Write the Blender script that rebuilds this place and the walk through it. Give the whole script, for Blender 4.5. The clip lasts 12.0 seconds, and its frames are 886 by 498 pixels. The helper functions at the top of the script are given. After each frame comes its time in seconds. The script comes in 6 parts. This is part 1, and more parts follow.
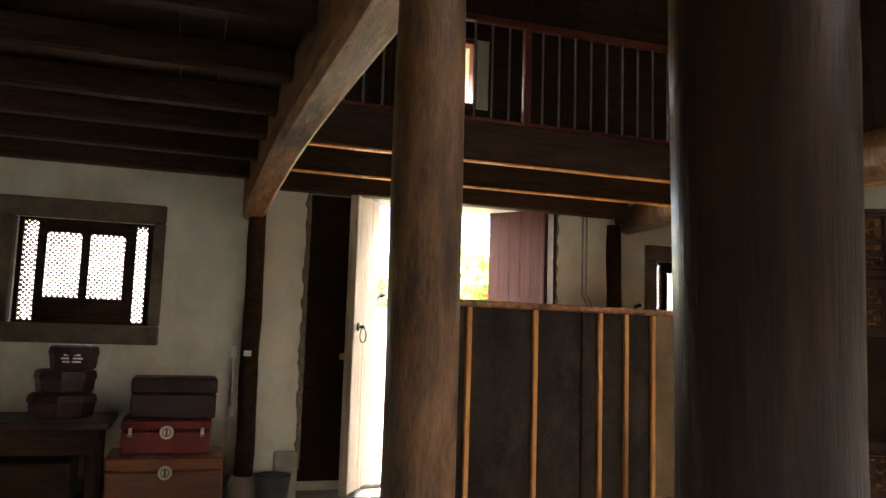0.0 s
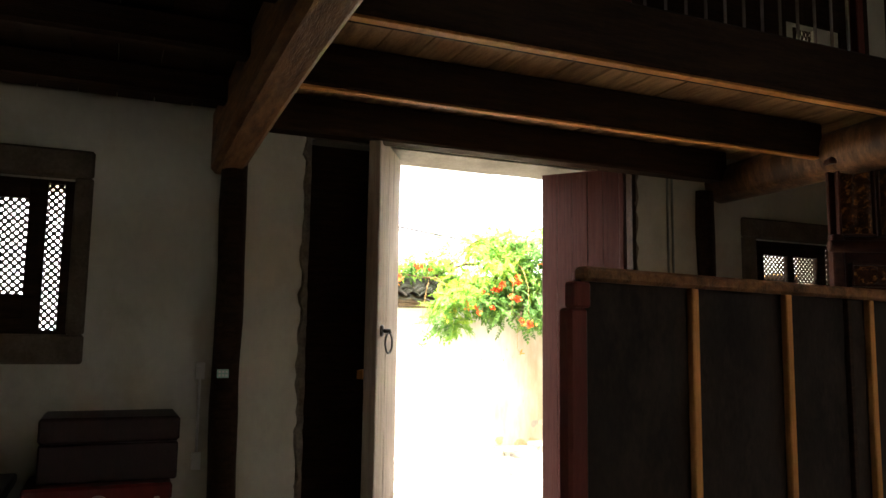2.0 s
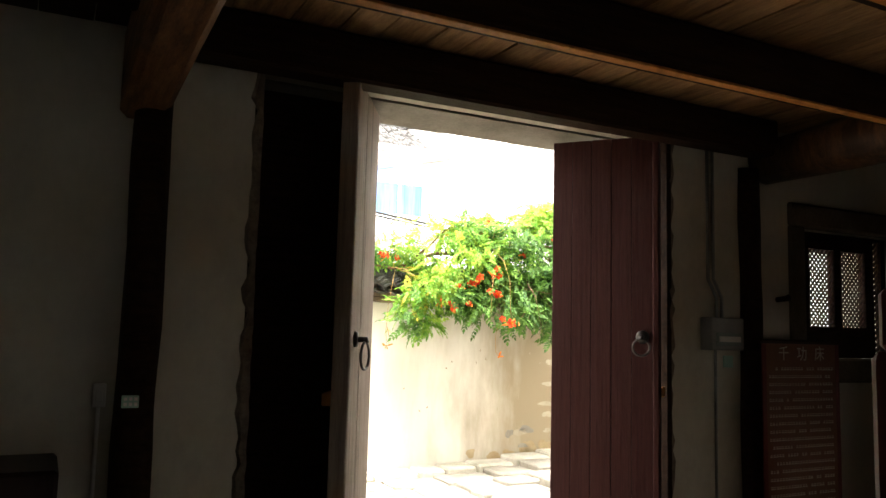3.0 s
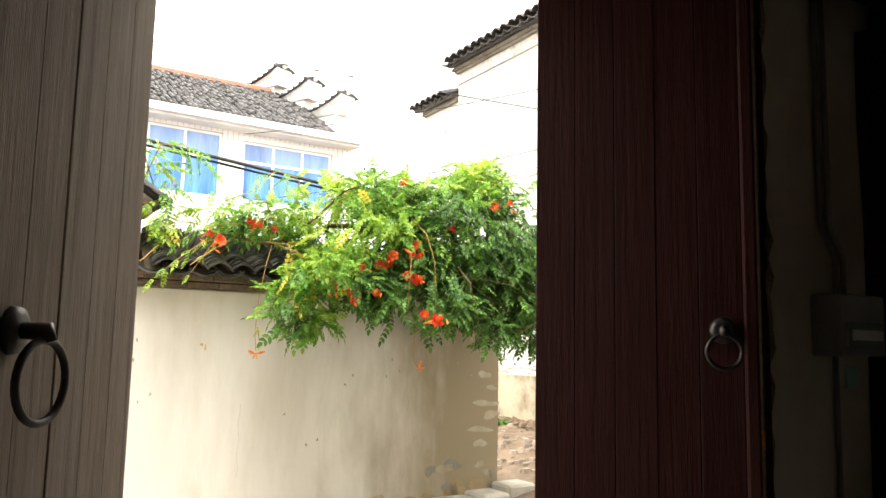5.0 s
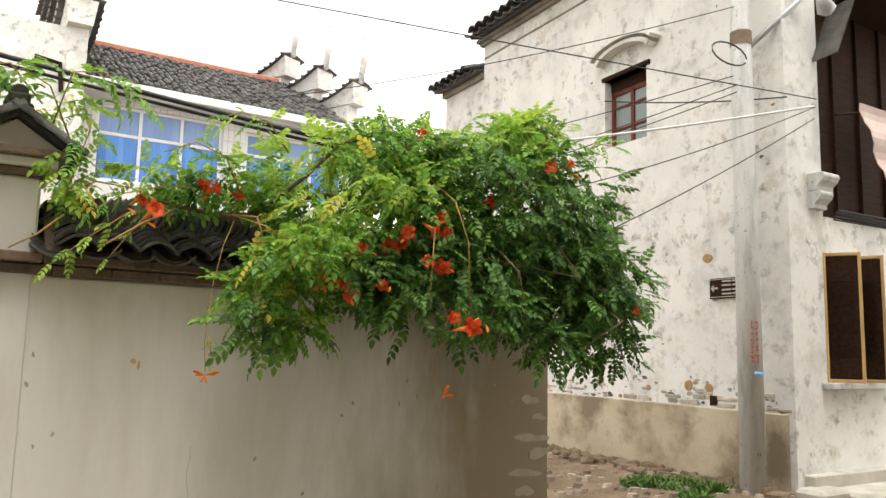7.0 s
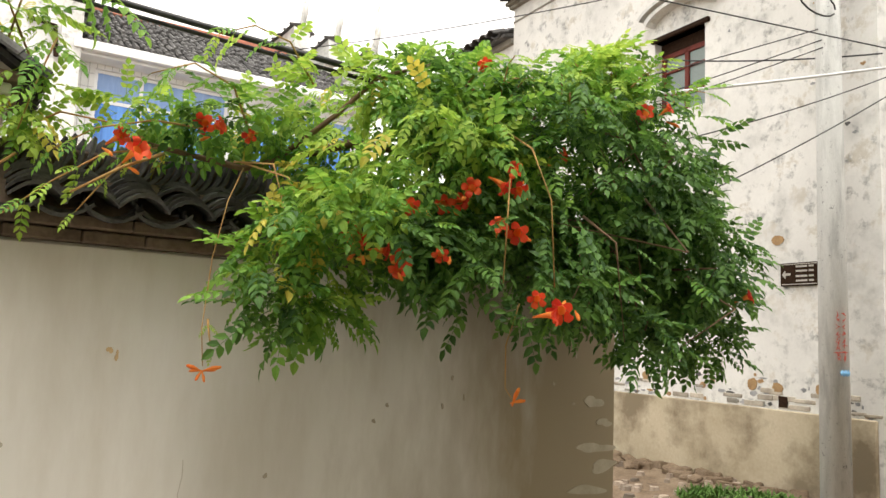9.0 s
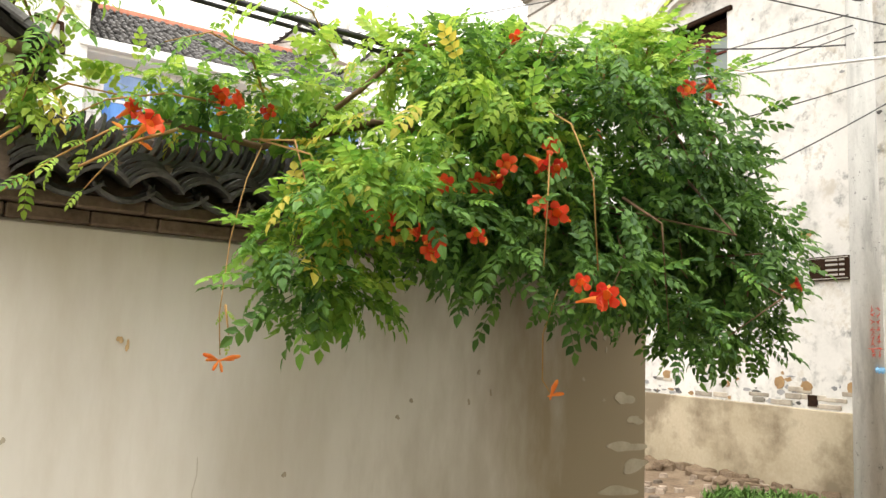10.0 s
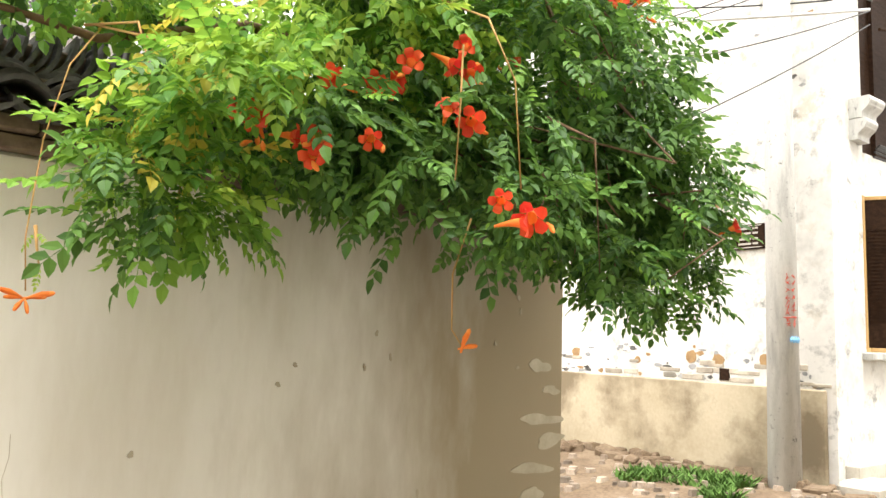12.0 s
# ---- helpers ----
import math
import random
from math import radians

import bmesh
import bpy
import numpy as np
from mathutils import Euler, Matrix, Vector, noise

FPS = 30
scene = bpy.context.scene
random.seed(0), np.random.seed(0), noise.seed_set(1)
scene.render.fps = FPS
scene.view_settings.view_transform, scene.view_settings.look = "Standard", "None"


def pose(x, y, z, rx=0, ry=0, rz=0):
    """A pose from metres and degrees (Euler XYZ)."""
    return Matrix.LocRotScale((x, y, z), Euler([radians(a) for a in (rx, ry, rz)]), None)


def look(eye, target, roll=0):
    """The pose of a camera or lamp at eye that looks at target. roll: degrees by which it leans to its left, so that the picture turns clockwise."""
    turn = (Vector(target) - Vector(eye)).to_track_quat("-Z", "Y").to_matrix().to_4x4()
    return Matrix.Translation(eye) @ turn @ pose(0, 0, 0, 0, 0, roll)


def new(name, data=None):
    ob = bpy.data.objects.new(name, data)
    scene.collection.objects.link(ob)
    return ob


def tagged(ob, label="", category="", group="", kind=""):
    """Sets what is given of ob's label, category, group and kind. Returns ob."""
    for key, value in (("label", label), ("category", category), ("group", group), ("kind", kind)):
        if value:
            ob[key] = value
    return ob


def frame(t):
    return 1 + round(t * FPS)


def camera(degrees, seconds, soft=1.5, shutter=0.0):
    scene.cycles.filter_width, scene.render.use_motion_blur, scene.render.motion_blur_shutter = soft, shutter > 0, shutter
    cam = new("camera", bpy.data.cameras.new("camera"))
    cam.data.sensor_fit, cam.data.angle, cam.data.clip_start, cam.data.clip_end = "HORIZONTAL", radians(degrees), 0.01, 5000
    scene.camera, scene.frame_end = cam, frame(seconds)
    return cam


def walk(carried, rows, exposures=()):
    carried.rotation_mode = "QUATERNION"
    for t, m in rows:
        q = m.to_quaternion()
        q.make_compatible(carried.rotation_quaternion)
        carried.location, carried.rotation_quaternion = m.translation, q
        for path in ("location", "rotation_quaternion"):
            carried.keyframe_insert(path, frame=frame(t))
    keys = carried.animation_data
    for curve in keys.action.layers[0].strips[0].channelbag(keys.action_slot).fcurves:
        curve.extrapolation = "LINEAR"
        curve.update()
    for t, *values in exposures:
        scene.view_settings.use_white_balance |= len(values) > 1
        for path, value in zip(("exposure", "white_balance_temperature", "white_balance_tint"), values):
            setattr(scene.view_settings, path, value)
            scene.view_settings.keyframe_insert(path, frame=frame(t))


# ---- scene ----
cam = camera(59.4, 12.0)
PATH = [
    (0, (-0.13, 0.056, 1.332), (0.491, 1.944, 1.555), 1.8),
    (0.3, (-0.164, 0.337, 1.327), (0.455, 2.226, 1.549), 1.7),
    (0.6, (-0.289, 0.627, 1.314), (0.378, 2.499, 1.541), 1.5),
    (1, (-0.313, 1.018, 1.341), (0.378, 2.883, 1.551), 1.1),
    (1.5, (-0.268, 1.551, 1.343), (0.465, 3.399, 1.559), 1.0),
    (2, (-0.188, 2.111, 1.34), (0.589, 3.94, 1.572), 0.8),
    (2.5, (-0.053, 2.686, 1.361), (0.775, 4.491, 1.597), 0.6),
    (3, (0.057, 3.218, 1.429), (0.958, 4.991, 1.639), 1.5),
    (3.2, (0.142, 3.397, 1.424), (1.063, 5.16, 1.638), 1.4),
    (4.8, (1.014, 4.933, 1.392), (2.107, 6.592, 1.623), 1.2),
    (5, (1.117, 5.079, 1.382), (2.212, 6.735, 1.619), 1.2),
    (5.5, (1.36, 5.426, 1.399), (2.445, 7.088, 1.644), 1.0),
    (6, (1.596, 5.793, 1.411), (2.653, 7.473, 1.66), 1.2),
    (6.5, (1.773, 6.156, 1.415), (2.847, 7.824, 1.667), 1.3),
    (7, (1.929, 6.466, 1.409), (2.985, 8.144, 1.669), 1.3),
    (7.5, (2.005, 6.707, 1.402), (3.012, 8.416, 1.657), 1.6),
    (7.7, (2.014, 6.813, 1.396), (3.008, 8.53, 1.651), 1.7),
    (9.3, (2.212, 7.374, 1.421), (3.27, 9.057, 1.646), 2.3),
    (9.5, (2.222, 7.406, 1.406), (3.27, 9.094, 1.636), 2.2),
    (10, (2.203, 7.521, 1.365), (3.243, 9.213, 1.601), 2.2),
    (10.5, (2.243, 7.606, 1.345), (3.249, 9.318, 1.581), 2.5),
    (11, (2.332, 7.696, 1.338), (3.396, 9.374, 1.567), 2.6),
    (11.5, (2.434, 7.791, 1.29), (3.548, 9.437, 1.512), 2.5),
    (12, (2.512, 7.92, 1.225), (3.753, 9.472, 1.453), 1.8),
]
EXPOSURE = [(0.0, 5.85), (1.0, 5.3), (1.8, 4.5), (2.5, 3.65), (3.2, 3.05), (4.0, 2.5), (4.8, 2.1), (5.6, 1.74), (6.5, 1.15), (7.5, 0.66), (9.5, 1.15), (10.5, 1.52), (11.3, 1.83), (12.0, 1.92)]
walk(cam, [(t, look(eye, target, roll)) for t, eye, target, roll in PATH], EXPOSURE)
# ---- world and sun: bright overcast day ----
SUN_UP, SUN_TURN = radians(72), radians(200)
world = bpy.data.worlds.new("sky")
scene.world = world
world.use_nodes = True
wn, wl = world.node_tree.nodes, world.node_tree.links
sky = wn.new("ShaderNodeTexSky")
sky.sky_type, sky.sun_disc = "NISHITA", False
sky.sun_elevation, sky.sun_rotation = SUN_UP, SUN_TURN
sky.air_density, sky.dust_density, sky.ozone_density = 1.0, 6.0, 1.0
pale = wn.new("ShaderNodeHueSaturation")
pale.inputs["Saturation"].default_value = 0.12
wl.new(sky.outputs["Color"], pale.inputs["Color"])
cloud = wn.new("ShaderNodeMix")
cloud.data_type = "RGBA"
cloud.inputs["Factor"].default_value = 0.75
cloud.inputs[7].default_value = (9.5, 9.1, 8.5, 1)
wl.new(pale.outputs["Color"], cloud.inputs[6])
wl.new(cloud.outputs[2], wn["Background"].inputs["Color"])
wn["Background"].inputs["Strength"].default_value = 0.15
sun_data = bpy.data.lights.new("sun", "SUN")
sun_data.energy, sun_data.angle, sun_data.color = 1.3, radians(25), (1.0, 0.96, 0.9)
sun = new("sun", sun_data)
sun.matrix_world = look((0, 0, 30), (-12 * math.sin(SUN_TURN), -12 * math.cos(SUN_TURN), 30 - 12 * math.tan(SUN_UP)))


# ---- materials ----
def material(name, low, high, rough=0.8, scale=6.0, stretch=(1, 1, 1), bump=0.3, fine=60.0, fine_mix=0.25,
             stain=None, stain_amount=0.0, stain_scale=1.2, stain_lo=0.5, stain_hi=0.72, metal=0.0, vary=0.0, spec=0.25):
    """A two-scale procedural surface: broad mottling, fine grain, optional stains, bump from the grain."""
    m = bpy.data.materials.new(name)
    m.use_nodes = True
    n, k = m.node_tree.nodes, m.node_tree.links
    bsdf = n["Principled BSDF"]
    geo = n.new("ShaderNodeNewGeometry")
    mp = n.new("ShaderNodeMapping")
    mp.inputs["Scale"].default_value = stretch
    k.new(geo.outputs["Position"], mp.inputs["Vector"])
    broad = n.new("ShaderNodeTexNoise")
    broad.inputs["Scale"].default_value, broad.inputs["Detail"].default_value = scale, 6
    grain = n.new("ShaderNodeTexNoise")
    grain.inputs["Scale"].default_value, grain.inputs["Detail"].default_value = fine, 4
    k.new(mp.outputs["Vector"], broad.inputs["Vector"])
    k.new(mp.outputs["Vector"], grain.inputs["Vector"])
    mixed = n.new("ShaderNodeMix")
    mixed.inputs["Factor"].default_value = fine_mix
    k.new(broad.outputs["Fac"], mixed.inputs[2])
    k.new(grain.outputs["Fac"], mixed.inputs[3])
    ramp = n.new("ShaderNodeValToRGB")
    ramp.color_ramp.elements[0].position, ramp.color_ramp.elements[1].position = 0.32, 0.68
    ramp.color_ramp.elements[0].color, ramp.color_ramp.elements[1].color = (*low, 1), (*high, 1)
    k.new(mixed.outputs[0], ramp.inputs["Fac"])
    colour = ramp.outputs["Color"]
    if stain:
        sn = n.new("ShaderNodeTexNoise")
        sn.inputs["Scale"].default_value, sn.inputs["Detail"].default_value, sn.inputs["Roughness"].default_value = stain_scale, 8, 0.65
        k.new(mp.outputs["Vector"], sn.inputs["Vector"])
        sr = n.new("ShaderNodeValToRGB")
        sr.color_ramp.elements[0].position, sr.color_ramp.elements[1].position = stain_lo, stain_hi
        sr.color_ramp.elements[0].color = (0, 0, 0, 1)
        sr.color_ramp.elements[1].color = (stain_amount,) * 3 + (1,)
        k.new(sn.outputs["Fac"], sr.inputs["Fac"])
        sm = n.new("ShaderNodeMix")
        sm.data_type = "RGBA"
        k.new(sr.outputs["Color"], sm.inputs["Factor"])
        k.new(colour, sm.inputs[6])
        sm.inputs[7].default_value = (*stain, 1)
        colour = sm.outputs[2]
    if vary:
        info = n.new("ShaderNodeObjectInfo")
        isl = n.new("ShaderNodeNewGeometry")
        add = n.new("ShaderNodeMath")
        add.operation = "ADD"
        k.new(info.outputs["Random"], add.inputs[0])
        k.new(isl.outputs["Random Per Island"], add.inputs[1])
        wrap = n.new("ShaderNodeMath")
        wrap.operation = "FRACT"
        k.new(add.outputs[0], wrap.inputs[0])
        rng = n.new("ShaderNodeMapRange")
        rng.inputs["To Min"].default_value, rng.inputs["To Max"].default_value = 1 - vary, 1 + vary
        k.new(wrap.outputs[0], rng.inputs["Value"])
        hsv = n.new("ShaderNodeHueSaturation")
        k.new(rng.outputs["Result"], hsv.inputs["Value"])
        k.new(colour, hsv.inputs["Color"])
        colour = hsv.outputs["Color"]
    k.new(colour, bsdf.inputs["Base Color"])
    bsdf.inputs["Roughness"].default_value, bsdf.inputs["Metallic"].default_value = rough, metal
    bsdf.inputs["Specular IOR Level"].default_value = spec
    bn = n.new("ShaderNodeBump")
    bn.inputs["Strength"].default_value, bn.inputs["Distance"].default_value = bump, 0.01
    k.new(mixed.outputs[0], bn.inputs["Height"])
    k.new(bn.outputs["Normal"], bsdf.inputs["Normal"])
    return m


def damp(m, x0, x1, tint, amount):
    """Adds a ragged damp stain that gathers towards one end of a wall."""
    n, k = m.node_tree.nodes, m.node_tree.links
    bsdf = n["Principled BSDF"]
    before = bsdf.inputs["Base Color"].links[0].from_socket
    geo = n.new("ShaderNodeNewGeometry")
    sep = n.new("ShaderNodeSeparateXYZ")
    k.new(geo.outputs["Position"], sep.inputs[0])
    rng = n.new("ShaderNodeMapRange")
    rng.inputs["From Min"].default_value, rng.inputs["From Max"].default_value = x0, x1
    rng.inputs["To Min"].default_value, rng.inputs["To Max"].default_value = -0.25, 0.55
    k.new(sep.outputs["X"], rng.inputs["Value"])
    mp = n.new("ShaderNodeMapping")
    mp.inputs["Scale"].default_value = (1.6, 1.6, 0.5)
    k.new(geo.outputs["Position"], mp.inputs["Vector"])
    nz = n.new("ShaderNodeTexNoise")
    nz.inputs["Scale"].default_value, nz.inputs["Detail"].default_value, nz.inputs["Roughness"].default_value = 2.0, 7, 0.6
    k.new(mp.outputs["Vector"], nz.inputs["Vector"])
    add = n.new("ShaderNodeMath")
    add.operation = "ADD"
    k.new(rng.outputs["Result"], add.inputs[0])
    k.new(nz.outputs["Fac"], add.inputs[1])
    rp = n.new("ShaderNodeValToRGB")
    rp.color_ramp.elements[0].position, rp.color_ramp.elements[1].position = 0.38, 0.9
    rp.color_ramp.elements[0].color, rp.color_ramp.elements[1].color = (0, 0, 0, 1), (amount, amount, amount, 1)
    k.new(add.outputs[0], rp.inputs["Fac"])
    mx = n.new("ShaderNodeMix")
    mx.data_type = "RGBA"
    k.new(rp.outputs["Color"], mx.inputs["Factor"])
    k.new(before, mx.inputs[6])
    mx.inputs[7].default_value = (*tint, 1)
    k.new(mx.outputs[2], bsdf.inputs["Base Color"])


OLD_WOOD = material("old brown timber", (0.12, 0.052, 0.023), (0.34, 0.16, 0.068), 0.55, 7, (6, 0.9, 6), 0.7, 40, 0.4, (0.03, 0.017, 0.011), 0.85, 1.3, 0.47, 0.66, spec=0.10)
PILLAR_WOOD = material("worn pillar timber", (0.06, 0.030, 0.016), (0.25, 0.130, 0.062), 0.42, 9, (3, 3, 0.6), 0.6, 60, 0.4, (0.03, 0.017, 0.011), 0.85, 1.6, 0.46, 0.62, spec=0.15)
POLISHED_WOOD = material("dark hand-polished timber", (0.045, 0.02, 0.009), (0.22, 0.095, 0.035), 0.38, 5, (4, 4, 0.25), 0.35, 50, 0.35, (0.006, 0.0035, 0.0025), 0.9, 1.2, 0.42, 0.6, spec=0.12)
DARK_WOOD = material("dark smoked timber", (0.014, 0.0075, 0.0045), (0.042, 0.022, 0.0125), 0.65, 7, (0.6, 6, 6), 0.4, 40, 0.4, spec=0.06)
BOARD_WOOD = material("loft floor boards", (0.30, 0.16, 0.075), (0.62, 0.37, 0.18), 0.7, 5, (8, 1.0, 8), 0.4, 30, 0.4, (0.05, 0.03, 0.02), 0.8, 1.5, vary=0.3, spec=0.10)
RED_WOOD = material("dull red painted wood", (0.10, 0.022, 0.016), (0.17, 0.04, 0.028), 0.45, 8, (4, 4, 0.6), 0.25, 50, 0.3, spec=0.12)
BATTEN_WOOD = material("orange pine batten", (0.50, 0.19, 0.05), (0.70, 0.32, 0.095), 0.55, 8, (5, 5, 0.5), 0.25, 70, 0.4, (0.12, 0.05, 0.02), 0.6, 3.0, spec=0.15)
LEAF_WOOD = material("faded red door timber", (0.032, 0.0105, 0.009), (0.066, 0.022, 0.0185), 0.5, 6, (14, 14, 0.5), 0.5, 30, 0.45, (0.05, 0.022, 0.02), 0.6, 3.0, vary=0.12, spec=0.10)
GREY_WOOD = material("weathered grey door edge", (0.24, 0.18, 0.135), (0.42, 0.34, 0.27), 0.75, 8, (10, 10, 0.4), 0.5, 40, 0.45, (0.07, 0.05, 0.04), 0.7, 4.0)
PANEL_BLACK = material("black lacquered back panel", (0.013, 0.009, 0.007), (0.034, 0.023, 0.017), 0.5, 3, (2, 2, 1), 0.15, 40, 0.3, (0.075, 0.05, 0.035), 0.45, 2.5, spec=0.06)
PANEL_BROWN = material("brown scuffed back panel", (0.115, 0.07, 0.033), (0.21, 0.132, 0.065), 0.55, 3, (2, 2, 1), 0.15, 40, 0.3, (0.07, 0.045, 0.03), 0.6, 2.0, spec=0.10)
PLASTER_IN = material("aged inner lime plaster", (0.46, 0.435, 0.35), (0.60, 0.57, 0.47), 0.9, 2.5, (1, 1, 0.7), 0.25, 30, 0.2, (0.28, 0.235, 0.165), 0.65, 1.3)
ROUGH_MORTAR = material("crumbling mortar edge", (0.10, 0.08, 0.06), (0.24, 0.20, 0.16), 0.95, 18, (1, 1, 1), 0.8, 60, 0.4)
STONE = material("grey dressed stone", (0.20, 0.185, 0.155), (0.33, 0.31, 0.265), 0.85, 6, (1, 1, 1), 0.4, 70, 0.4, (0.10, 0.085, 0.065), 0.6, 2.0)
# darker copy of STONE: indoor shade of the window surrounds put into its colour
STONE_SHADED = material("shade-darkened stone", (0.085, 0.066, 0.046), (0.17, 0.135, 0.098), 0.85, 6, (1, 1, 1), 0.45, 70, 0.4, (0.05, 0.038, 0.028), 0.6, 2.0, spec=0.08)
FLOOR_IN = material("worn dark floor slabs", (0.10, 0.092, 0.08), (0.19, 0.175, 0.15), 0.7, 4, (1, 1, 1), 0.3, 50, 0.3, vary=0.15)
WALL_OUT = material("cream lime wash garden wall", (0.66, 0.635, 0.575), (0.76, 0.735, 0.675), 0.9, 2.2, (1, 1, 0.22), 0.12, 40, 0.12, (0.44, 0.385, 0.29), 0.75, 1.1)
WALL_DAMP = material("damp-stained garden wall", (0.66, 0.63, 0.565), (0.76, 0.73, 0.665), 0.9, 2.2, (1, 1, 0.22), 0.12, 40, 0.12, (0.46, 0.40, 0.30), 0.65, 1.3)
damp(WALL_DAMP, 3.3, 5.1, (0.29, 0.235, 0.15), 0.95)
WALL_PATCH = material("damp grey-brown patch", (0.33, 0.28, 0.20), (0.46, 0.41, 0.32), 0.9, 5, (1, 1, 0.5), 0.1, 40, 0.2)
WALL_WHITE = material("weathered whitewash", (0.62, 0.61, 0.58), (0.77, 0.76, 0.725), 0.9, 2.0, (1, 1, 1), 0.3, 40, 0.2, (0.36, 0.36, 0.34), 0.6, 3.0, 0.5, 0.72)


def speckle(m, tint, fine, amount, lo=0.57, hi=0.64):
    """Sharp dark weathering flecks gathered in ragged patches."""
    n, k = m.node_tree.nodes, m.node_tree.links
    bsdf = n["Principled BSDF"]
    before = bsdf.inputs["Base Color"].links[0].from_socket
    geo = n.new("ShaderNodeNewGeometry")
    masks = []
    for scale, a, c in ((fine, lo, hi), (0.9, 0.40, 0.56)):
        nz = n.new("ShaderNodeTexNoise")
        nz.inputs["Scale"].default_value, nz.inputs["Detail"].default_value, nz.inputs["Roughness"].default_value = scale, 9, 0.7
        k.new(geo.outputs["Position"], nz.inputs["Vector"])
        rp = n.new("ShaderNodeMapRange")
        rp.inputs["From Min"].default_value, rp.inputs["From Max"].default_value = a, c
        k.new(nz.outputs["Fac"], rp.inputs["Value"])
        masks.append(rp.outputs["Result"])
    both = n.new("ShaderNodeMath")
    both.operation = "MULTIPLY"
    k.new(masks[0], both.inputs[0])
    k.new(masks[1], both.inputs[1])
    part_of = n.new("ShaderNodeMath")
    part_of.operation = "MULTIPLY"
    part_of.inputs[1].default_value = amount
    k.new(both.outputs[0], part_of.inputs[0])
    mx = n.new("ShaderNodeMix")
    mx.data_type = "RGBA"
    k.new(part_of.outputs[0], mx.inputs["Factor"])
    k.new(before, mx.inputs[6])
    mx.inputs[7].default_value = (*tint, 1)
    k.new(mx.outputs[2], bsdf.inputs["Base Color"])


PLINTH = material("ochre cement render", (0.37, 0.31, 0.21), (0.54, 0.47, 0.35), 0.9, 1.6, (1, 1, 1), 0.3, 40, 0.25, (0.20, 0.16, 0.105), 0.95, 1.3, 0.47, 0.60)
speckle(WALL_WHITE, (0.17, 0.175, 0.17), 7.0, 0.85, 0.53, 0.66)
speckle(WALL_WHITE, (0.42, 0.36, 0.26), 4.0, 0.5, 0.55, 0.62)
TILE_ROOF = material("dark clay roof tile", (0.045, 0.043, 0.043), (0.12, 0.115, 0.11), 0.8, 14, (1, 1, 1), 0.4, 80, 0.4, (0.20, 0.19, 0.17), 0.4, 5.0, vary=0.3)
EAVE_BRICK = material("weathered eave brick", (0.10, 0.07, 0.05), (0.22, 0.16, 0.115), 0.85, 10, (1, 1, 1), 0.5, 60, 0.4, (0.04, 0.03, 0.025), 0.7, 3.0, vary=0.25)
EARTH = material("stony earth path", (0.085, 0.058, 0.036), (0.20, 0.145, 0.095), 0.95, 5, (1, 1, 1), 0.9, 40, 0.5, (0.26, 0.20, 0.14), 0.5, 2.5)
KERB_STONE = material("pale kerb stone", (0.42, 0.39, 0.33), (0.60, 0.57, 0.50), 0.9, 6, (1, 1, 1), 0.4, 50, 0.3, (0.22, 0.22, 0.13), 0.6, 2.0, vary=0.15)
CONCRETE = material("cast concrete", (0.44, 0.44, 0.42), (0.60, 0.60, 0.575), 0.9, 6, (3, 3, 0.5), 0.3, 90, 0.4, (0.16, 0.16, 0.155), 0.55, 4.0)
speckle(CONCRETE, (0.10, 0.10, 0.10), 28.0, 0.8, 0.60, 0.66)
IRON = material("dark wrought iron", (0.05, 0.045, 0.042), (0.13, 0.12, 0.11), 0.45, 20, (1, 1, 1), 0.2, 90, 0.3, metal=0.8)
CABLE = material("black cable sheath", (0.025, 0.025, 0.026), (0.05, 0.05, 0.05), 0.5, 20, bump=0.05)


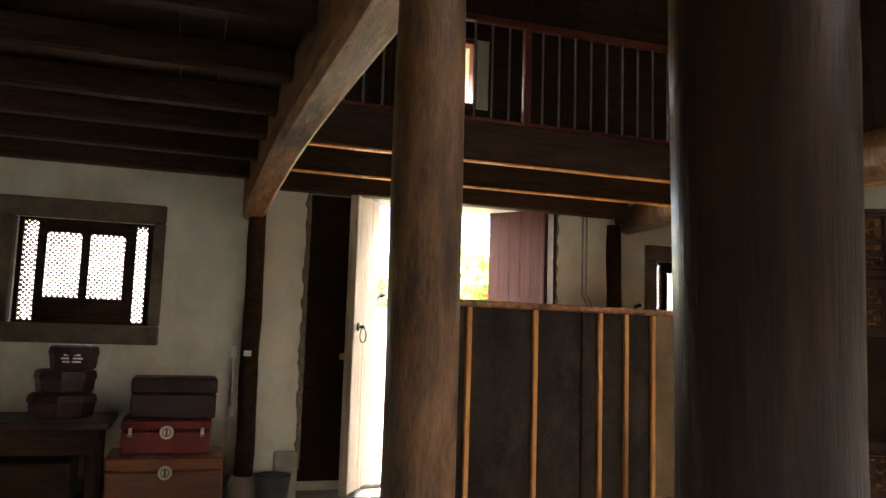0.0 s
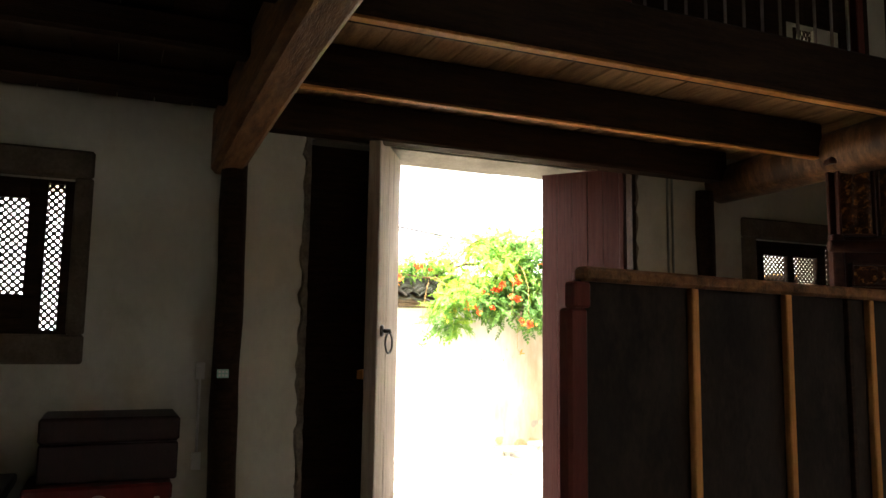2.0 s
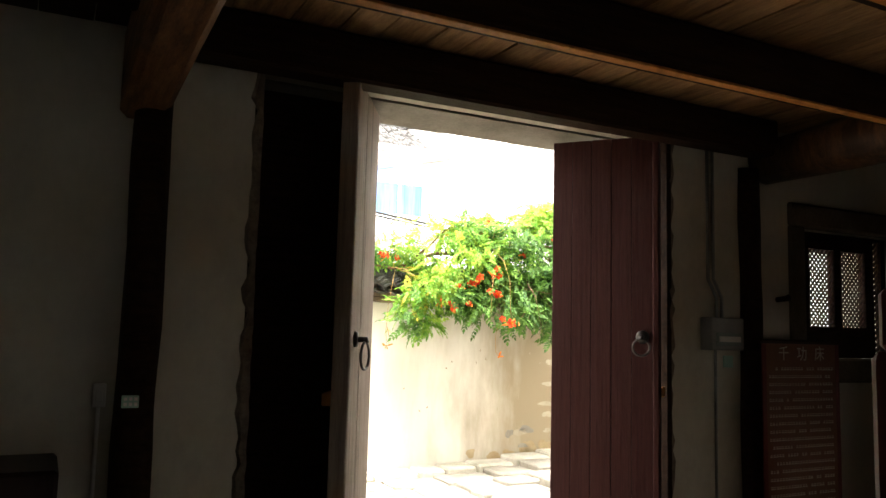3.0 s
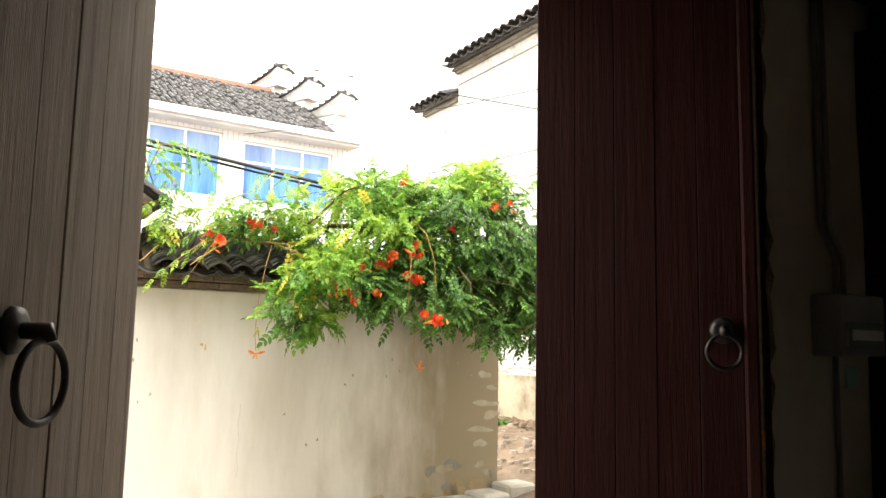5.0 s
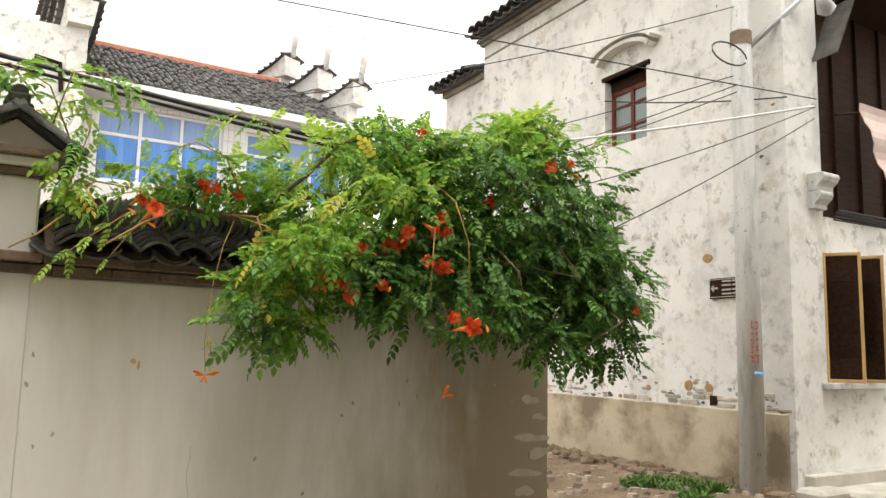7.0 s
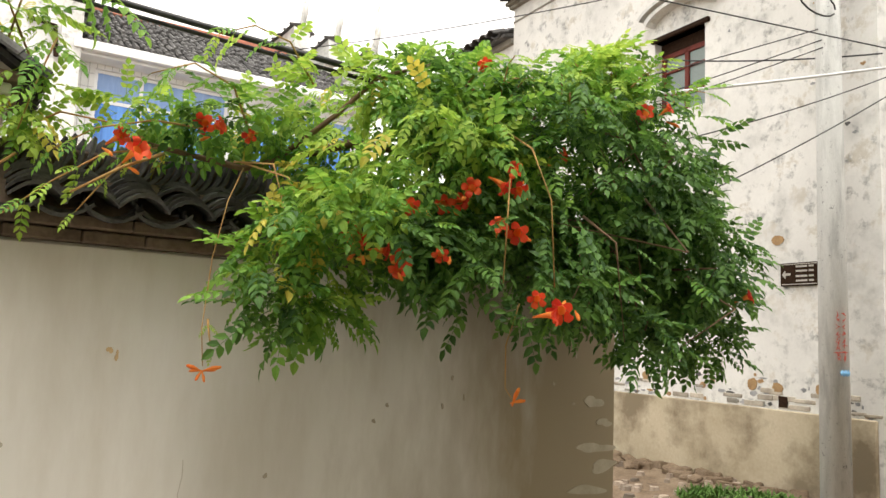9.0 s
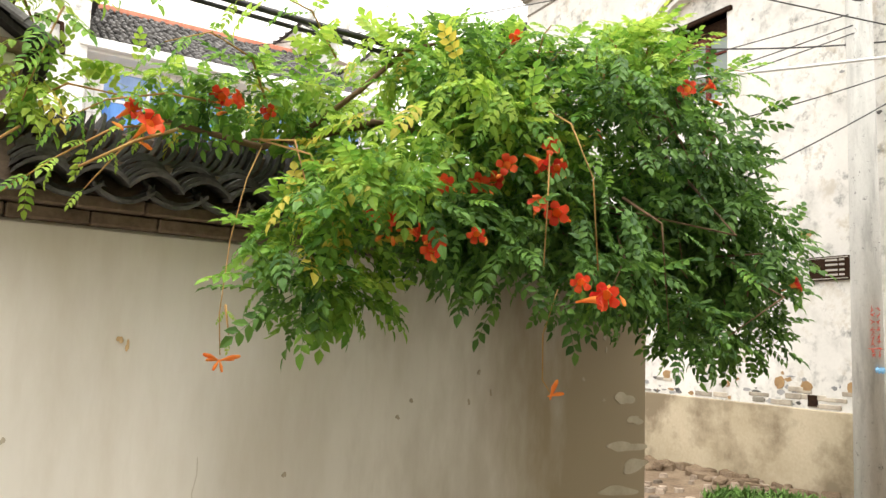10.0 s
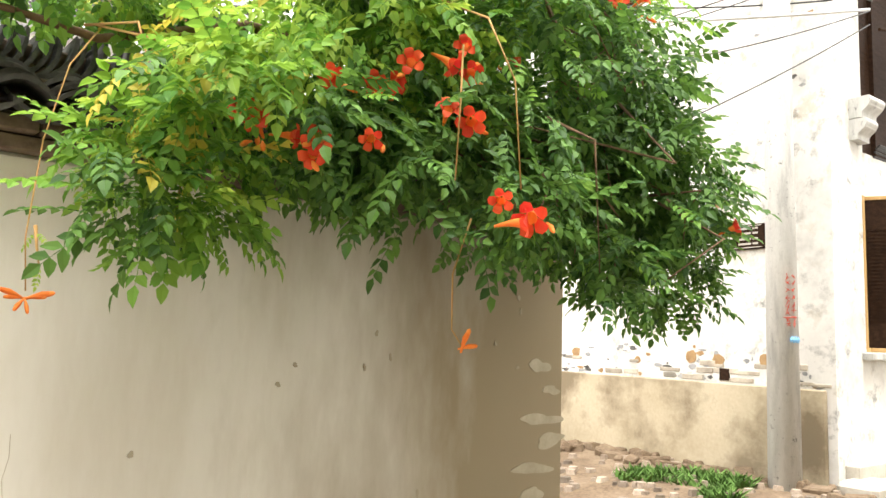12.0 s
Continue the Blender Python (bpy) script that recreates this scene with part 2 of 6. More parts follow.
# ---- mesh helpers ----
class Builder:
    """Collects simple solids and makes one mesh of them."""

    def __init__(self):
        self.v, self.f = [], []

    def add(self, verts, faces):
        o = len(self.v)
        self.v.extend(tuple(p) for p in verts)
        self.f.extend(tuple(i + o for i in f) for f in faces)
        return self

    def box(self, x0, x1, y0, y1, z0, z1, c=0.0, m=None):
        """A box, its edges chamfered by c; m: an optional matrix."""
        if c <= 0:
            vs = [(x, y, z) for x in (x0, x1) for y in (y0, y1) for z in (z0, z1)]
            fs = [(0, 1, 3, 2), (4, 6, 7, 5), (0, 4, 5, 1), (2, 3, 7, 6), (0, 2, 6, 4), (1, 5, 7, 3)]
        else:
            vs, idx = [], {}
            lo, hi = (x0, y0, z0), (x1, y1, z1)
            for sx in (0, 1):
                for sy in (0, 1):
                    for sz in (0, 1):
                        s = (sx, sy, sz)
                        for a in range(3):
                            p = [(hi[i] - c if s[i] else lo[i] + c) for i in range(3)]
                            p[a] = hi[a] if s[a] else lo[a]
                            idx[(s, a)] = len(vs)
                            vs.append(tuple(p))
            fs = []
            for a in range(3):
                b, d = (a + 1) % 3, (a + 2) % 3
                for sa in (0, 1):
                    loop = []
                    for sb, sd in ((0, 0), (1, 0), (1, 1), (0, 1)):
                        s = [0, 0, 0]
                        s[a], s[b], s[d] = sa, sb, sd
                        loop.append(idx[(tuple(s), a)])
                    fs.append(tuple(loop if sa else loop[::-1]))
                for sb in (0, 1):
                    for sd in (0, 1):
                        s0, s1 = [0, 0, 0], [0, 0, 0]
                        s0[b] = s1[b] = sb
                        s0[d] = s1[d] = sd
                        s1[a] = 1
                        q = (idx[(tuple(s0), b)], idx[(tuple(s1), b)], idx[(tuple(s1), d)], idx[(tuple(s0), d)])
                        fs.append(q if sb == sd else q[::-1])
            for s in {k[0] for k in idx}:
                t = (idx[(s, 0)], idx[(s, 1)], idx[(s, 2)])
                fs.append(t if sum(s) % 2 else t[::-1])
        if m is not None:
            vs = [m @ Vector(p) for p in vs]
        return self.add(vs, fs)

    def tube(self, points, radii, n=10, cap=True, wobble=0.0):
        """A round bar through the points; radii: one number or one for each point."""
        pts = [Vector(p) for p in points]
        if isinstance(radii, (int, float)):
            radii = [radii] * len(pts)
        vs, fs = [], []
        up = Vector((0, 0, 1))
        for i, p in enumerate(pts):
            d = (pts[min(i + 1, len(pts) - 1)] - pts[max(i - 1, 0)]).normalized()
            ref = up if abs(d.dot(up)) < 0.95 else Vector((1, 0, 0))
            a = d.cross(ref).normalized()
            b = a.cross(d).normalized()
            for j in range(n):
                t = 2 * math.pi * j / n
                r = radii[i] * (1 + wobble * noise.noise((p.x * 2 + 3 * math.cos(t), p.y * 2 + 3 * math.sin(t), p.z * 2)))
                vs.append(p + a * (r * math.cos(t)) + b * (r * math.sin(t)))
        for i in range(len(pts) - 1):
            for j in range(n):
                q = (j + 1) % n
                fs.append((i * n + j, i * n + q, (i + 1) * n + q, (i + 1) * n + j))
        if cap:
            fs.append(tuple(range(n))[::-1])
            fs.append(tuple(range((len(pts) - 1) * n, len(pts) * n)))
        return self.add(vs, fs)

    def torus(self, centre, big, small, normal, n=20, k=8):
        c, w = Vector(centre), Vector(normal).normalized()
        u = w.orthogonal().normalized()
        v = w.cross(u)
        vs, fs = [], []
        for i in range(n):
            a = 2 * math.pi * i / n
            d = u * math.cos(a) + v * math.sin(a)
            for j in range(k):
                b = 2 * math.pi * j / k
                vs.append(c + d * (big + small * math.cos(b)) + w * (small * math.sin(b)))
        for i in range(n):
            for j in range(k):
                fs.append((i * k + j, ((i + 1) % n) * k + j, ((i + 1) % n) * k + (j + 1) % k, i * k + (j + 1) % k))
        return self.add(vs, fs)

    def prism(self, outline, axis, a0, a1, m=None):
        """An outline of 2D points swept along an axis (0, 1, 2) from a0 to a1."""
        vs = []
        for a in (a0, a1):
            for p, q in outline:
                w = [p, q]
                w.insert(axis, a)
                vs.append(Vector(w))
        n = len(outline)
        fs = [(i, (i + 1) % n, n + (i + 1) % n, n + i) for i in range(n)]
        fs += [tuple(range(n))[::-1], tuple(range(n, 2 * n))]
        if m is not None:
            vs = [m @ p for p in vs]
        return self.add(vs, fs)

    def mesh(self, name, mat, smooth=False):
        me = bpy.data.meshes.new(name)
        me.from_pydata(self.v, [], self.f)
        me.materials.append(mat)
        me.validate()
        bm = bmesh.new()
        bm.from_mesh(me)
        bmesh.ops.recalc_face_normals(bm, faces=bm.faces)
        bm.to_mesh(me)
        bm.free()
        if smooth:
            me.polygons.foreach_set("use_smooth", [True] * len(me.polygons))
        me.update()
        return me


def put(name, b, mat, smooth=False, label="", category="", group="", kind="", parent=None):
    """One object from a Builder."""
    ob = new(name, b.mesh(name, mat, smooth))
    if parent is not None:
        ob.parent = parent
    return tagged(ob, label, category, group, kind)


def part(name, b, mat, parent, label="", smooth=False):
    return put(name, b, mat, smooth, label, parent=parent)


def thing(name, label, category, group="", kind="", at=(0, 0, 0)):
    ob = new(name)
    ob.empty_display_size = 0.1
    ob.location = at
    return tagged(ob, label, category, group, kind)


def structure(name, b, mat, label="", category="", smooth=False):
    return put(name, b, mat, smooth, label, category, kind="structure")


def clamp(v, a=0.0, b=1.0):
    return max(a, min(b, v))


def ground_z(x, y):
    """The street: level at the door, rising towards the far house."""
    s = clamp((x - 3.0) / 4.7)
    return 0.36 * s * s * (3 - 2 * s) if y > 6.5 else 0.0

# ---- the hall: floor, walls, ceilings ----
b = Builder()
b.box(-3.2, 9.2, -2.2, 6.88, -0.25, -0.012)
structure("floor", b, FLOOR_IN, "dark worn stone floor of the hall", "floor")

# door wall with two windows, the door recess and an upper window
WY0, WY1 = 6.36, 6.86
b = Builder()
b.box(-3.2, -1.34, WY0, WY1, 0, 5.6)
b.box(-1.34, -0.385, WY0, WY1, 0, 1.338)
b.box(-1.34, -0.385, WY0, WY1, 2.122, 5.6)
b.box(-0.385, 0.77, WY0, WY1, 0, 5.6)
b.box(0.77, 1.40, 6.72, WY1, 0, 2.53)
b.box(2.86, 3.02, 6.72, WY1, 0, 2.53)
b.box(0.77, 1.69, WY0, WY1, 2.53, 5.6)
b.box(1.69, 2.17, WY0, WY1, 2.53, 3.38)
b.box(1.69, 2.17, WY0, WY1, 3.93, 5.6)
b.box(2.17, 4.065, WY0, WY1, 2.53, 5.6)
b.box(3.02, 4.065, WY0, WY1, 0, 2.53)
b.box(4.065, 5.02, WY0, WY1, 0, 1.323)
b.box(4.065, 4.52, WY0, WY1, 2.107, 5.6)
b.box(4.78, 5.02, WY0, WY1, 2.107, 5.6)
b.box(4.52, 4.78, WY0, WY1, 2.107, 3.34)
b.box(4.52, 4.78, WY0, WY1, 3.80, 5.6)
b.box(5.02, 9.2, WY0, WY1, 0, 5.6)
structure("wall_north", b, PLASTER_IN, "pale aged plaster wall with door and lattice windows", "wall")
b = Builder()
b.box(-3.5, -3.2, -6.5, 6.86, 0, 5.6)
structure("wall_west", b, PLASTER_IN, "pale plaster end wall of the hall", "wall")
b = Builder()
b.box(9.2, 9.5, -6.5, 6.86, 0, 5.6)
structure("wall_east", b, PLASTER_IN, "pale plaster end wall of the hall", "wall")
b = Builder()
b.box(-3.5, 9.5, -6.8, -6.5, 0, 5.6)
structure("wall_south", b, PLASTER_IN, "pale courtyard wall behind the hall", "wall")
b = Builder()
b.box(-3.2, 9.2, -6.5, -2.2, -0.3, -0.06)
structure("ground_court", b, STONE, "stone paved courtyard", "pavement")
b = Builder()
b.box(-3.5, 9.5, -1.7, 7.1, 5.2, 5.4)
# unseen roof added over the court to limit the light from the well
b.box(-3.5, 3.8, -6.8, -1.7, 5.2, 5.4)
b.box(6.2, 9.5, -6.8, -1.7, 5.2, 5.4)
b.box(3.8, 6.2, -6.8, -2.8, 5.2, 5.4)
structure("ceiling_roof", b, DARK_WOOD, "dark underside of the tiled roof, unseen over the court round the light well", "ceiling")
# street eave: rafters under tiles
b = Builder()
b.prism([(6.86, 4.20), (7.5, 3.86), (7.5, 3.90), (6.86, 4.26)], 0, -3.5, 9.5)
structure("eave", b, TILE_ROOF, "tiled street eave of the hall", "eave")
b = Builder()
for i in range(60):
    x = -3.3 + i * 0.21
    b.prism([(6.865, 4.14), (7.48, 3.81), (7.48, 3.858), (6.865, 4.198)], 0, x, x + 0.06)
structure("eave_rafters", b, BATTEN_WOOD, "orange rafters under the street eave", "rafters")

# door reveal: stone jambs, lintel soffit, ragged mortar edge, threshold
b = Builder()
b.box(1.385, 1.43, 6.70, 6.88, 0, 2.49, 0.006)
b.box(2.825, 2.875, 6.70, 6.88, 0, 2.49, 0.006)
structure("door_jambs", b, STONE, "grey stone jambs of the street door", "door frame")
b = Builder()
b.prism([(6.60, 2.518), (6.875, 2.488), (6.88, 2.5305), (6.60, 2.5305)], 0, 0.79, 3.0)
structure("lintel", b, STONE, "weathered timber lintel over the door", "lintel")
b = Builder()
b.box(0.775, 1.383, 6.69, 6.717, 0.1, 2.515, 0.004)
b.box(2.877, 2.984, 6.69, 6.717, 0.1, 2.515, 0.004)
# added board, only to keep the sky-lit right reveal dark
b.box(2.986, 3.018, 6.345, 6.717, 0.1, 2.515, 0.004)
structure("door_lining", b, DARK_WOOD, "dark timber lining of the door recess, with a dark board added on the right reveal", "door frame")
b = Builder()
b.box(0.775, 3.015, 6.37, 6.95, -0.05, 0.02, 0.008)
b.box(1.43, 2.82, 6.73, 6.86, 0.02, 0.06, 0.01)
structure("threshold", b, STONE, "worn stone door threshold", "threshold")


def ragged_strip(x, z0, z1, width, y, seed, n=46):
    """A crumbling strip of mortar along a vertical edge."""
    rnd = random.Random(seed)
    v, f = [], []
    for i in range(n + 1):
        z = z0 + (z1 - z0) * i / n
        a = x - width * (0.35 + 0.65 * rnd.random())
        c = x + width * 0.12 * rnd.random()
        d = 0.008 + 0.012 * rnd.random()
        v += [(a, y + 0.004, z), (a + 0.3 * (c - a), y - d, z), (c, y - d * 0.8, z), (c, y + 0.02, z)]
    for i in range(n):
        for j in range(3):
            f.append((4 * i + j, 4 * i + j + 1, 4 * i + 5 + j, 4 * i + 4 + j))
    return v, f


b = Builder()
b.add(*ragged_strip(0.80, 0.25, 2.51, 0.055, 6.36, 3))
v, f = ragged_strip(-3.005, 0.25, 2.51, 0.05, 6.36, 5)
b.add([(-p[0], p[1], p[2]) for p in v], f)
v, f = ragged_strip(0, 0.72, 3.05, 0.06, 6.36, 7)
b.add([(p[2], p[1], 2.532 - p[0] * 0.8) for p in v], f)
structure("mortar_edge", b, ROUGH_MORTAR, "crumbling mortar round the door recess", "wall edge")
b = Builder()
b.box(-3.2, 0.56, 6.30, 6.362, -0.01, 0.235, 0.01)
b.box(0.60, 0.785, 6.30, 6.362, -0.01, 0.40, 0.012)
b.box(3.005, 4.4, 6.30, 6.362, -0.01, 0.235, 0.01)
structure("baseboard", b, STONE, "rough stone base course of the wall", "wall base")


# ---- the two door leaves ----
def door_leaf(name, hinge, free, label, ring_side, face, edge, ring_r, ring_in, ring_z):
    """A plank door swung inwards: five planks, a lit edge, a ring pull on its street face."""
    h, e = Vector((*hinge, 0)), Vector((*free, 0))
    w = (e - h).length
    u = (e - h).normalized()
    n = Vector((-u.y, u.x, 0)) * ring_side
    m = Matrix((( u.x, n.x, 0, h.x), (u.y, n.y, 0, h.y), (0, 0, 1, 0), (0, 0, 0, 1)))
    d = thing(name, label, "door", kind="structure")
    k = 5
    for i in range(k):
        b = Builder()
        g = 0.0006 + 0.0006 * (i % 2)
        b.box(w * i / k + g, w * (i + 1) / k - g, -0.022, 0.022 + 0.0008 * (i % 3), 0.075, 2.482, 0.0015, m)
        part("plank", b, face, d)
    b = Builder()
    b.box(0.0, w, -0.030, -0.0225, 0.075, 2.478, 0.002, m)
    part("back_board", b, DARK_WOOD, d)
    b = Builder()
    b.box(w, w + 0.035, -0.042, 0.030, 0.07, 2.485, 0.006, m)
    part("edge_stile", b, edge, d)
    for z in (0.5, 2.05):
        b = Builder()
        b.box(0.02, w - 0.02, -0.055, -0.0295, z, z + 0.09, 0.006, m)
        part("ledge", b, DARK_WOOD, d)
    b = Builder()
    b.box(w - 0.10, w + 0.05, -0.075, -0.043, 1.12, 1.17, 0.004, m)
    part("bolt", b, BATTEN_WOOD, d, "short wooden bolt")
    # ring pull
    c = m @ Vector((w - ring_in, 0.026, ring_z))
    r = part("ring_plate", Builder().tube([c, c + n * 0.012, c + n * 0.016], [0.034, 0.032, 0.02], 14), IRON, d, "round iron plate", True)
    part("staple", Builder().tube([c + n * 0.012, c + n * 0.05, c + n * 0.055 - Vector((0, 0, 0.014))], [0.012, 0.013, 0.008], 10), IRON, d, "", True)
    part("ring", Builder().torus(c + n * 0.046 - Vector((0, 0, ring_r + 0.012)), ring_r, 0.0058, n + u * 0.15, 28, 8), IRON, d, "iron ring pull", True)
    return d


door_leaf("door_1", (1.45, 6.74), (1.15, 6.23), "open plank door leaf with weathered grey edge", 1, GREY_WOOD, GREY_WOOD, 0.056, 0.085, 1.385)
door_leaf("door_2", (2.525, 6.73), (2.865, 6.32), "open dull red plank door leaf with iron ring", -1, LEAF_WOOD, LEAF_WOOD, 0.042, 0.05, 1.425)


# ---- lattice windows ----
def lattice_window(name, x0, z0, label):
    """A stone-framed window: dark timber frame, four lattice screens."""
    w = thing(name, label, "window", kind="structure")
    x1, z1 = x0 + 0.945, z0 + 0.78
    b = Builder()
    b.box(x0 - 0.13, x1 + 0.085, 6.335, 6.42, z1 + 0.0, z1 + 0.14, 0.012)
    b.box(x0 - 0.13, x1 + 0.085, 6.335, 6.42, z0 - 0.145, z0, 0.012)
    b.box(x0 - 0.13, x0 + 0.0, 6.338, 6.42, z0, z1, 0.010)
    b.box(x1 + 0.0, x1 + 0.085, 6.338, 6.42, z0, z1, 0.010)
    part("stone_surround", b, STONE_SHADED, w, "grey stone surround")
    y0, y1 = 6.47, 6.52
    cols = [(0.0, 0.035), (0.13, 0.195), (0.43, 0.495), (0.735, 0.82), (0.895, 0.945)]
    b = Builder()
    for a, c in cols:
        b.box(x0 + a, x0 + c, y0, y1, z0, z1, 0.004)
    b.box(x0, x1, y0 + 0.002, y1 - 0.002, z1 - 0.018, z1)
    b.box(x0, x1, y0 + 0.002, y1 - 0.002, z0, z0 + 0.022)
    b.box(x0 + 0.195, x0 + 0.735, y0 + 0.003, y1 - 0.003, z1 - 0.102, z1 - 0.016)
    b.box(x0 + 0.195, x0 + 0.735, y0 + 0.003, y1 - 0.003, z0 + 0.02, z0 + 0.195)
    part("window_frame", b, DARK_WOOD, w, "dark timber frame")
    for a, c, lo, hi in ((0.035, 0.13, 0.02, 0.016), (0.195, 0.43, 0.19, 0.10), (0.495, 0.735, 0.19, 0.10), (0.82, 0.895, 0.02, 0.016)):
        b = Builder()
        p, q, r, s = x0 + a, x0 + c, z0 + lo, z1 - hi
        yy, step, t = 6.495, 0.0375, 0.0068
        span = int(((q - p) + (s - r)) / step) + 2
        for i in range(span):
            for sign in (1, -1):
                # a diagonal bar clipped to the screen
                k0 = i * step
                pts = []
                for (px, pz) in ((k0, 0.0), (k0 - (s - r), s - r)):
                    pts.append([px, pz])
                (ax, az), (cx, cz) = pts
                if ax > q - p:
                    d = ax - (q - p)
                    ax, az = ax - d, az + d
                if cx < 0:
                    d = -cx
                    cx, cz = cx + d, cz - d
                if az >= cz:
                    continue
                if sign < 0:
                    ax, cx = (q - p) - ax, (q - p) - cx
                A, C = Vector((p + ax, yy + sign * 0.003, r + az)), Vector((p + cx, yy + sign * 0.003, r + cz))
                dn = (C - A).normalized()
                nn = Vector((dn.z, 0, -dn.x)) * t
                hh = Vector((0, 0.003, 0))
                b.add([A - nn - hh, A + nn - hh, C + nn - hh, C - nn - hh, A - nn + hh, A + nn + hh, C + nn + hh, C - nn + hh],
                      [(0, 1, 2, 3), (7, 6, 5, 4), (0, 3, 7, 4), (1, 5, 6, 2)])
        part("lattice_screen", b, DARK_WOOD, w, "diagonal lattice screen")
    return w


lattice_window("window_1", -1.335, 1.34, "dark lattice window in a grey stone surround")
lattice_window("window_2", 4.07, 1.325, "dark lattice window behind the carved bed")

# upper window: bars and splay
w3 = thing("window_3", "small barred upper window with tiled roof beyond", "window", kind="structure")
b = Builder()
for x in (1.79, 1.985):
    b.box(x - 0.014, x + 0.014, 6.40, 6.43, 3.36, 3.95, 0.003)
part("bars", b, DARK_WOOD, w3)
b = Builder()
b.box(1.66, 1.695, 6.33, 6.45, 3.34, 3.97, 0.004)
b.box(2.165, 2.20, 6.33, 6.45, 3.34, 3.97, 0.004)
b.box(1.66, 2.20, 6.332, 6.448, 3.925, 3.97, 0.004)
b.box(1.66, 2.20, 6.332, 6.448, 3.335, 3.385, 0.004)
part("window_frame", b, RED_WOOD, w3)

# small upper lattice
w4 = thing("window_4", "small upper lattice window", "window", kind="structure")
b = Builder()
for i in range(9):
    for sgn in (1, -1):
        x = 4.50 + i * 0.038
        b.tube([(x, 6.42, 3.34), (x + sgn * 0.23, 6.42, 3.80)], 0.005, 4)
        b.tube([(x - sgn * 0.20, 6.425, 3.34), (x + sgn * 0.03, 6.425, 3.80)], 0.005, 4)
part("lattice_screen", b, DARK_WOOD, w4)
part("middle_bar", Builder().box(4.575, 4.605, 6.40, 6.44, 3.34, 3.80, 0.003), DARK_WOOD, w4)

# ---- timber frame of the hall ----
def pillar(name, x, y, r, z1, mat, label, foot=0.16):
    p = thing(name, label, "pillar", kind="structure")
    zs = [foot + (z1 - foot) * i / 14 for i in range(15)]
    rr = [r * (1.0 + 0.03 * math.sin(i * 1.7) - 0.004 * i) for i in range(15)]
    part("shaft", Builder().tube([(x + 0.004 * math.sin(i * 0.9), y, z) for i, z in enumerate(zs)], rr, 24, True, 0.10), mat, p, "", True)
    part("base_stone", Builder().tube([(x, y, -0.01), (x, y, 0.05), (x, y, foot * 0.75), (x, y, foot)], [r * 1.5, r * 1.75, r * 1.6, r * 1.2], 20), STONE, p, "round stone base", True)
    return p


pillar("pillar_1", 0.40, 1.80, 0.084, 5.2, PILLAR_WOOD, "worn brown round timber pillar in the hall")
pillar("pillar_5", 0.40, 0.67, 0.088, 5.2, POLISHED_WOOD, "worn dark round timber pillar in the hall")
pillar("pillar_2", 0.368, 6.235, 0.071, 2.30, DARK_WOOD, "dark round timber post against the plaster wall", 0.24)
pillar("pillar_3", 3.61, 6.37, 0.080, 2.40, DARK_WOOD, "dark round timber post beside the window", 0.24)
pillar("pillar_4", 3.72, 1.50, 0.085, 5.2, PILLAR_WOOD, "dark timber pillar by the carved bed")

# crescent beam from the wall post to the pillar
b = Builder()
N = 14
prof = []
for i in range(N + 1):
    t = i / N
    y = 6.33 - t * (6.33 - 1.90)
    lo = 2.20 + 0.075 * math.sin(math.pi * min(1, t * 1.05)) 
    hi = 2.55 + 0.03 * math.sin(math.pi * t)
    prof.append((y, lo, hi))
v, f = [], []
for y, lo, hi in prof:
    x0, x1 = 0.255, 0.425
    c = 0.028
    v += [(x0 + c, y, lo), (x1 - c, y, lo), (x1, y, lo + c), (x1, y, hi - c), (x1 - c, y, hi), (x0 + c, y, hi), (x0, y, hi - c), (x0, y, lo + c)]
for i in range(N):
    for j in range(8):
        f.append((8 * i + j, 8 * i + (j + 1) % 8, 8 * i + 8 + (j + 1) % 8, 8 * i + 8 + j))
f += [tuple(range(8)), tuple(range(8 * N, 8 * N + 8))]
b.add(v, f)
structure("beam_1", b, OLD_WOOD, "curved brown timber beam", "beam")
b = Builder()
b.tube([(3.74 + 0.02 * math.sin(i), 6.36 - i * 0.55, 2.455 + 0.03 * math.sin(i * 0.45)) for i in range(10)], [0.125, 0.135, 0.145, 0.15, 0.15, 0.155, 0.15, 0.15, 0.145, 0.14], 22, True, 0.12)
structure("beam_2", b, PILLAR_WOOD, "rounded log beam over the carved bed", "beam", True)

# gallery joists, boards and rail
for i, (y, w) in enumerate(((4.63, 0.10), (5.44, 0.10), (6.24, 0.13))):
    b = Builder()
    b.box(0.40, 3.66, y - w / 2, y + w / 2, 2.45, 2.71 if i == 0 else 2.655, 0.012)
    structure("joist_%d" % (i + 1), b, DARK_WOOD, "dark timber gallery joist", "joist")
    # pale strip added where light catches the joist's lower edge
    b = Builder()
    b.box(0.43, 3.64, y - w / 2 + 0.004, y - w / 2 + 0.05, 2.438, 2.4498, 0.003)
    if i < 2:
        structure("trim_%d" % (i + 1), b, BATTEN_WOOD, "pale strip added for the lit lower edge of a joist", "joist edge")
gallery = thing("gallery_floor", "brown plank floor of the gallery", "loft floor", kind="structure")
rnd = random.Random(11)
x = 0.43
while x < 5.2:
    w = rnd.uniform(0.16, 0.24)
    b = Builder()
    b.box(x, min(x + w - 0.006, 5.3), 4.69, 6.36, 2.66 + rnd.uniform(0, 0.006), 2.695, 0.002)
    part("plank", b, BOARD_WOOD, gallery)
    x += w

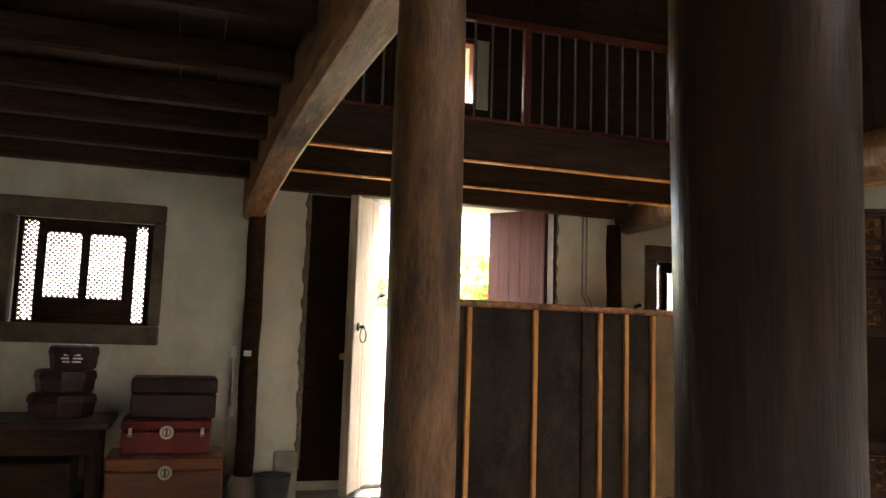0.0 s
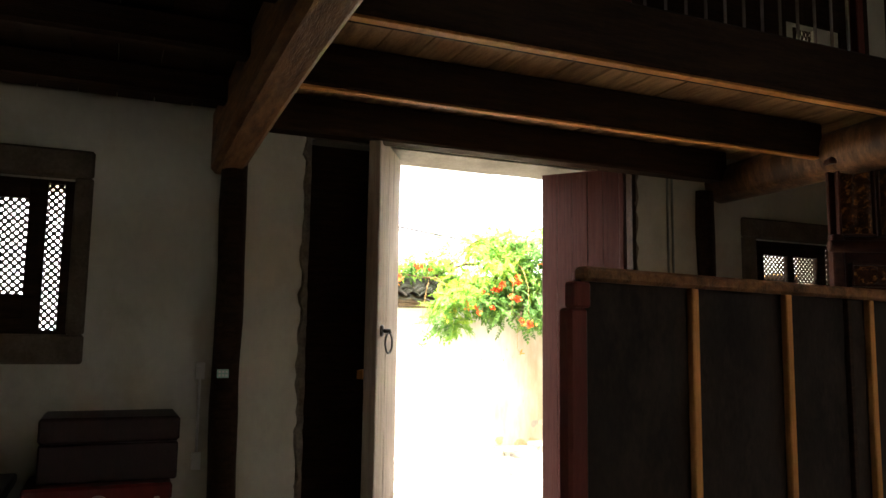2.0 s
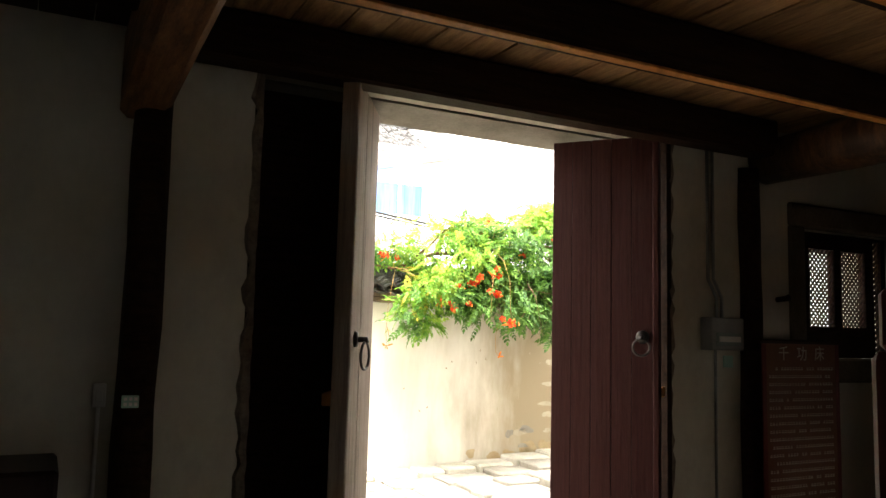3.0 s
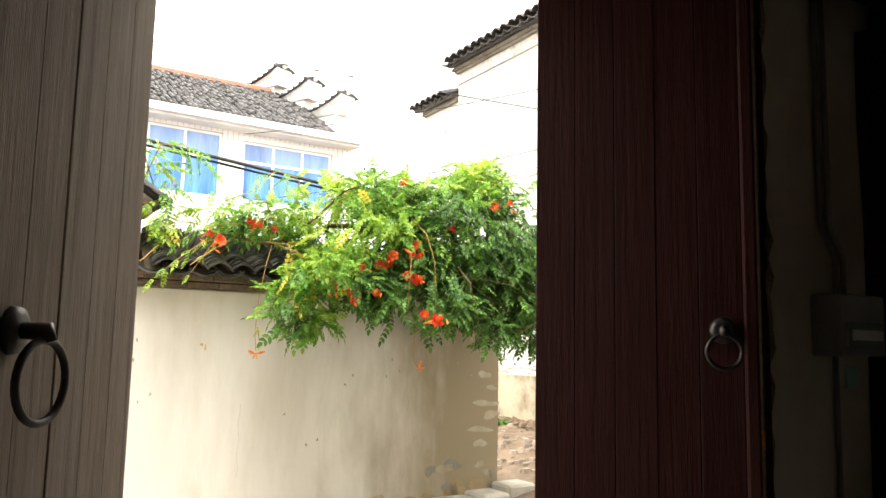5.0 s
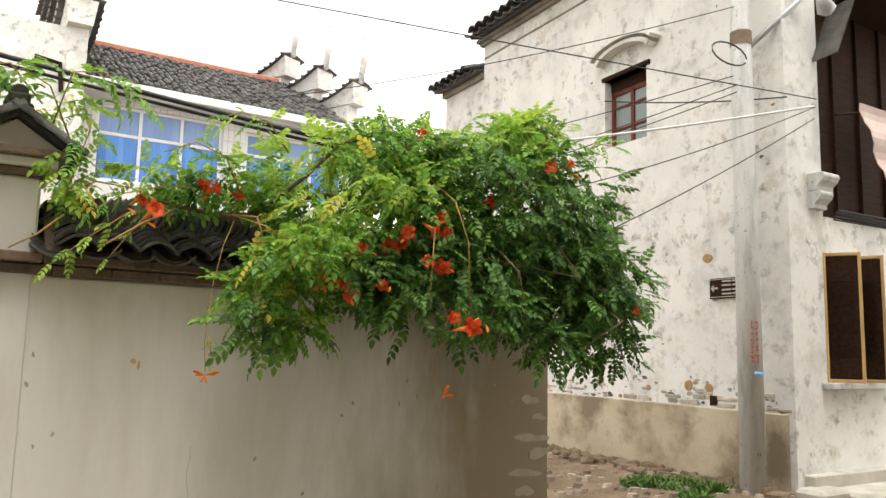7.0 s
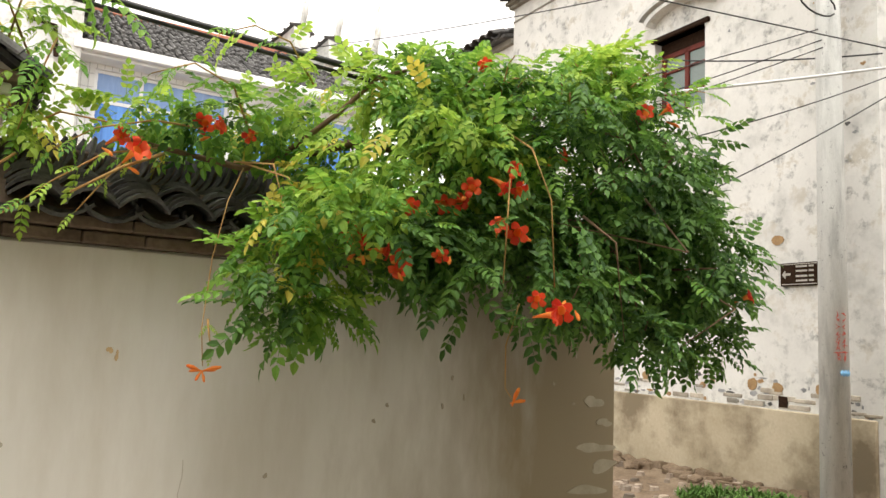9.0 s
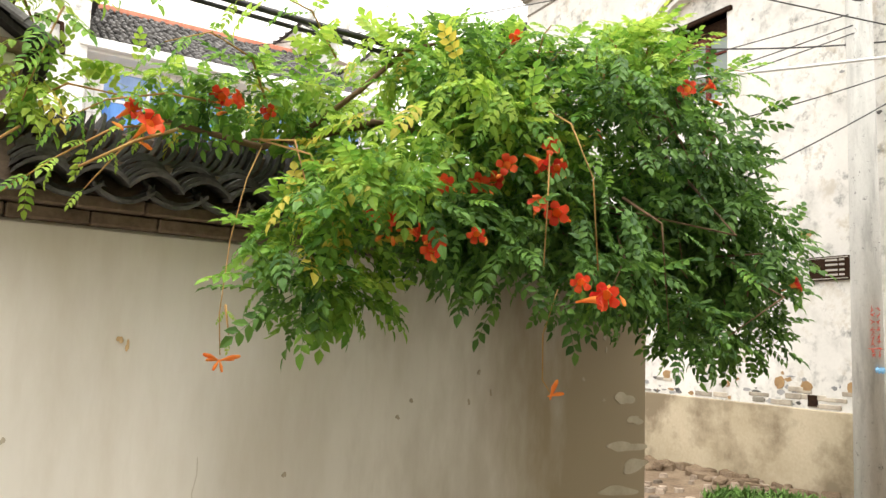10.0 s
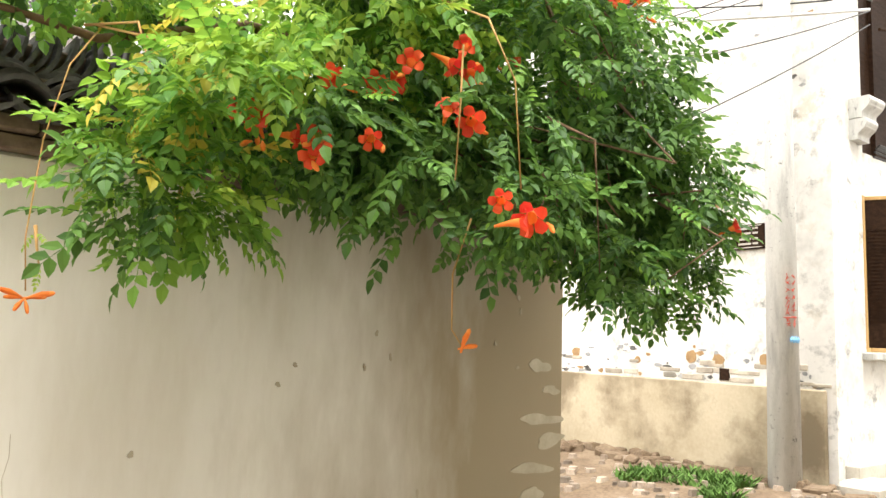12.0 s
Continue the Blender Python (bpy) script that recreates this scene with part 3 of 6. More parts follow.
rail = thing("gallery_rail", "dull red gallery railing with slim balusters", "railing", kind="structure")
b = Builder()
b.box(0.43, 4.3, 5.455, 5.495, 2.955, 3.0, 0.006)
part("bottom_rail", b, RED_WOOD, rail)
b = Builder()
b.box(0.43, 4.3, 5.445, 5.505, 3.755, 3.81, 0.008)
part("top_rail", b, RED_WOOD, rail)
GLOSS_BAR = material("shiny thin baluster", (0.16, 0.13, 0.12), (0.28, 0.24, 0.22), 0.25, 10, bump=0.05)
first = None
for i in range(25):
    x = 0.5725 + i * 0.1435
    b = Builder().tube([(x, 5.475, 2.99), (x, 5.475, 3.76)], 0.0095, 8)
    if first is None:
        first = part("baluster", b, GLOSS_BAR, rail)
    else:
        o = new("baluster", first.data)
        o.parent = rail
        o.location = (i * 0.1435, 0, 0)
for x in (0.5, 2.3, 4.1):
    b = Builder()
    b.box(x - 0.03, x + 0.03, 5.445, 5.505, 2.69, 3.755, 0.006)
    part("rail_post", b, RED_WOOD, rail)

# left loft: joists and boards
for i, y in enumerate((0.1, 0.8, 1.5, 2.15, 2.8, 3.44, 4.02, 4.55, 5.15, 5.8)):
    b = Builder()
    b.box(-3.2, 0.262, y - 0.05, y + 0.045, 2.43, 2.56, 0.014)
    structure("joist_%d" % (i + 4), b, DARK_WOOD, "dark brown loft joist", "joist")
b = Builder()
x = -3.2
while x < 0.2:
    w = rnd.uniform(0.17, 0.26)
    b.box(x, min(x + w - 0.005, 0.27), -1.5, 6.36, 2.562 + rnd.uniform(0, 0.005), 2.60)
    x += w
structure("ceiling_loft", b, DARK_WOOD, "dark plank underside of the loft", "ceiling")
# loft front above the beam and panelled side of the upper room
for name, x in (("wall_loft_west", 0.30), ("wall_loft_east", 3.72)):
    b = Builder()
    y, ye = (-1.2, 6.33) if x < 1 else (2.6, 5.0)
    while y < ye - 0.03:
        w = rnd.uniform(0.17, 0.25)
        b.box(x, x + 0.03 + rnd.uniform(0, 0.005), y, min(y + w - 0.004, ye), 2.62, 5.2)
        y += w
    structure(name, b, DARK_WOOD, "dark plank partition of the upper room", "wall")
b = Builder()
x = 0.43
while x < 5.3:
    w = rnd.uniform(0.16, 0.22)
    xe = min(x + w - 0.005, 5.3)
    yy = 6.315 + rnd.uniform(0, 0.006)
    if xe > 4.515 and x < 4.785:
        b.box(x, xe, yy, 6.345, 2.70, 3.34)
        b.box(x, xe, yy, 6.345, 3.80, 5.2)
    elif xe < 1.665 or x > 2.195:
        b.box(x, xe, yy, 6.345, 2.70, 5.2)
    else:
        b.box(x, xe, yy, 6.345, 2.70, 3.33)
        b.box(x, xe, yy, 6.345, 3.975, 5.2)
    x += w
structure("wall_upper", b, DARK_WOOD, "dark plank lining of the gallery wall", "wall")

# ---- the standing screen seen from behind ----
SCREEN = Matrix(((0.98947, -0.14476, 0, 0.834), (0.14476, 0.98947, 0, 3.70), (0, 0, 1, 0), (0, 0, 0, 1)))
sc = thing("standing_screen", "dark standing screen seen from behind with orange battens", "screen")
b = Builder()
for a, c, mat in ((0.03, 0.40, 0), (0.42, 0.80, 0), (0.82, 1.11, 0), (1.135, 1.60, 0), (1.62, 1.97, 1), (1.99, 2.33, 1)):
    p = Builder()
    p.box(a - 0.01, c + 0.01, 0.012, 0.03, 0.05, 1.49, 0.002, SCREEN)
    part("back_panel", p, PANEL_BROWN if mat else PANEL_BLACK, sc, "scuffed brown panel" if mat else "")
p = Builder()
p.box(0.022, 2.35, -0.012, 0.034, 1.486, 1.522, 0.008, SCREEN)
part("top_rail", p, OLD_WOOD, sc, "worn timber top rail")
for a, c, z in ((-0.03, 0.03, 1.42), (2.33, 2.40, 1.44)):
    p = Builder()
    p.box(a, c, -0.014, 0.032, 0.0, z, 0.008, SCREEN)
    part("side_post", p, RED_WOOD, sc, "dull red side post")
    p = Builder()
    p.box(a + 0.018 if a < 1 else a, c + 0.01 if a < 1 else c - 0.018, -0.013, 0.031, z + 0.0005, z + 0.064, 0.006, SCREEN)
    part("post_shoulder", p, RED_WOOD, sc)
for s, lo in ((0.41, 0.04), (0.81, 0.04), (1.235, 0.04), (1.418, 0.47), (1.612, 0.47), (1.98, 0.04)):
    p = Builder()
    p.box(s - 0.0135, s + 0.0135, -0.01, 0.0115, lo, 1.485, 0.003, SCREEN)
    part("batten", p, BATTEN_WOOD, sc, "orange pine batten")
p = Builder()
p.box(1.24, 2.33, -0.006, 0.011, 0.43, 0.468, 0.003, SCREEN)
part("cross_rail", p, OLD_WOOD, sc)
p = Builder()
p.box(1.113, 1.132, -0.004, 0.03, 0.05, 1.485, 0.002, SCREEN)
part("joint_strip", p, DARK_WOOD, sc)
p = Builder()
p.box(0.03, 2.33, 0.0, 0.04, 0.01, 0.05, 0.004, SCREEN)
part("bottom_rail", p, OLD_WOOD, sc)

# ---- outside: ground ----
def coords(a, c, near0, near1, step):
    out, x = [], near0
    while x <= near1 + 1e-6:
        out.append(x)
        x += step
    far, d = near0, step
    lo = []
    while far > a:
        d *= 1.7
        far -= d
        lo.append(max(far, a))
    hi, far, d = [], near1, step
    while far < c:
        d *= 1.7
        far += d
        hi.append(min(far, c))
    return lo[::-1] + out + hi


gx, gy = coords(-300, 300, 1.0, 9.0, 0.12), coords(6.88, 400, 6.88, 15.04, 0.12)
v = []
for y in gy:
    for x in gx:
        near = 1.0 if (0 < x < 9.5 and y < 16) else 0.0
        z = ground_z(x, y) - 0.01 + near * (0.035 * noise.noise((x * 0.9, y * 0.9, 0)) + 0.016 * noise.noise((x * 4, y * 4, 3)))
        v.append((x, y, z))
W = len(gx)
f = [(j * W + i, j * W + i + 1, (j + 1) * W + i + 1, (j + 1) * W + i) for j in range(len(gy) - 1) for i in range(W - 1)]
structure("ground", Builder().add(v, f), EARTH, "stony brown earth lane", "ground", True)

# ---- the garden wall with its tiled coping ----
def wall_y(x):
    return 10.275 + 0.047 * (x - 2.0)


GW = Matrix.Translation((1.99, wall_y(1.99), 0)) @ Matrix.Rotation(math.atan(0.047), 4, "Z")
LEN = 3.275
gw = thing("garden_wall", "cream rendered garden wall with dark tile coping", "wall", kind="structure")
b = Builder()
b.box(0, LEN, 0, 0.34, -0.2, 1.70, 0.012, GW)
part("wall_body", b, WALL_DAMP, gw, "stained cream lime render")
for i, (out, z) in enumerate(((0.035, 1.701), (0.075, 1.748))):
    x = 0.045
    rnd = random.Random(20 + i)
    while x < LEN + 0.02:
        w = rnd.uniform(0.20, 0.26)
        b = Builder()
        b.box(x, min(x + w - 0.004, LEN + 0.05), -out - rnd.uniform(0, 0.008), 0.34 + out, z, z + 0.043, 0.005, GW)
        part("brick", b, EAVE_BRICK, gw)
        x += w


def tile_mesh(name, width, length, sag, thick=0.014, n=7):
    """One curved roof tile, hollow side up for sag < 0, lying along y."""
    v, f = [], []
    for y in (0, length):
        k = 1.0 - 0.08 * (y > 0)
        for lay in (0, 1):
            for i in range(n):
                t = -1 + 2 * i / (n - 1)
                v.append((t * width / 2 * k, y, sag * (1 - t * t) + lay * thick))
    for i in range(n - 1):
        f += [(i, i + 1, 2 * n + i + 1, 2 * n + i), (n + i, 3 * n + i, 3 * n + i + 1, n + i + 1), (i, n + i, n + i + 1, i + 1), (2 * n + i, 2 * n + i + 1, 3 * n + i + 1, 3 * n + i)]
    f += [(0, 2 * n, 3 * n, n), (n - 1, 2 * n - 1, 4 * n - 1, 3 * n - 1)]
    return Builder().add(v, f).mesh(name, TILE_ROOF)


PAN, COVER = tile_mesh("pan_tile", 0.20, 0.20, -0.045), tile_mesh("cover_tile", 0.17, 0.20, 0.05)
SLOPE = math.atan2(0.20, 0.42)


def tile_rows(parent, base, length, y0, z0, rows, step=0.095, pitch=0.165, slope=SLOPE, seed=1, drop=0.10):
    """Rows of pan and cover tiles up a slope, each tile an object sharing one of two meshes."""
    rnd = random.Random(seed)
    cols = int(length / pitch)
    for c in range(cols + 1):
        for kind in (0, 1):
            for r in range(rows):
                x = (c + 0.5 * kind) * pitch + rnd.uniform(-0.008, 0.008)
                if x > length + 0.05:
                    continue
                along = r * step + rnd.uniform(-0.008, 0.008) - (0.02 if kind else 0.0)
                y = y0 + along * math.cos(slope)
                z = z0 + along * math.sin(slope) + (0.012 + 0.016 * kind)
                o = new("roof_tile", COVER if kind else PAN)
                o.parent = parent
                tilt = slope - drop
                o.matrix_local = base @ pose(x, y, z + rnd.uniform(0, 0.006), math.degrees(tilt) + rnd.uniform(-3, 3), rnd.uniform(-4, 4), rnd.uniform(-4, 4))


def ridge_tiles(parent, base, x0, x1, y, z, step=0.034, seed=2, tall=0.13):
    """Tiles stood on edge and leaning along a ridge."""
    rnd = random.Random(seed)
    x = x0
    while x < x1:
        o = new("ridge_tile", PAN)
        o.parent = parent
        o.matrix_local = base @ pose(x, y - 0.10 + rnd.uniform(-0.01, 0.01), z + rnd.uniform(0, 0.02), 0, -52 + rnd.uniform(-6, 6), rnd.uniform(-3, 3)) @ Matrix.Scale(tall / 0.2 * 1.3, 4, (1, 0, 0))
        x += step


def blot(name, x, z, w, h, mat, seed, depth=0.004, label=""):
    """A thin irregular patch lying on the garden wall."""
    r = random.Random(seed)
    n = 30
    p1, p2, p3 = r.uniform(0, 6), r.uniform(0, 6), r.uniform(0, 6)
    ring = []
    for i in range(n):
        t = 6.283 * i / n
        q = 1 + 0.22 * math.sin(2 * t + p1) + 0.14 * math.sin(3 * t + p2) + 0.07 * math.sin(5 * t + p3)
        ring.append((x + w * math.cos(t) * q, z + h * math.sin(t) * q))
    v = [GW @ Vector((p - 1.99, -depth, q)) for p, q in ring] + [GW @ Vector((p - 1.99, 0.003, q)) for p, q in ring]
    return part(name, Builder().add(v, [tuple(range(n))] + [(i, (i + 1) % n, n + (i + 1) % n, n + i) for i in range(n)]), mat, gw, label)


DAMP_OCHRE = material("ochre damp plaster", (0.30, 0.22, 0.12), (0.46, 0.37, 0.23), 0.9, 8, bump=0.3)
PALE_FILL = material("pale filler", (0.36, 0.315, 0.225), (0.50, 0.45, 0.35), 0.9, 9, bump=0.15)
rnd = random.Random(51)
for i in range(6):
    blot("filler_patch", 5.10 + rnd.uniform(-0.08, 0.08), 0.55 + 0.11 * i + rnd.uniform(-0.02, 0.02), rnd.uniform(0.05, 0.13), rnd.uniform(0.015, 0.04), PALE_FILL, 60 + i, 0.003, "pale patch of filler")
for i in range(7):
    blot("peeled_patch", rnd.uniform(4.4, 5.2), rnd.uniform(0.18, 0.42), rnd.uniform(0.02, 0.08), rnd.uniform(0.015, 0.05), STONE if i % 3 else WALL_PATCH, 90 + i, 0.003, "peeled grey patch")
for i in range(18):
    blot("speck", rnd.uniform(2.2, 5.0), rnd.uniform(0.5, 1.6), rnd.uniform(0.004, 0.010), rnd.uniform(0.006, 0.014), WALL_PATCH, 130 + i, 0.003)
for i in range(6):
    blot("damp_patch", 4.1 + 0.2 * i + rnd.uniform(-0.08, 0.08), 0.16 + rnd.uniform(-0.04, 0.06), rnd.uniform(0.06, 0.16), rnd.uniform(0.03, 0.09), DAMP_OCHRE, 170 + i, 0.0025, "ochre damp patch")
RUST = material("rust run on plaster", (0.50, 0.32, 0.15), (0.62, 0.46, 0.27), 0.9, 12, bump=0.2)
blot("rust_spot", 2.665, 1.33, 0.010, 0.012, RUST, 301, 0.003, "small rust spot")
blot("rust_spot", 2.69, 1.31, 0.006, 0.018, RUST, 302, 0.0032)
part("crack", Builder().tube([GW @ Vector((0.96 + 0.008 * math.sin(i * 1.9), -0.0005, 0.45 + 0.06 * i)) for i in range(9)], 0.0009, 4), WALL_PATCH, gw, "hairline crack")

# ---- the old gate pier beside it ----
gp = thing("gate_pier", "white gate pier with small tiled cap", "gate pier", kind="structure")
PX, PY0, PY1, PZ, AX = 2.22, 10.28, 10.72, 2.13, 2.10
b = Builder()
b.box(0.4, PX, PY0, PY1, -0.2, PZ, 0.012)
part("pier_body", b, WALL_OUT, gp)
for k, (o, z, h) in enumerate(((0.025, PZ + 0.001, 0.035), (0.055, PZ + 0.037, 0.04), (0.085, PZ + 0.078, 0.035))):
    b = Builder()
    b.box(1.7 - o, PX + o, PY0 - o, PY1 + o, z, z + h, 0.006)
    part("cap_course", b, WALL_OUT if k == 1 else EAVE_BRICK, gp)
z0 = PZ + 0.114
b = Builder()
b.prism([(AX - 0.2, z0), (AX + 0.2, z0), (AX, z0 + 0.13)], 1, PY0 - 0.02, PY1 + 0.02)
part("cap_gable", b, WALL_OUT, gp)
for sgn in (1, -1):
    b = Builder()
    b.prism([(AX, z0 + 0.14), (AX + sgn * 0.25, z0 - 0.03), (AX + sgn * 0.25, z0 - 0.01), (AX, z0 + 0.165)], 1, PY0 - 0.08, PY1 + 0.08)
    part("cap_slope", b, TILE_ROOF, gp)
    for c in range(6):
        y = PY0 - 0.07 + c * 0.12
        for r in range(3):
            o = new("roof_tile", COVER)
            o.parent = gp
            o.matrix_local = Matrix.Translation((AX + sgn * (0.27 - 0.09 * r), y, z0 - 0.02 + 0.06 * r)) @ Matrix.Rotation(math.radians(90 * sgn), 4, "Z") @ pose(0, 0, 0, 30, 0, 0) @ Matrix.Scale(0.72, 4)
b = Builder()
b.box(AX - 0.06, AX + 0.06, PY0 - 0.06, PY1 + 0.06, z0 + 0.15, z0 + 0.20, 0.01)
b.box(AX - 0.045, AX + 0.045, PY0 - 0.05, PY1 + 0.05, z0 + 0.20, z0 + 0.245, 0.01)
b.tube([(AX, PY0 - 0.04, z0 + 0.25), (AX, PY1 + 0.04, z0 + 0.26)], 0.035, 10)
part("cap_ridge", b, TILE_ROOF, gp)
# the gate's own small roof rising behind the pier
part("gate_roof_bed", Builder().prism([(10.46, 2.50), (10.95, 2.66), (11.4, 2.50), (11.4, 2.44), (10.46, 2.44)], 0, 0.7, 2.0), EAVE_BRICK, gp, "brick bed of the gate roof")
tile_rows(gp, pose(0.75, 10.42, 0), 1.2, 0.0, 2.50, 6, step=0.085, seed=9, drop=0.2)
ridge_tiles(gp, pose(0, 10.93, 0), 0.75, 2.0, 0.0, 2.68, step=0.036, seed=12)
part("gate_post", Builder().box(0.9, 1.9, 10.73, 11.0, -0.2, 2.44, 0.01), WALL_OUT, gp, "white wall under the gate roof")

# ---- utility pole ----
pl = thing("utility_pole", "tall grey concrete utility pole with faded red writing", "pole")
b = Builder()
b.tube([(7.422, 10.496, ground_z(7.4, 10.5) - 0.1), (7.422, 10.496, 2.5), (7.422, 10.496, 8.0)], [0.104, 0.092, 0.066], 20)
part("shaft", b, CONCRETE, pl, "", True)
b = Builder()
b.tube([(7.422, 10.496, 4.04), (7.422, 10.496, 4.16)], 0.090, 20)
part("clamp_band", b, EAVE_BRICK, pl, "rusty clamp band")

# ---- the old white house by the lane ----
OH = Matrix.Translation((7.66, 10.14, 0)) @ Matrix.Rotation(-math.atan(0.05), 4, "Z")
oh = thing("old_house", "weathered white house with arched window and tiled eaves", "house", kind="structure")
b = Builder()
wy0, wy1, wz0, wz1 = 1.73, 2.36, 3.62, 4.37
b.box(0, 0.35, 0.13, wy0, 0, 5.63, 0, OH)
b.box(0, 0.35, wy0, wy1, 0, wz0, 0, OH)
b.box(0, 0.35, wy0, wy1, wz1, 5.63, 0, OH)
b.box(0, 0.35, wy1, 4.85, 0, 5.63, 0, OH)
b.box(0.08, 0.43, 4.85, 6.05, 0, 5.22, 0, OH)
part("wall", b, WALL_WHITE, oh, "streaked and peeling whitewash")
b = Builder()
b.box(-0.035, 0.001, 0.19, 4.85, 0.1, 0.965, 0.008, OH)
part("plinth", b, PLINTH, oh, "stained ochre cement plinth")
# window of the old house
ow = part("window", Builder().box(0.10, 0.13, wy0, wy1, wz0, wz0 + 0.02, 0, OH), RED_WOOD, oh, "red timber casement")
for a, c, lo, hi in ((wy0, wy0 + 0.04, wz0, wz1), (wy1 - 0.05, wy1, wz0, wz1), (wy0, wy1, wz1 - 0.16, wz1 - 0.11), ((wy0 + wy1) / 2 - 0.03, (wy0 + wy1) / 2 + 0.02, wz0, wz1 - 0.1),
                     (wy0, wy1, wz0 + 0.2, wz0 + 0.222), (wy0, wy1, wz0 + 0.44, wz0 + 0.462)):
    b = Builder()
    b.box(0.095, 0.14, a, c, lo, hi, 0.003, OH)
    part("sash_bar", b, RED_WOOD, ow)
GLASS_DULL = material("dusty window glass", (0.16, 0.20, 0.19), (0.26, 0.31, 0.30), 0.15, 2, bump=0.02)
b = Builder()
b.box(0.115, 0.12, wy0, wy1, wz0, wz1 - 0.12, 0, OH)
part("pane", b, GLASS_DULL, ow)
b = Builder()
b.box(0.09, 0.2, wy0, wy1, wz1 - 0.11, wz1, 0, OH)
b.box(-0.03, 0.1, wy0 - 0.06, wy1 + 0.03, wz1 + 0.0, wz1 + 0.045, 0.006, OH)
part("lintel", b, DARK_WOOD, oh)
for k, (o, r0, r1) in enumerate(((0.12, 0.40, 0.44), (0.09, 0.44, 0.47), (0.15, 0.47, 0.50))):
    v, f = [], []
    n = 12
    yc, zc = 1.99, wz1 + 0.12
    for i in range(n + 1):
        t = math.pi * (0.10 + 0.80 * i / n)
        for r in (r0, r1):
            for xx in (-o, 0.01):
                v.append(OH @ Vector((xx, yc + 1.0 * r * math.cos(t), zc + (0.18 * math.sin(t) + (r - 0.40) * 0.9 - 0.02))))
    for i in range(n):
        q = 4 * i
        for a, c in ((0, 1), (1, 3), (3, 2), (2, 0)):
            f.append((q + a, q + c, q + 4 + c, q + 4 + a))
    f += [(0, 1, 3, 2), (4 * n, 4 * n + 2, 4 * n + 3, 4 * n + 1)]
    part("arch_moulding", Builder().add(v, f), STONE if k == 1 else WALL_WHITE, oh)
# eaves of the old house
b = Builder()
b.box(-0.05, 0.4, -0.1, 4.90, 5.631, 5.67, 0.004, OH)
b.box(-0.10, 0.4, -0.12, 4.92, 5.671, 5.715, 0.004, OH)
b.box(0.02, 0.48, 4.95, 6.08, 5.221, 5.30, 0.004, OH)
b.box(-0.012, 0.001, 0.0, 4.85, 5.44, 5.46, 0, OH)
part("eave_course", b, STONE, oh, "grey brick eave course")
b = Builder()
b.prism([(-0.20, 5.735), (0.9, 6.09), (0.9, 5.99), (-0.20, 5.705)], 1, -0.1, 4.90, OH)
b.prism([(-0.10, 5.31), (0.9, 5.62), (0.9, 5.55), (-0.10, 5.28)], 1, 4.93, 6.12, OH)
part("roof_bed", b, TILE_ROOF, oh)
rnd = random.Random(33)
for c in range(30):
    for r in range(3):
        for kind in (0, 1):
            y = -0.1 + c * 0.19 + 0.095 * kind
            if y > 4.86:
                continue
            o = new("roof_tile", COVER if kind else PAN)
            o.parent = oh
            o.matrix_local = OH @ pose(-0.27 + r * 0.14 - 0.02 * kind, y, 5.745 + r * 0.045 + 0.02 * kind, 0, 0, -90) @ pose(0, 0, 0, 17 + rnd.uniform(-3, 3), rnd.uniform(-4, 4), rnd.uniform(-4, 4)) @ Matrix.Scale(1.1, 4)
for c in range(6):
    for r in range(3):
        for kind in (0, 1):
            y = 5.05 + c * 0.19 + 0.095 * kind
            o = new("roof_tile", COVER if kind else PAN)
            o.parent = oh
            o.matrix_local = OH @ pose(-0.15 + r * 0.14 - 0.02 * kind, y, 5.325 + r * 0.045 + 0.02 * kind, 0, 0, -90) @ pose(0, 0, 0, 17 + rnd.uniform(-3, 3), rnd.uniform(-4, 4), 0) @ Matrix.Scale(1.1, 4)
# exposed bricks above the plinth
BARE_OCHRE = material("bared ochre masonry", (0.26, 0.16, 0.08), (0.42, 0.28, 0.14), 0.9, 14, bump=0.5)
BRICK = material("exposed grey-brown brick", (0.28, 0.245, 0.20), (0.50, 0.45, 0.37), 0.9, 12, bump=0.5, vary=0.3)
rnd = random.Random(8)
for i in range(34):
    y = rnd.uniform(0.1, 4.6)
    if rnd.random() < 0.35:
        y = rnd.uniform(0.2, 1.6)
    w = rnd.uniform(0.08, 0.22)
    z = 0.975 + rnd.choice((0, 0, 0, 0.05, 0.10)) + rnd.uniform(0, 0.012)
    b = Builder()
    b.box(-0.006 - rnd.uniform(0, 0.004), 0.01, y, y + w, z, z + rnd.uniform(0.018, 0.042), 0.004, OH)
    part("brick", b, BRICK if i % 4 else STONE, oh)
for y, z, w, h in ((1.236, 1.146, 0.055, 0.05), (0.995, 1.13, 0.05, 0.045), (0.985, 2.30, 0.06, 0.04), (2.44, 1.14, 0.05, 0.045), (0.62, 1.14, 0.05, 0.05), (1.75, 1.10, 0.03, 0.03)):
    v = [OH @ Vector((-0.006, y + w * math.cos(a) * (0.8 + 0.3 * rnd.random()), z + h * math.sin(a) * (0.8 + 0.3 * rnd.random()))) for a in [i * math.pi / 5 for i in range(10)]]
    v2 = [p + Vector((0.02, 0, 0)) for p in v]
    part("bare_patch", Builder().add(v + v2, [tuple(range(10)), tuple(range(10, 20))] + [(i, (i + 1) % 10, 10 + (i + 1) % 10, 10 + i) for i in range(10)]), BARE_OCHRE, oh, "ochre patch of bared masonry")
FLAKE_GREY = material("bared grey undercoat", (0.20, 0.205, 0.21), (0.40, 0.40, 0.40), 0.9, 16, bump=0.4)
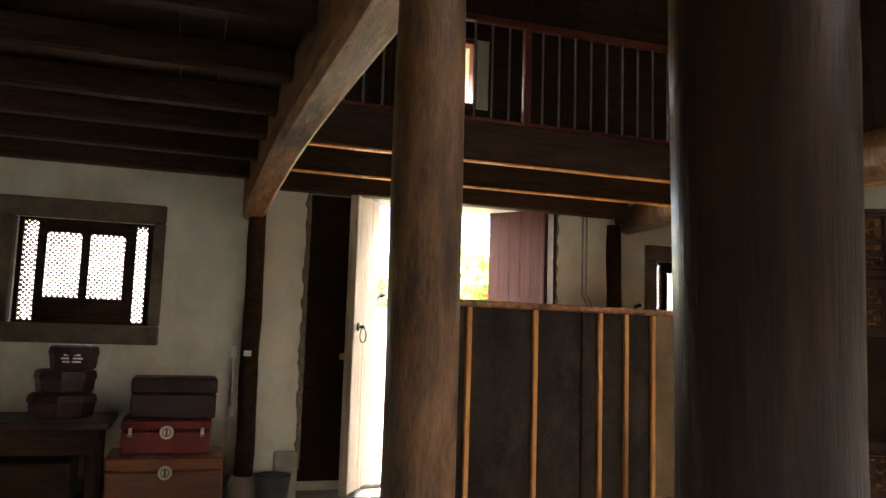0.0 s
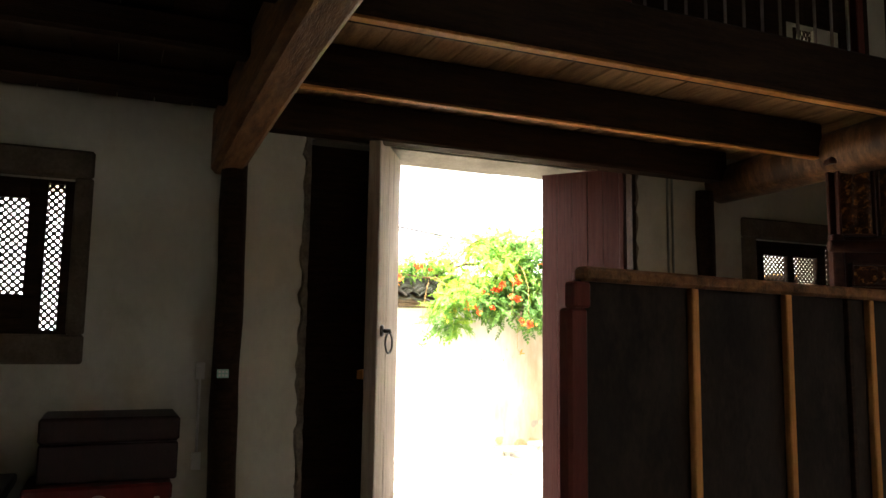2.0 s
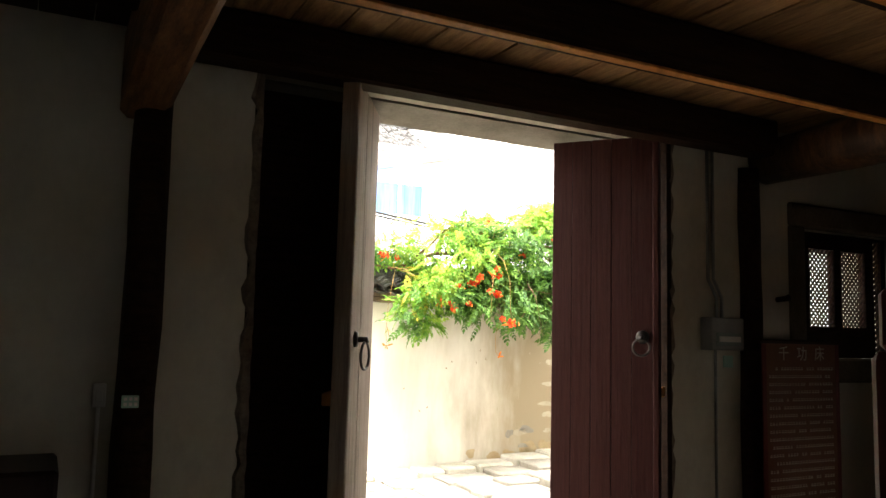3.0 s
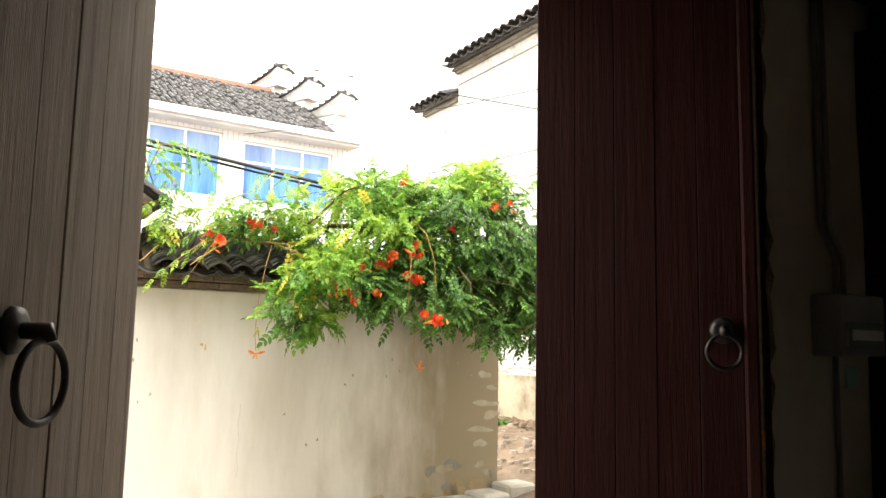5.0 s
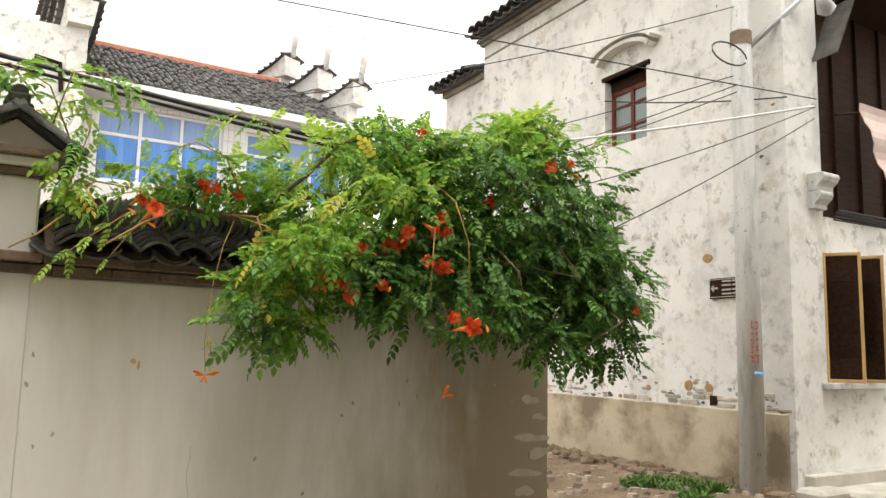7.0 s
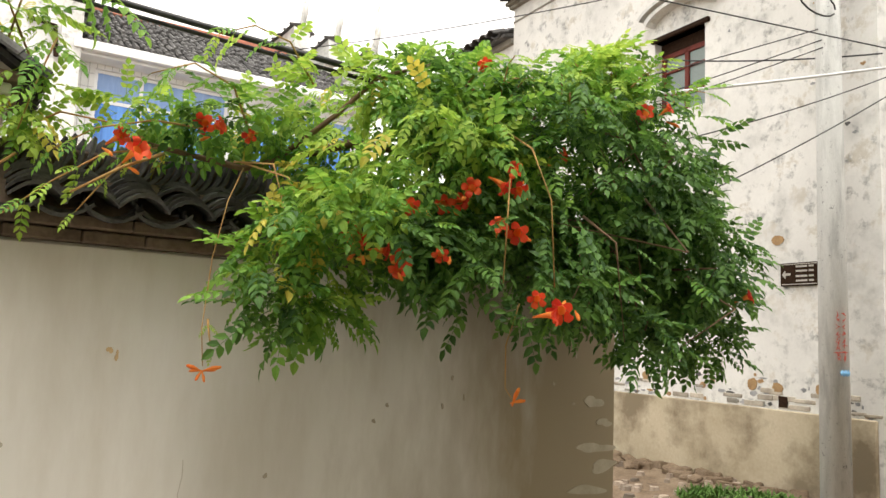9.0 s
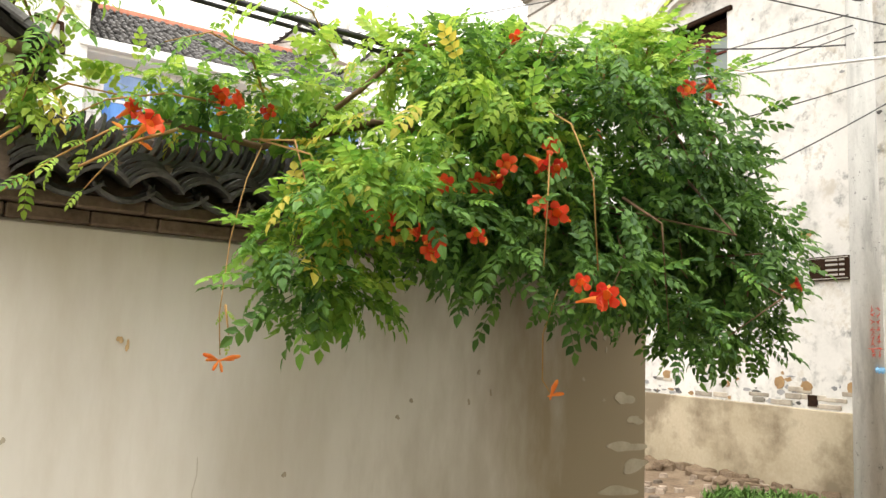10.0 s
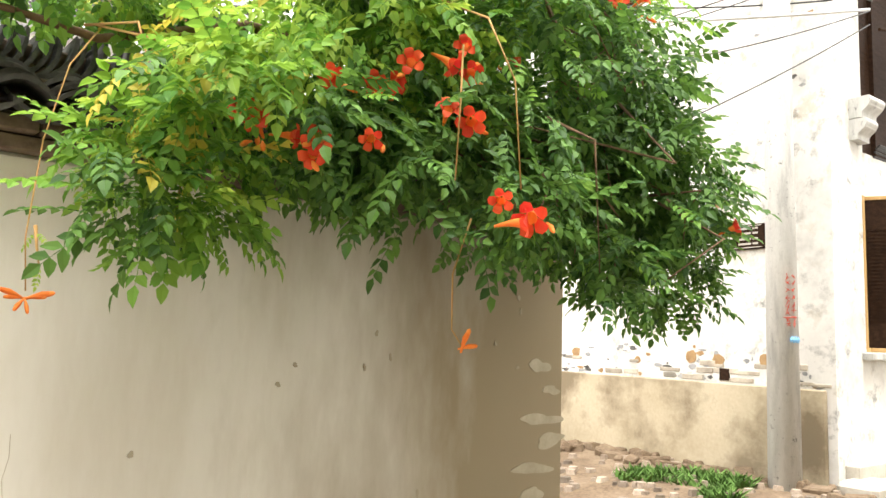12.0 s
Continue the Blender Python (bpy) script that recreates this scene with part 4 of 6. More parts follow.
FLAKE_DARK = material("black mould fleck", (0.06, 0.06, 0.058), (0.16, 0.155, 0.145), 0.9, 18, bump=0.3)
for i in range(120):
    # flaked whitewash: dense just above the plinth, sparse higher up
    low = i < 85
    y, z = rnd.uniform(0.2, 3.6), (0.985 + 0.24 * rnd.random() ** 2) if low else rnd.uniform(1.2, 4.8)
    if not low and wy0 - 0.15 < y < wy1 + 0.15 and z > wz0 - 0.2:
        continue
    w, hgt = rnd.uniform(0.008, 0.05 if low else 0.03), rnd.uniform(0.006, 0.022)
    n = 9
    ring = [(y + w * math.cos(6.283 * j / n) * rnd.uniform(0.5, 1.2), z + hgt * math.sin(6.283 * j / n) * rnd.uniform(0.5, 1.2)) for j in range(n)]
    v = [OH @ Vector((-0.003, p, q)) for p, q in ring] + [OH @ Vector((0.004, p, q)) for p, q in ring]
    part("flake", Builder().add(v, [tuple(range(n))] + [(j, (j + 1) % n, n + (j + 1) % n, n + j) for j in range(n)]), (FLAKE_GREY, FLAKE_DARK, BARE_OCHRE, FLAKE_GREY)[i % 4], oh)
b = Builder()
b.box(-0.012, 0.005, 0.905, 0.985, 0.985, 1.07, 0.002, OH)
part("brick_hole", b, DARK_WOOD, oh)
# corbel and the south front with the shop shutters
for k in range(2):
    # moulded corbel: a hollow under a rounded nose
    z, o = 2.66 + 0.15 * k, 10.20 - 0.03 * k
    side = [(10.275, z), (o, z), (o, z + 0.03)]
    side += [(o - 0.05 * math.sin(i * math.pi / 12) ** 2, z + 0.03 + 0.06 * i / 6) for i in range(1, 7)]
    side += [(o - 0.05 - 0.012 * math.sin(i * math.pi / 5), z + 0.09 + 0.055 * i / 5) for i in range(1, 6)]
    side += [(10.275, z + 0.145)]
    part("corbel", Builder().prism(side, 0, 7.92, 8.10 + 0.05 * k), CONCRETE, oh, "moulded corbel")
sx0, sx1, sz0, sz1 = 8.12, 8.86, 1.22, 2.31
b = Builder()
b.box(7.69, sx0, 10.27, 10.52, 0.2, 2.62)
b.box(7.69, 8.15, 10.27, 10.52, 2.62, 5.4)
b.box(sx0, sx1, 10.27, 10.52, 0.2, sz0)
b.box(sx0, sx1, 10.27, 10.52, sz1, 2.62)
b.box(sx1, 12.0, 10.27, 10.52, 0.2, 2.62)
part("south_wall", b, WALL_WHITE, oh)
b = Builder()
b.box(7.75, 12.0, 10.18, 10.29, 0.30, 0.50, 0.01)
part("south_plinth", b, KERB_STONE, oh, "pale stone base")
b = Builder()
b.box(8.02, 8.98, 10.18, 10.29, 1.165, 1.22, 0.008)
part("sill", b, CONCRETE, oh)
b = Builder()
b.box(8.15, 12.0, 10.31, 10.41, 2.62, 5.4)
part("upper_boarding", b, DARK_WOOD, oh, "dark timber upper storey")
b = Builder()
for x in range(9):
    b.box(8.4 + x * 0.4, 8.43 + x * 0.4, 10.28, 10.31, 2.64, 5.2)
part("boarding_strip", b, DARK_WOOD, oh)
b = Builder()
for k in range(5):
    b.tube([(8.26 + 1.0 * i, 10.24 - 0.01 * k, 2.60 + 0.022 * k + 0.015 * math.sin(i * 2 + k)) for i in range(5)], 0.008, 6)
part("cable_bundle", b, CABLE, oh)
YELLOW_WOOD = material("yellow shutter frame", (0.42, 0.26, 0.10), (0.56, 0.37, 0.16), 0.6, 6, (6, 6, 0.6), 0.2, 50, 0.3)
fr = Builder()
fr.box(sx0, sx0 + 0.035, 10.265, 10.37, sz0, sz1, 0.004)
fr.box(sx1 - 0.05, sx1, 10.265, 10.37, sz0, sz1, 0.004)
fr.box(sx0, sx1, 10.267, 10.368, sz0, sz0 + 0.03, 0.004)
wn2 = part("shop_window", fr, YELLOW_WOOD, oh, "yellow framed shop window")
b = Builder()
b.box(sx0, sx1, 10.47, 10.49, sz0, sz1)
part("dark_inside", b, DARK_WOOD, wn2)
for hx, ang in ((sx0 + 0.05, 62), (sx0 + 0.40, 64)):
    m = pose(hx, 10.33, 0, 0, 0, -ang)
    b = Builder()
    b.box(0, 0.30, -0.015, 0.015, sz0 + 0.03, sz1 - 0.03, 0.004, m)
    for i in range(26):
        z = sz0 + 0.22 + i * 0.025
        b.box(0.05, 0.25, -0.021, -0.0155, z, z + 0.010, 0, m)
    part("shutter", b, DARK_WOOD, wn2, "black louvred shutter")
    b = Builder()
    b.box(0.0, 0.30, -0.018, 0.018, sz1 - 0.029, sz1 - 0.002, 0.003, m)
    b.box(0.0, 0.30, -0.018, 0.018, sz0 + 0.001, sz0 + 0.029, 0.003, m)
    b.box(-0.012, 0.016, -0.019, 0.019, sz0 + 0.0, sz1, 0.003, m)
    b.box(0.286, 0.312, -0.019, 0.019, sz0 + 0.0, sz1, 0.003, m)
    part("shutter_rail", b, YELLOW_WOOD, wn2)
# corrugated canopy edge, dark eave
TIN = material("grey corrugated sheet", (0.17, 0.165, 0.155), (0.30, 0.29, 0.27), 0.6, 8, bump=0.3, metal=0.3)
v, f = [], []
n = 60
for i in range(n + 1):
    s = i / n
    x, z = 8.02 + 0.34 * s, 3.98 + 0.62 * s
    w = 0.014 * math.sin(i * 2.1)
    v += [(x + w, 10.0, z - w), (x + 0.06 + w, 10.28, z - w)]
f = [(2 * i, 2 * i + 1, 2 * i + 3, 2 * i + 2) for i in range(n)]
part("canopy_sheet", Builder().add(v, f), TIN, oh, "grey corrugated canopy sheet")
b = Builder()
b.box(8.30, 12.0, 9.85, 10.5, 4.55, 4.62)
part("canopy_soffit", b, DARK_WOOD, oh)

# small plaque: an arrow and a figure drawn as plain bars
sg = thing("direction_sign", "dark framed sign with pale arrow", "sign")
b = Builder()
b.box(-0.035, -0.004, 0.60, 0.94, 1.925, 2.105, 0.006, OH)
part("board", b, DARK_WOOD, sg)
SIGN_PALE = material("faded sign paint", (0.36, 0.34, 0.30), (0.50, 0.47, 0.42), 0.7, 10, bump=0.1)
b = Builder()
SGN = OH @ Matrix.Translation((0, -0.055, -0.018))
b.box(-0.040, -0.034, 0.90, 0.965, 2.025, 2.042, 0, SGN)
b.prism([(0.975, 2.033), (0.945, 2.065), (0.945, 2.0)], 0, -0.040, -0.034, SGN)
for y, w in ((0.83, 0.045), (0.78, 0.05), (0.72, 0.04)):
    for z in (1.975, 2.01, 2.05, 2.085):
        b.box(-0.039, -0.034, y - w / 2, y + w / 2, z, z + 0.014, 0, SGN)
b.box(-0.038, -0.034, 0.672, 0.98, 2.108, 2.114, 0, SGN)
b.box(-0.038, -0.034, 0.672, 0.98, 1.952, 1.958, 0, SGN)
part("marks", b, SIGN_PALE, sg, "pale arrow and marks")
# writing on the pole, blue tag
RED_INK = material("faded red paint", (0.42, 0.07, 0.05), (0.55, 0.13, 0.09), 0.8, 20, bump=0.05)
b = Builder()
rnd = random.Random(5)
for col in (0, 1):
    for i in range(8):
        z = 1.36 + i * 0.044
        a0 = radians(228 + col * 24)
        for k in range(3):
            a = a0 + rnd.uniform(-0.06, 0.06)
            c = Vector((7.422 + 0.1005 * math.cos(a), 10.496 + 0.1005 * math.sin(a), z + rnd.uniform(0, 0.03)))
            t = Vector((-math.sin(a), math.cos(a), 0))
            d = (t * rnd.uniform(-1, 1) + Vector((0, 0, rnd.uniform(-1, 1)))).normalized()
            b.tube([c - d * 0.014, c + d * 0.014], 0.0022, 5)
b.tube([Vector((7.422 + 0.101 * math.cos(radians(a)), 10.496 + 0.101 * math.sin(radians(a)), 1.425)) for a in range(212, 275, 8)], 0.0025, 5)
part("painted_marks", b, RED_INK, pl, "faded red brush marks")
BLUE_TAG = material("blue plastic tag", (0.08, 0.32, 0.62), (0.35, 0.60, 0.82), 0.4, 18, bump=0.1)
b = Builder()
for i in range(9):
    a = radians(236 + i * 4.5)
    c = Vector((7.422 + 0.106 * math.cos(a), 10.496 + 0.106 * math.sin(a), 1.285 + 0.006 * math.sin(i * 2)))
    b.tube([c - Vector((0, 0, 0.018)), c, c + Vector((0, 0, 0.016))], [0.004, 0.008, 0.003], 6)
part("tag", b, BLUE_TAG, pl, "crumpled blue tag")

# pole fittings: bracket arm, lamp, struts
GALV = material("galvanised steel", (0.42, 0.43, 0.44), (0.58, 0.59, 0.60), 0.4, 12, bump=0.1, metal=0.7)
part("bracket_arm", Builder().tube([(7.45, 10.44, 4.02), (8.1, 10.02, 4.78)], 0.025, 10), GALV, pl, "galvanised bracket arm", True)
part("lamp_head", Builder().tube([(7.62, 9.9, 4.36), (7.66, 9.9, 4.30), (7.72, 9.9, 4.22), (7.74, 9.9, 4.18)], [0.02, 0.05, 0.075, 0.02], 14), GALV, pl, "small lamp head", True)


# ---- wires ----
def wire(name, a, c, r, sag, mat=CABLE, n=16, label="thin black overhead wire", swing=0.0):
    a, c = Vector(a), Vector(c)
    pts = []
    for i in range(n + 1):
        t = i / n
        p = a.lerp(c, t)
        p.z -= sag * 4 * t * (1 - t)
        p.y += swing * math.sin(t * math.pi * 3)
        pts.append(p)
    return put(name, Builder().tube(pts, r, 6), mat, True, label, "wire", "overhead wires")


wire("overhead_wire", (0, 12.84, 4.16), (7.62, 9.96, 3.47), 0.0048, 0.02)
wire("overhead_wire", (4.4, 14.5, 3.1), (7.42, 10.42, 3.80), 0.0042, 0.12)
wire("overhead_wire", (4.5, 13.1, 2.5), (7.42, 10.42, 3.72), 0.0042, 0.06)
wire("overhead_wire", (4.5, 12.8, 2.4), (7.42, 10.42, 3.66), 0.0042, 0.05)
wire("overhead_wire", (4.9, 10.24, 2.36), (7.6, 9.97, 3.40), 0.0042, 0.05)
wire("overhead_wire", (4.9, 10.34, 1.90), (7.6, 9.97, 3.31), 0.0042, 0.05)
WHITE_CABLE = material("white cable", (0.62, 0.62, 0.62), (0.72, 0.72, 0.72), 0.5, 10, bump=0.05)
wire("overhead_wire", (4.2, 11.19, 2.68), (7.6, 9.97, 3.41), 0.010, 0.03, WHITE_CABLE, label="white overhead cable across the lane")
wire("overhead_wire", (6.9, 11.6, 3.75), (7.6, 10.2, 3.55), 0.006, 0.03)
wire("overhead_wire", (7.42, 10.42, 4.6), (3.0, 14.0, 5.6), 0.0042, 0.1)
wire("overhead_wire", (7.42, 10.42, 4.4), (4.0, 13.6, 3.7), 0.0042, 0.1)
part("cable_loop", Builder().tube([(7.36 - 0.22 * (1 - math.cos(t * 0.42)) , 10.40, 3.88 + 0.09 * math.sin(t * 0.42)) for t in range(15)], 0.007, 6), CABLE, pl, "loop of spare cable", True)
wire("overhead_cable", (0.2, 11.30, 3.17), (3.50, 10.01, 2.45), 0.013, 0.02, label="thick black cable running into the vine")
wire("overhead_cable", (0.2, 11.33, 3.13), (3.50, 10.03, 2.425), 0.009, 0.02, label="thick black cable running into the vine")

# pennant flag
PENNANT = material("faded pink cloth", (0.55, 0.42, 0.38), (0.66, 0.55, 0.50), 0.9, 8, bump=0.2, stain=(0.45, 0.18, 0.16), stain_amount=0.5)
fl = thing("pennant_flag", "faded pink scalloped pennant on a pole", "flag")
v, f = [], []
n = 14
for i in range(n + 1):
    t = i / n
    z = 3.60 - 0.78 * t
    half = 0.30 * (1 - t) + 0.02 + (0.018 if i % 2 else 0)
    for y in (10.02, 10.026):
        v += [(8.68 + 0.12 * t - half, y + 0.02 * math.sin(i), z), (8.68 + 0.12 * t + half, y + 0.02 * math.sin(i), z)]
for i in range(n):
    q = 4 * i
    f += [(q, q + 1, q + 5, q + 4), (q + 2, q + 6, q + 7, q + 3), (q, q + 4, q + 6, q + 2), (q + 1, q + 3, q + 7, q + 5)]
part("cloth", Builder().add(v, f), PENNANT, fl)
part("stick", Builder().tube([(8.2, 10.15, 3.50), (9.3, 9.95, 3.70)], 0.012, 8), DARK_WOOD, fl)

# ---- the far house with blue windows ----
bh = thing("blue_window_house", "white tiled house with blue curtained windows and grey roof", "house", kind="structure")
TILE_WHITE = material("white wall mosaic", (0.66, 0.665, 0.65), (0.76, 0.76, 0.745), 0.45, 3, (1, 1, 1), 0.1, 40, 0.2, (0.5, 0.5, 0.47), 0.4, 0.8)
FY = 21.5
wins = [(3.86, 6.19, 4.41, 5.79), (6.65, 8.80, 4.41, 5.70)]
b = Builder()
b.box(3.50, 3.86, FY, FY + 0.3, 0, 5.95)
b.box(3.86, 6.19, FY, FY + 0.3, 0, 4.35)
b.box(3.86, 6.19, FY, FY + 0.3, 5.79, 5.95)
b.box(6.19, 6.65, FY, FY + 0.3, 0, 5.95)
b.box(6.65, 8.80, FY, FY + 0.3, 0, 4.35)
b.box(6.65, 8.80, FY, FY + 0.3, 5.70, 5.95)
b.box(8.80, 9.15, FY, FY + 0.3, 0, 5.95)
part("wall", b, TILE_WHITE, bh, "white mosaic tiled front")
JOINT = material("grey tile joint", (0.42, 0.42, 0.41), (0.50, 0.50, 0.49), 0.8, 10, bump=0.05)
b = Builder()
for i in range(47):
    x = 3.52 + i * 0.12
    b.box(x, x + 0.012, FY - 0.006, FY, 5.80, 5.94)
    if x < 3.83 or 6.21 < x < 6.62 or x > 8.82:
        b.box(x, x + 0.012, FY - 0.006, FY, 3.6, 5.80)
for i in range(9):
    z = 4.0 + i * 0.24
    for a, c in ((3.51, 3.85), (6.20, 6.64), (8.81, 9.14)):
        b.box(a, c, FY - 0.005, FY, z, z + 0.010)
part("tile_joints", b, JOINT, bh)
b = Builder()
b.box(3.44, 9.3, FY - 0.55, FY + 0.3, 5.92, 6.08, 0.01)
b.box(3.44, 9.3, FY - 0.40, FY + 0.3, 5.87, 5.92, 0.01)
part("cornice", b, TILE_WHITE, bh)
FRAME_W = material("white window frame", (0.74, 0.75, 0.76), (0.80, 0.80, 0.80), 0.4, 10, bump=0.03)
BLUE_GLASS = material("blue curtained glass", (0.05, 0.15, 0.50), (0.16, 0.38, 0.82), 0.12, 1.2, (3, 1, 0.25), 0.02, 8, 0.3, (0.02, 0.05, 0.16), 0.9, 0.7)
PALE_GLASS = material("pale blue upper glass", (0.16, 0.28, 0.55), (0.30, 0.42, 0.68), 0.12, 1.2, (2, 1, 0.3), 0.02, 8, 0.3, (0.08, 0.12, 0.25), 0.8, 0.8)
for x0, x1, z0, z1 in wins:
    w = part("window", Builder().box(x0, x1, FY + 0.08, FY + 0.14, z0 - 0.06, z0, 0.004), FRAME_W, bh, "white framed blue window")
    for k in range(4):
        x = x0 + (x1 - x0 - 0.06) * k / 3
        part("mullion", Builder().box(x, x + 0.06, FY + 0.08, FY + 0.14, z0, z1 - 0.05, 0.004), FRAME_W, w)
    part("transom", Builder().box(x0, x1, FY + 0.082, FY + 0.138, 5.22, 5.28, 0.004), FRAME_W, w)
    part("head", Builder().box(x0, x1, FY + 0.08, FY + 0.14, z1 - 0.05, z1, 0.004), FRAME_W, w)
    for k in range(3):
        a = x0 + (x1 - x0 - 0.06) * k / 3 + 0.06
        c = x0 + (x1 - x0 - 0.06) * (k + 1) / 3
        part("pane", Builder().box(a, c, FY + 0.10, FY + 0.11, z0, 5.22), BLUE_GLASS, w)
        part("pane", Builder().box(a, c, FY + 0.10, FY + 0.11, 5.28, z1 - 0.05), PALE_GLASS, w)
# roof: tiled slope and red ridge
b = Builder()
b.prism([(FY - 0.40, 6.08), (FY + 2.4, 7.68), (FY + 5.4, 6.08)], 0, 3.65, 8.7)
part("roof", b, TILE_ROOF, bh, "grey tiled roof")
rnd = random.Random(40)
b = Builder()
for i in range(40):
    x = 3.7 + i * 0.125
    v0, v1 = Vector((x, FY - 0.45, 6.09)), Vector((x, FY + 2.38, 7.69))
    for j in range(14):
        p, q = v0.lerp(v1, j / 14 - 0.004), v0.lerp(v1, (j + 1) / 14 + 0.01)
        lift = Vector((rnd.uniform(-0.02, 0.02), 0, rnd.uniform(-0.015, 0.03)))
        b.tube([p + lift + Vector((0, 0, 0.02)), q + lift], rnd.uniform(0.035, 0.055), 6)
part("roof_rows", b, TILE_ROOF, bh)
RED_RIDGE = material("red clay ridge", (0.34, 0.12, 0.075), (0.48, 0.21, 0.14), 0.8, 8, bump=0.3)
part("ridge", Builder().box(3.7, 8.1, FY + 2.3, FY + 2.5, 7.66, 7.80, 0.03), RED_RIDGE, bh, "red clay ridge")


def horse_head(parent, x, y, z, length, turn=0.0):
    """One step of a stepped gable: a wall block, a tiled cap and an upturned horn."""
    swing = Matrix.Translation((x, y, 0)) @ Matrix.Rotation(radians(turn), 4, "Z") @ Matrix.Translation((-x, -y, 0))
    step = part("gable_step", Builder().box(x - 0.16, x + 0.16, y, y + length, 0.5, z, 0.01), WALL_WHITE, parent)
    stations = [(y - 0.2 + (length + 0.2) * i / 9, 0.36 * max(0.0, 1 - i / 7) ** 2) for i in range(10)]

    def sweep(outline):
        v, f, n = [], [], len(outline)
        for yy, lift in stations:
            v += [(x + p, yy, z + q + (lift if q > 0.01 else 0.0)) for p, q in outline]
        for i in range(len(stations) - 1):
            f += [(i * n + a, i * n + (a + 1) % n, (i + 1) * n + (a + 1) % n, (i + 1) * n + a) for a in range(n)]
        return Builder().add(v, f + [tuple(range(n)), tuple(range(9 * n, 10 * n))])

    course = part("gable_course", sweep([(-0.20, 0.0), (0.20, 0.0), (0.26, 0.10), (-0.26, 0.10)]), WALL_WHITE, parent)
    b = sweep([(-0.36, 0.102), (0.36, 0.102), (0.06, 0.19), (-0.06, 0.19)])
    for yy, lift in stations:
        for s in (-1, 1):
            b.tube([(x + s * 0.38, yy, z + 0.11 + lift), (x + s * 0.05, yy, z + 0.21 + lift)], 0.032, 6)
    tiles = part("gable_tiles", b, TILE_ROOF, parent)
    curve = [(x, yy, z + 0.21 + lift) for yy, lift in stations[::-1]] + [(x, y - 0.28, z + 0.98), (x, y - 0.30, z + 1.50)]
    crest = part("gable_ridge", Builder().tube(curve, [0.04] * 6 + [0.05, 0.07, 0.085, 0.095, 0.075, 0.02], 8), WALL_WHITE, parent, "white upturned ridge end", True)
    horn = part("gable_horn", Builder().tube([(p, q + 0.02, r + 0.06) for p, q, r in curve], [0.035] * 7 + [0.04, 0.05, 0.055, 0.045, 0.015], 7), RED_RIDGE, parent, "upturned red horn", True)
    for o in (step, course, tiles, crest, horn):
        o.matrix_local = swing


for k in range(3):
    horse_head(bh, 9.14 - 0.435 * k, 21.85 + k, 6.80 + 0.525 * k, 1.5, 23)
for k in range(4):
    horse_head(bh, 3.40, FY - 0.5 + 1.5 * k, 6.92 + 0.75 * k, 1.5)
part("side_wall", Builder().box(1.2, 3.55, FY - 0.45, FY + 0.2, 0, 6.9), WALL_WHITE, bh, "white gable wall")
part("downpipe", Builder().tube([(2.75, FY - 0.5, 6.25), (3.15, FY - 0.5, 6.2), (3.2, FY - 0.5, 5.7)], 0.04, 8), DARK_WOOD, bh)
# tiles of the garden wall
tile_rows(gw, GW @ pose(0.30, 0, 0), LEN - 0.30, -0.135, 1.795, 6, step=0.045, drop=0.34)
tile_rows(gw, GW @ pose(LEN, 0.34, 0, 0, 0, 180), LEN, -0.115, 1.80, 3, seed=4)
part("coping_bed", Builder().prism([(-0.08, 1.795), (0.42, 1.795), (0.24, 1.99), (0.10, 1.99)], 0, 0.26, LEN, GW), EAVE_BRICK, gw)
part("ridge_core", Builder().box(0.26, LEN, 0.11, 0.24, 1.985, 2.055, 0.01, GW), EAVE_BRICK, gw)
ridge_tiles(gw, GW, 0.26, LEN, 0.16, 1.995, step=0.032, tall=0.16)

# kerb stones at the foot of the wall, loose stones, grass
kb = thing("kerb", "row of uneven pale kerb stones by the wall", "kerb", kind="structure")
rnd = random.Random(14)
x = 1.6
while x < 5.2:
    w = rnd.uniform(0.25, 0.55)
    z = ground_z(x, 10)
    y = wall_y(x) - 0.30
    part("stone", Builder().box(x, x + w - 0.02, y + rnd.uniform(-0.03, 0.03), y + 0.28, z - 0.1, z + 0.06 + rnd.uniform(0, 0.04), 0.02), KERB_STONE, kb)
    x += w
PAVING = material("worn pale paving", (0.22, 0.20, 0.165), (0.38, 0.35, 0.30), 0.9, 5, (1, 1, 1), 0.5, 50, 0.35, (0.12, 0.11, 0.07), 0.7, 2.0, vary=0.2)
PEBBLE = material("mixed path stones", (0.12, 0.09, 0.065), (0.34, 0.28, 0.22), 0.9, 9, bump=0.4, vary=0.45)
# worn pale slabs between the door and the garden wall
pv = thing("pavement", "worn pale stone slabs before the door", "pavement", kind="structure")
rnd = random.Random(61)
y = 6.97
while y < 9.9:
    h = rnd.uniform(0.26, 0.42)
    x = 0.2 + rnd.uniform(0, 0.3)
    while x < 4.9:
        w = rnd.uniform(0.35, 0.75)
        z = ground_z(x + w / 2, y) + rnd.uniform(0.0, 0.012)
        m = pose(x + w / 2, y + h / 2, z, rnd.uniform(-1, 1), rnd.uniform(-1, 1), rnd.uniform(-2, 2))
        part("slab", Builder().box(-w / 2 + 0.012, w / 2 - 0.012, -h / 2 + 0.012, h / 2 - 0.012, -0.08, 0.03, 0.012, m), PAVING, pv)
        x += w
    y += h

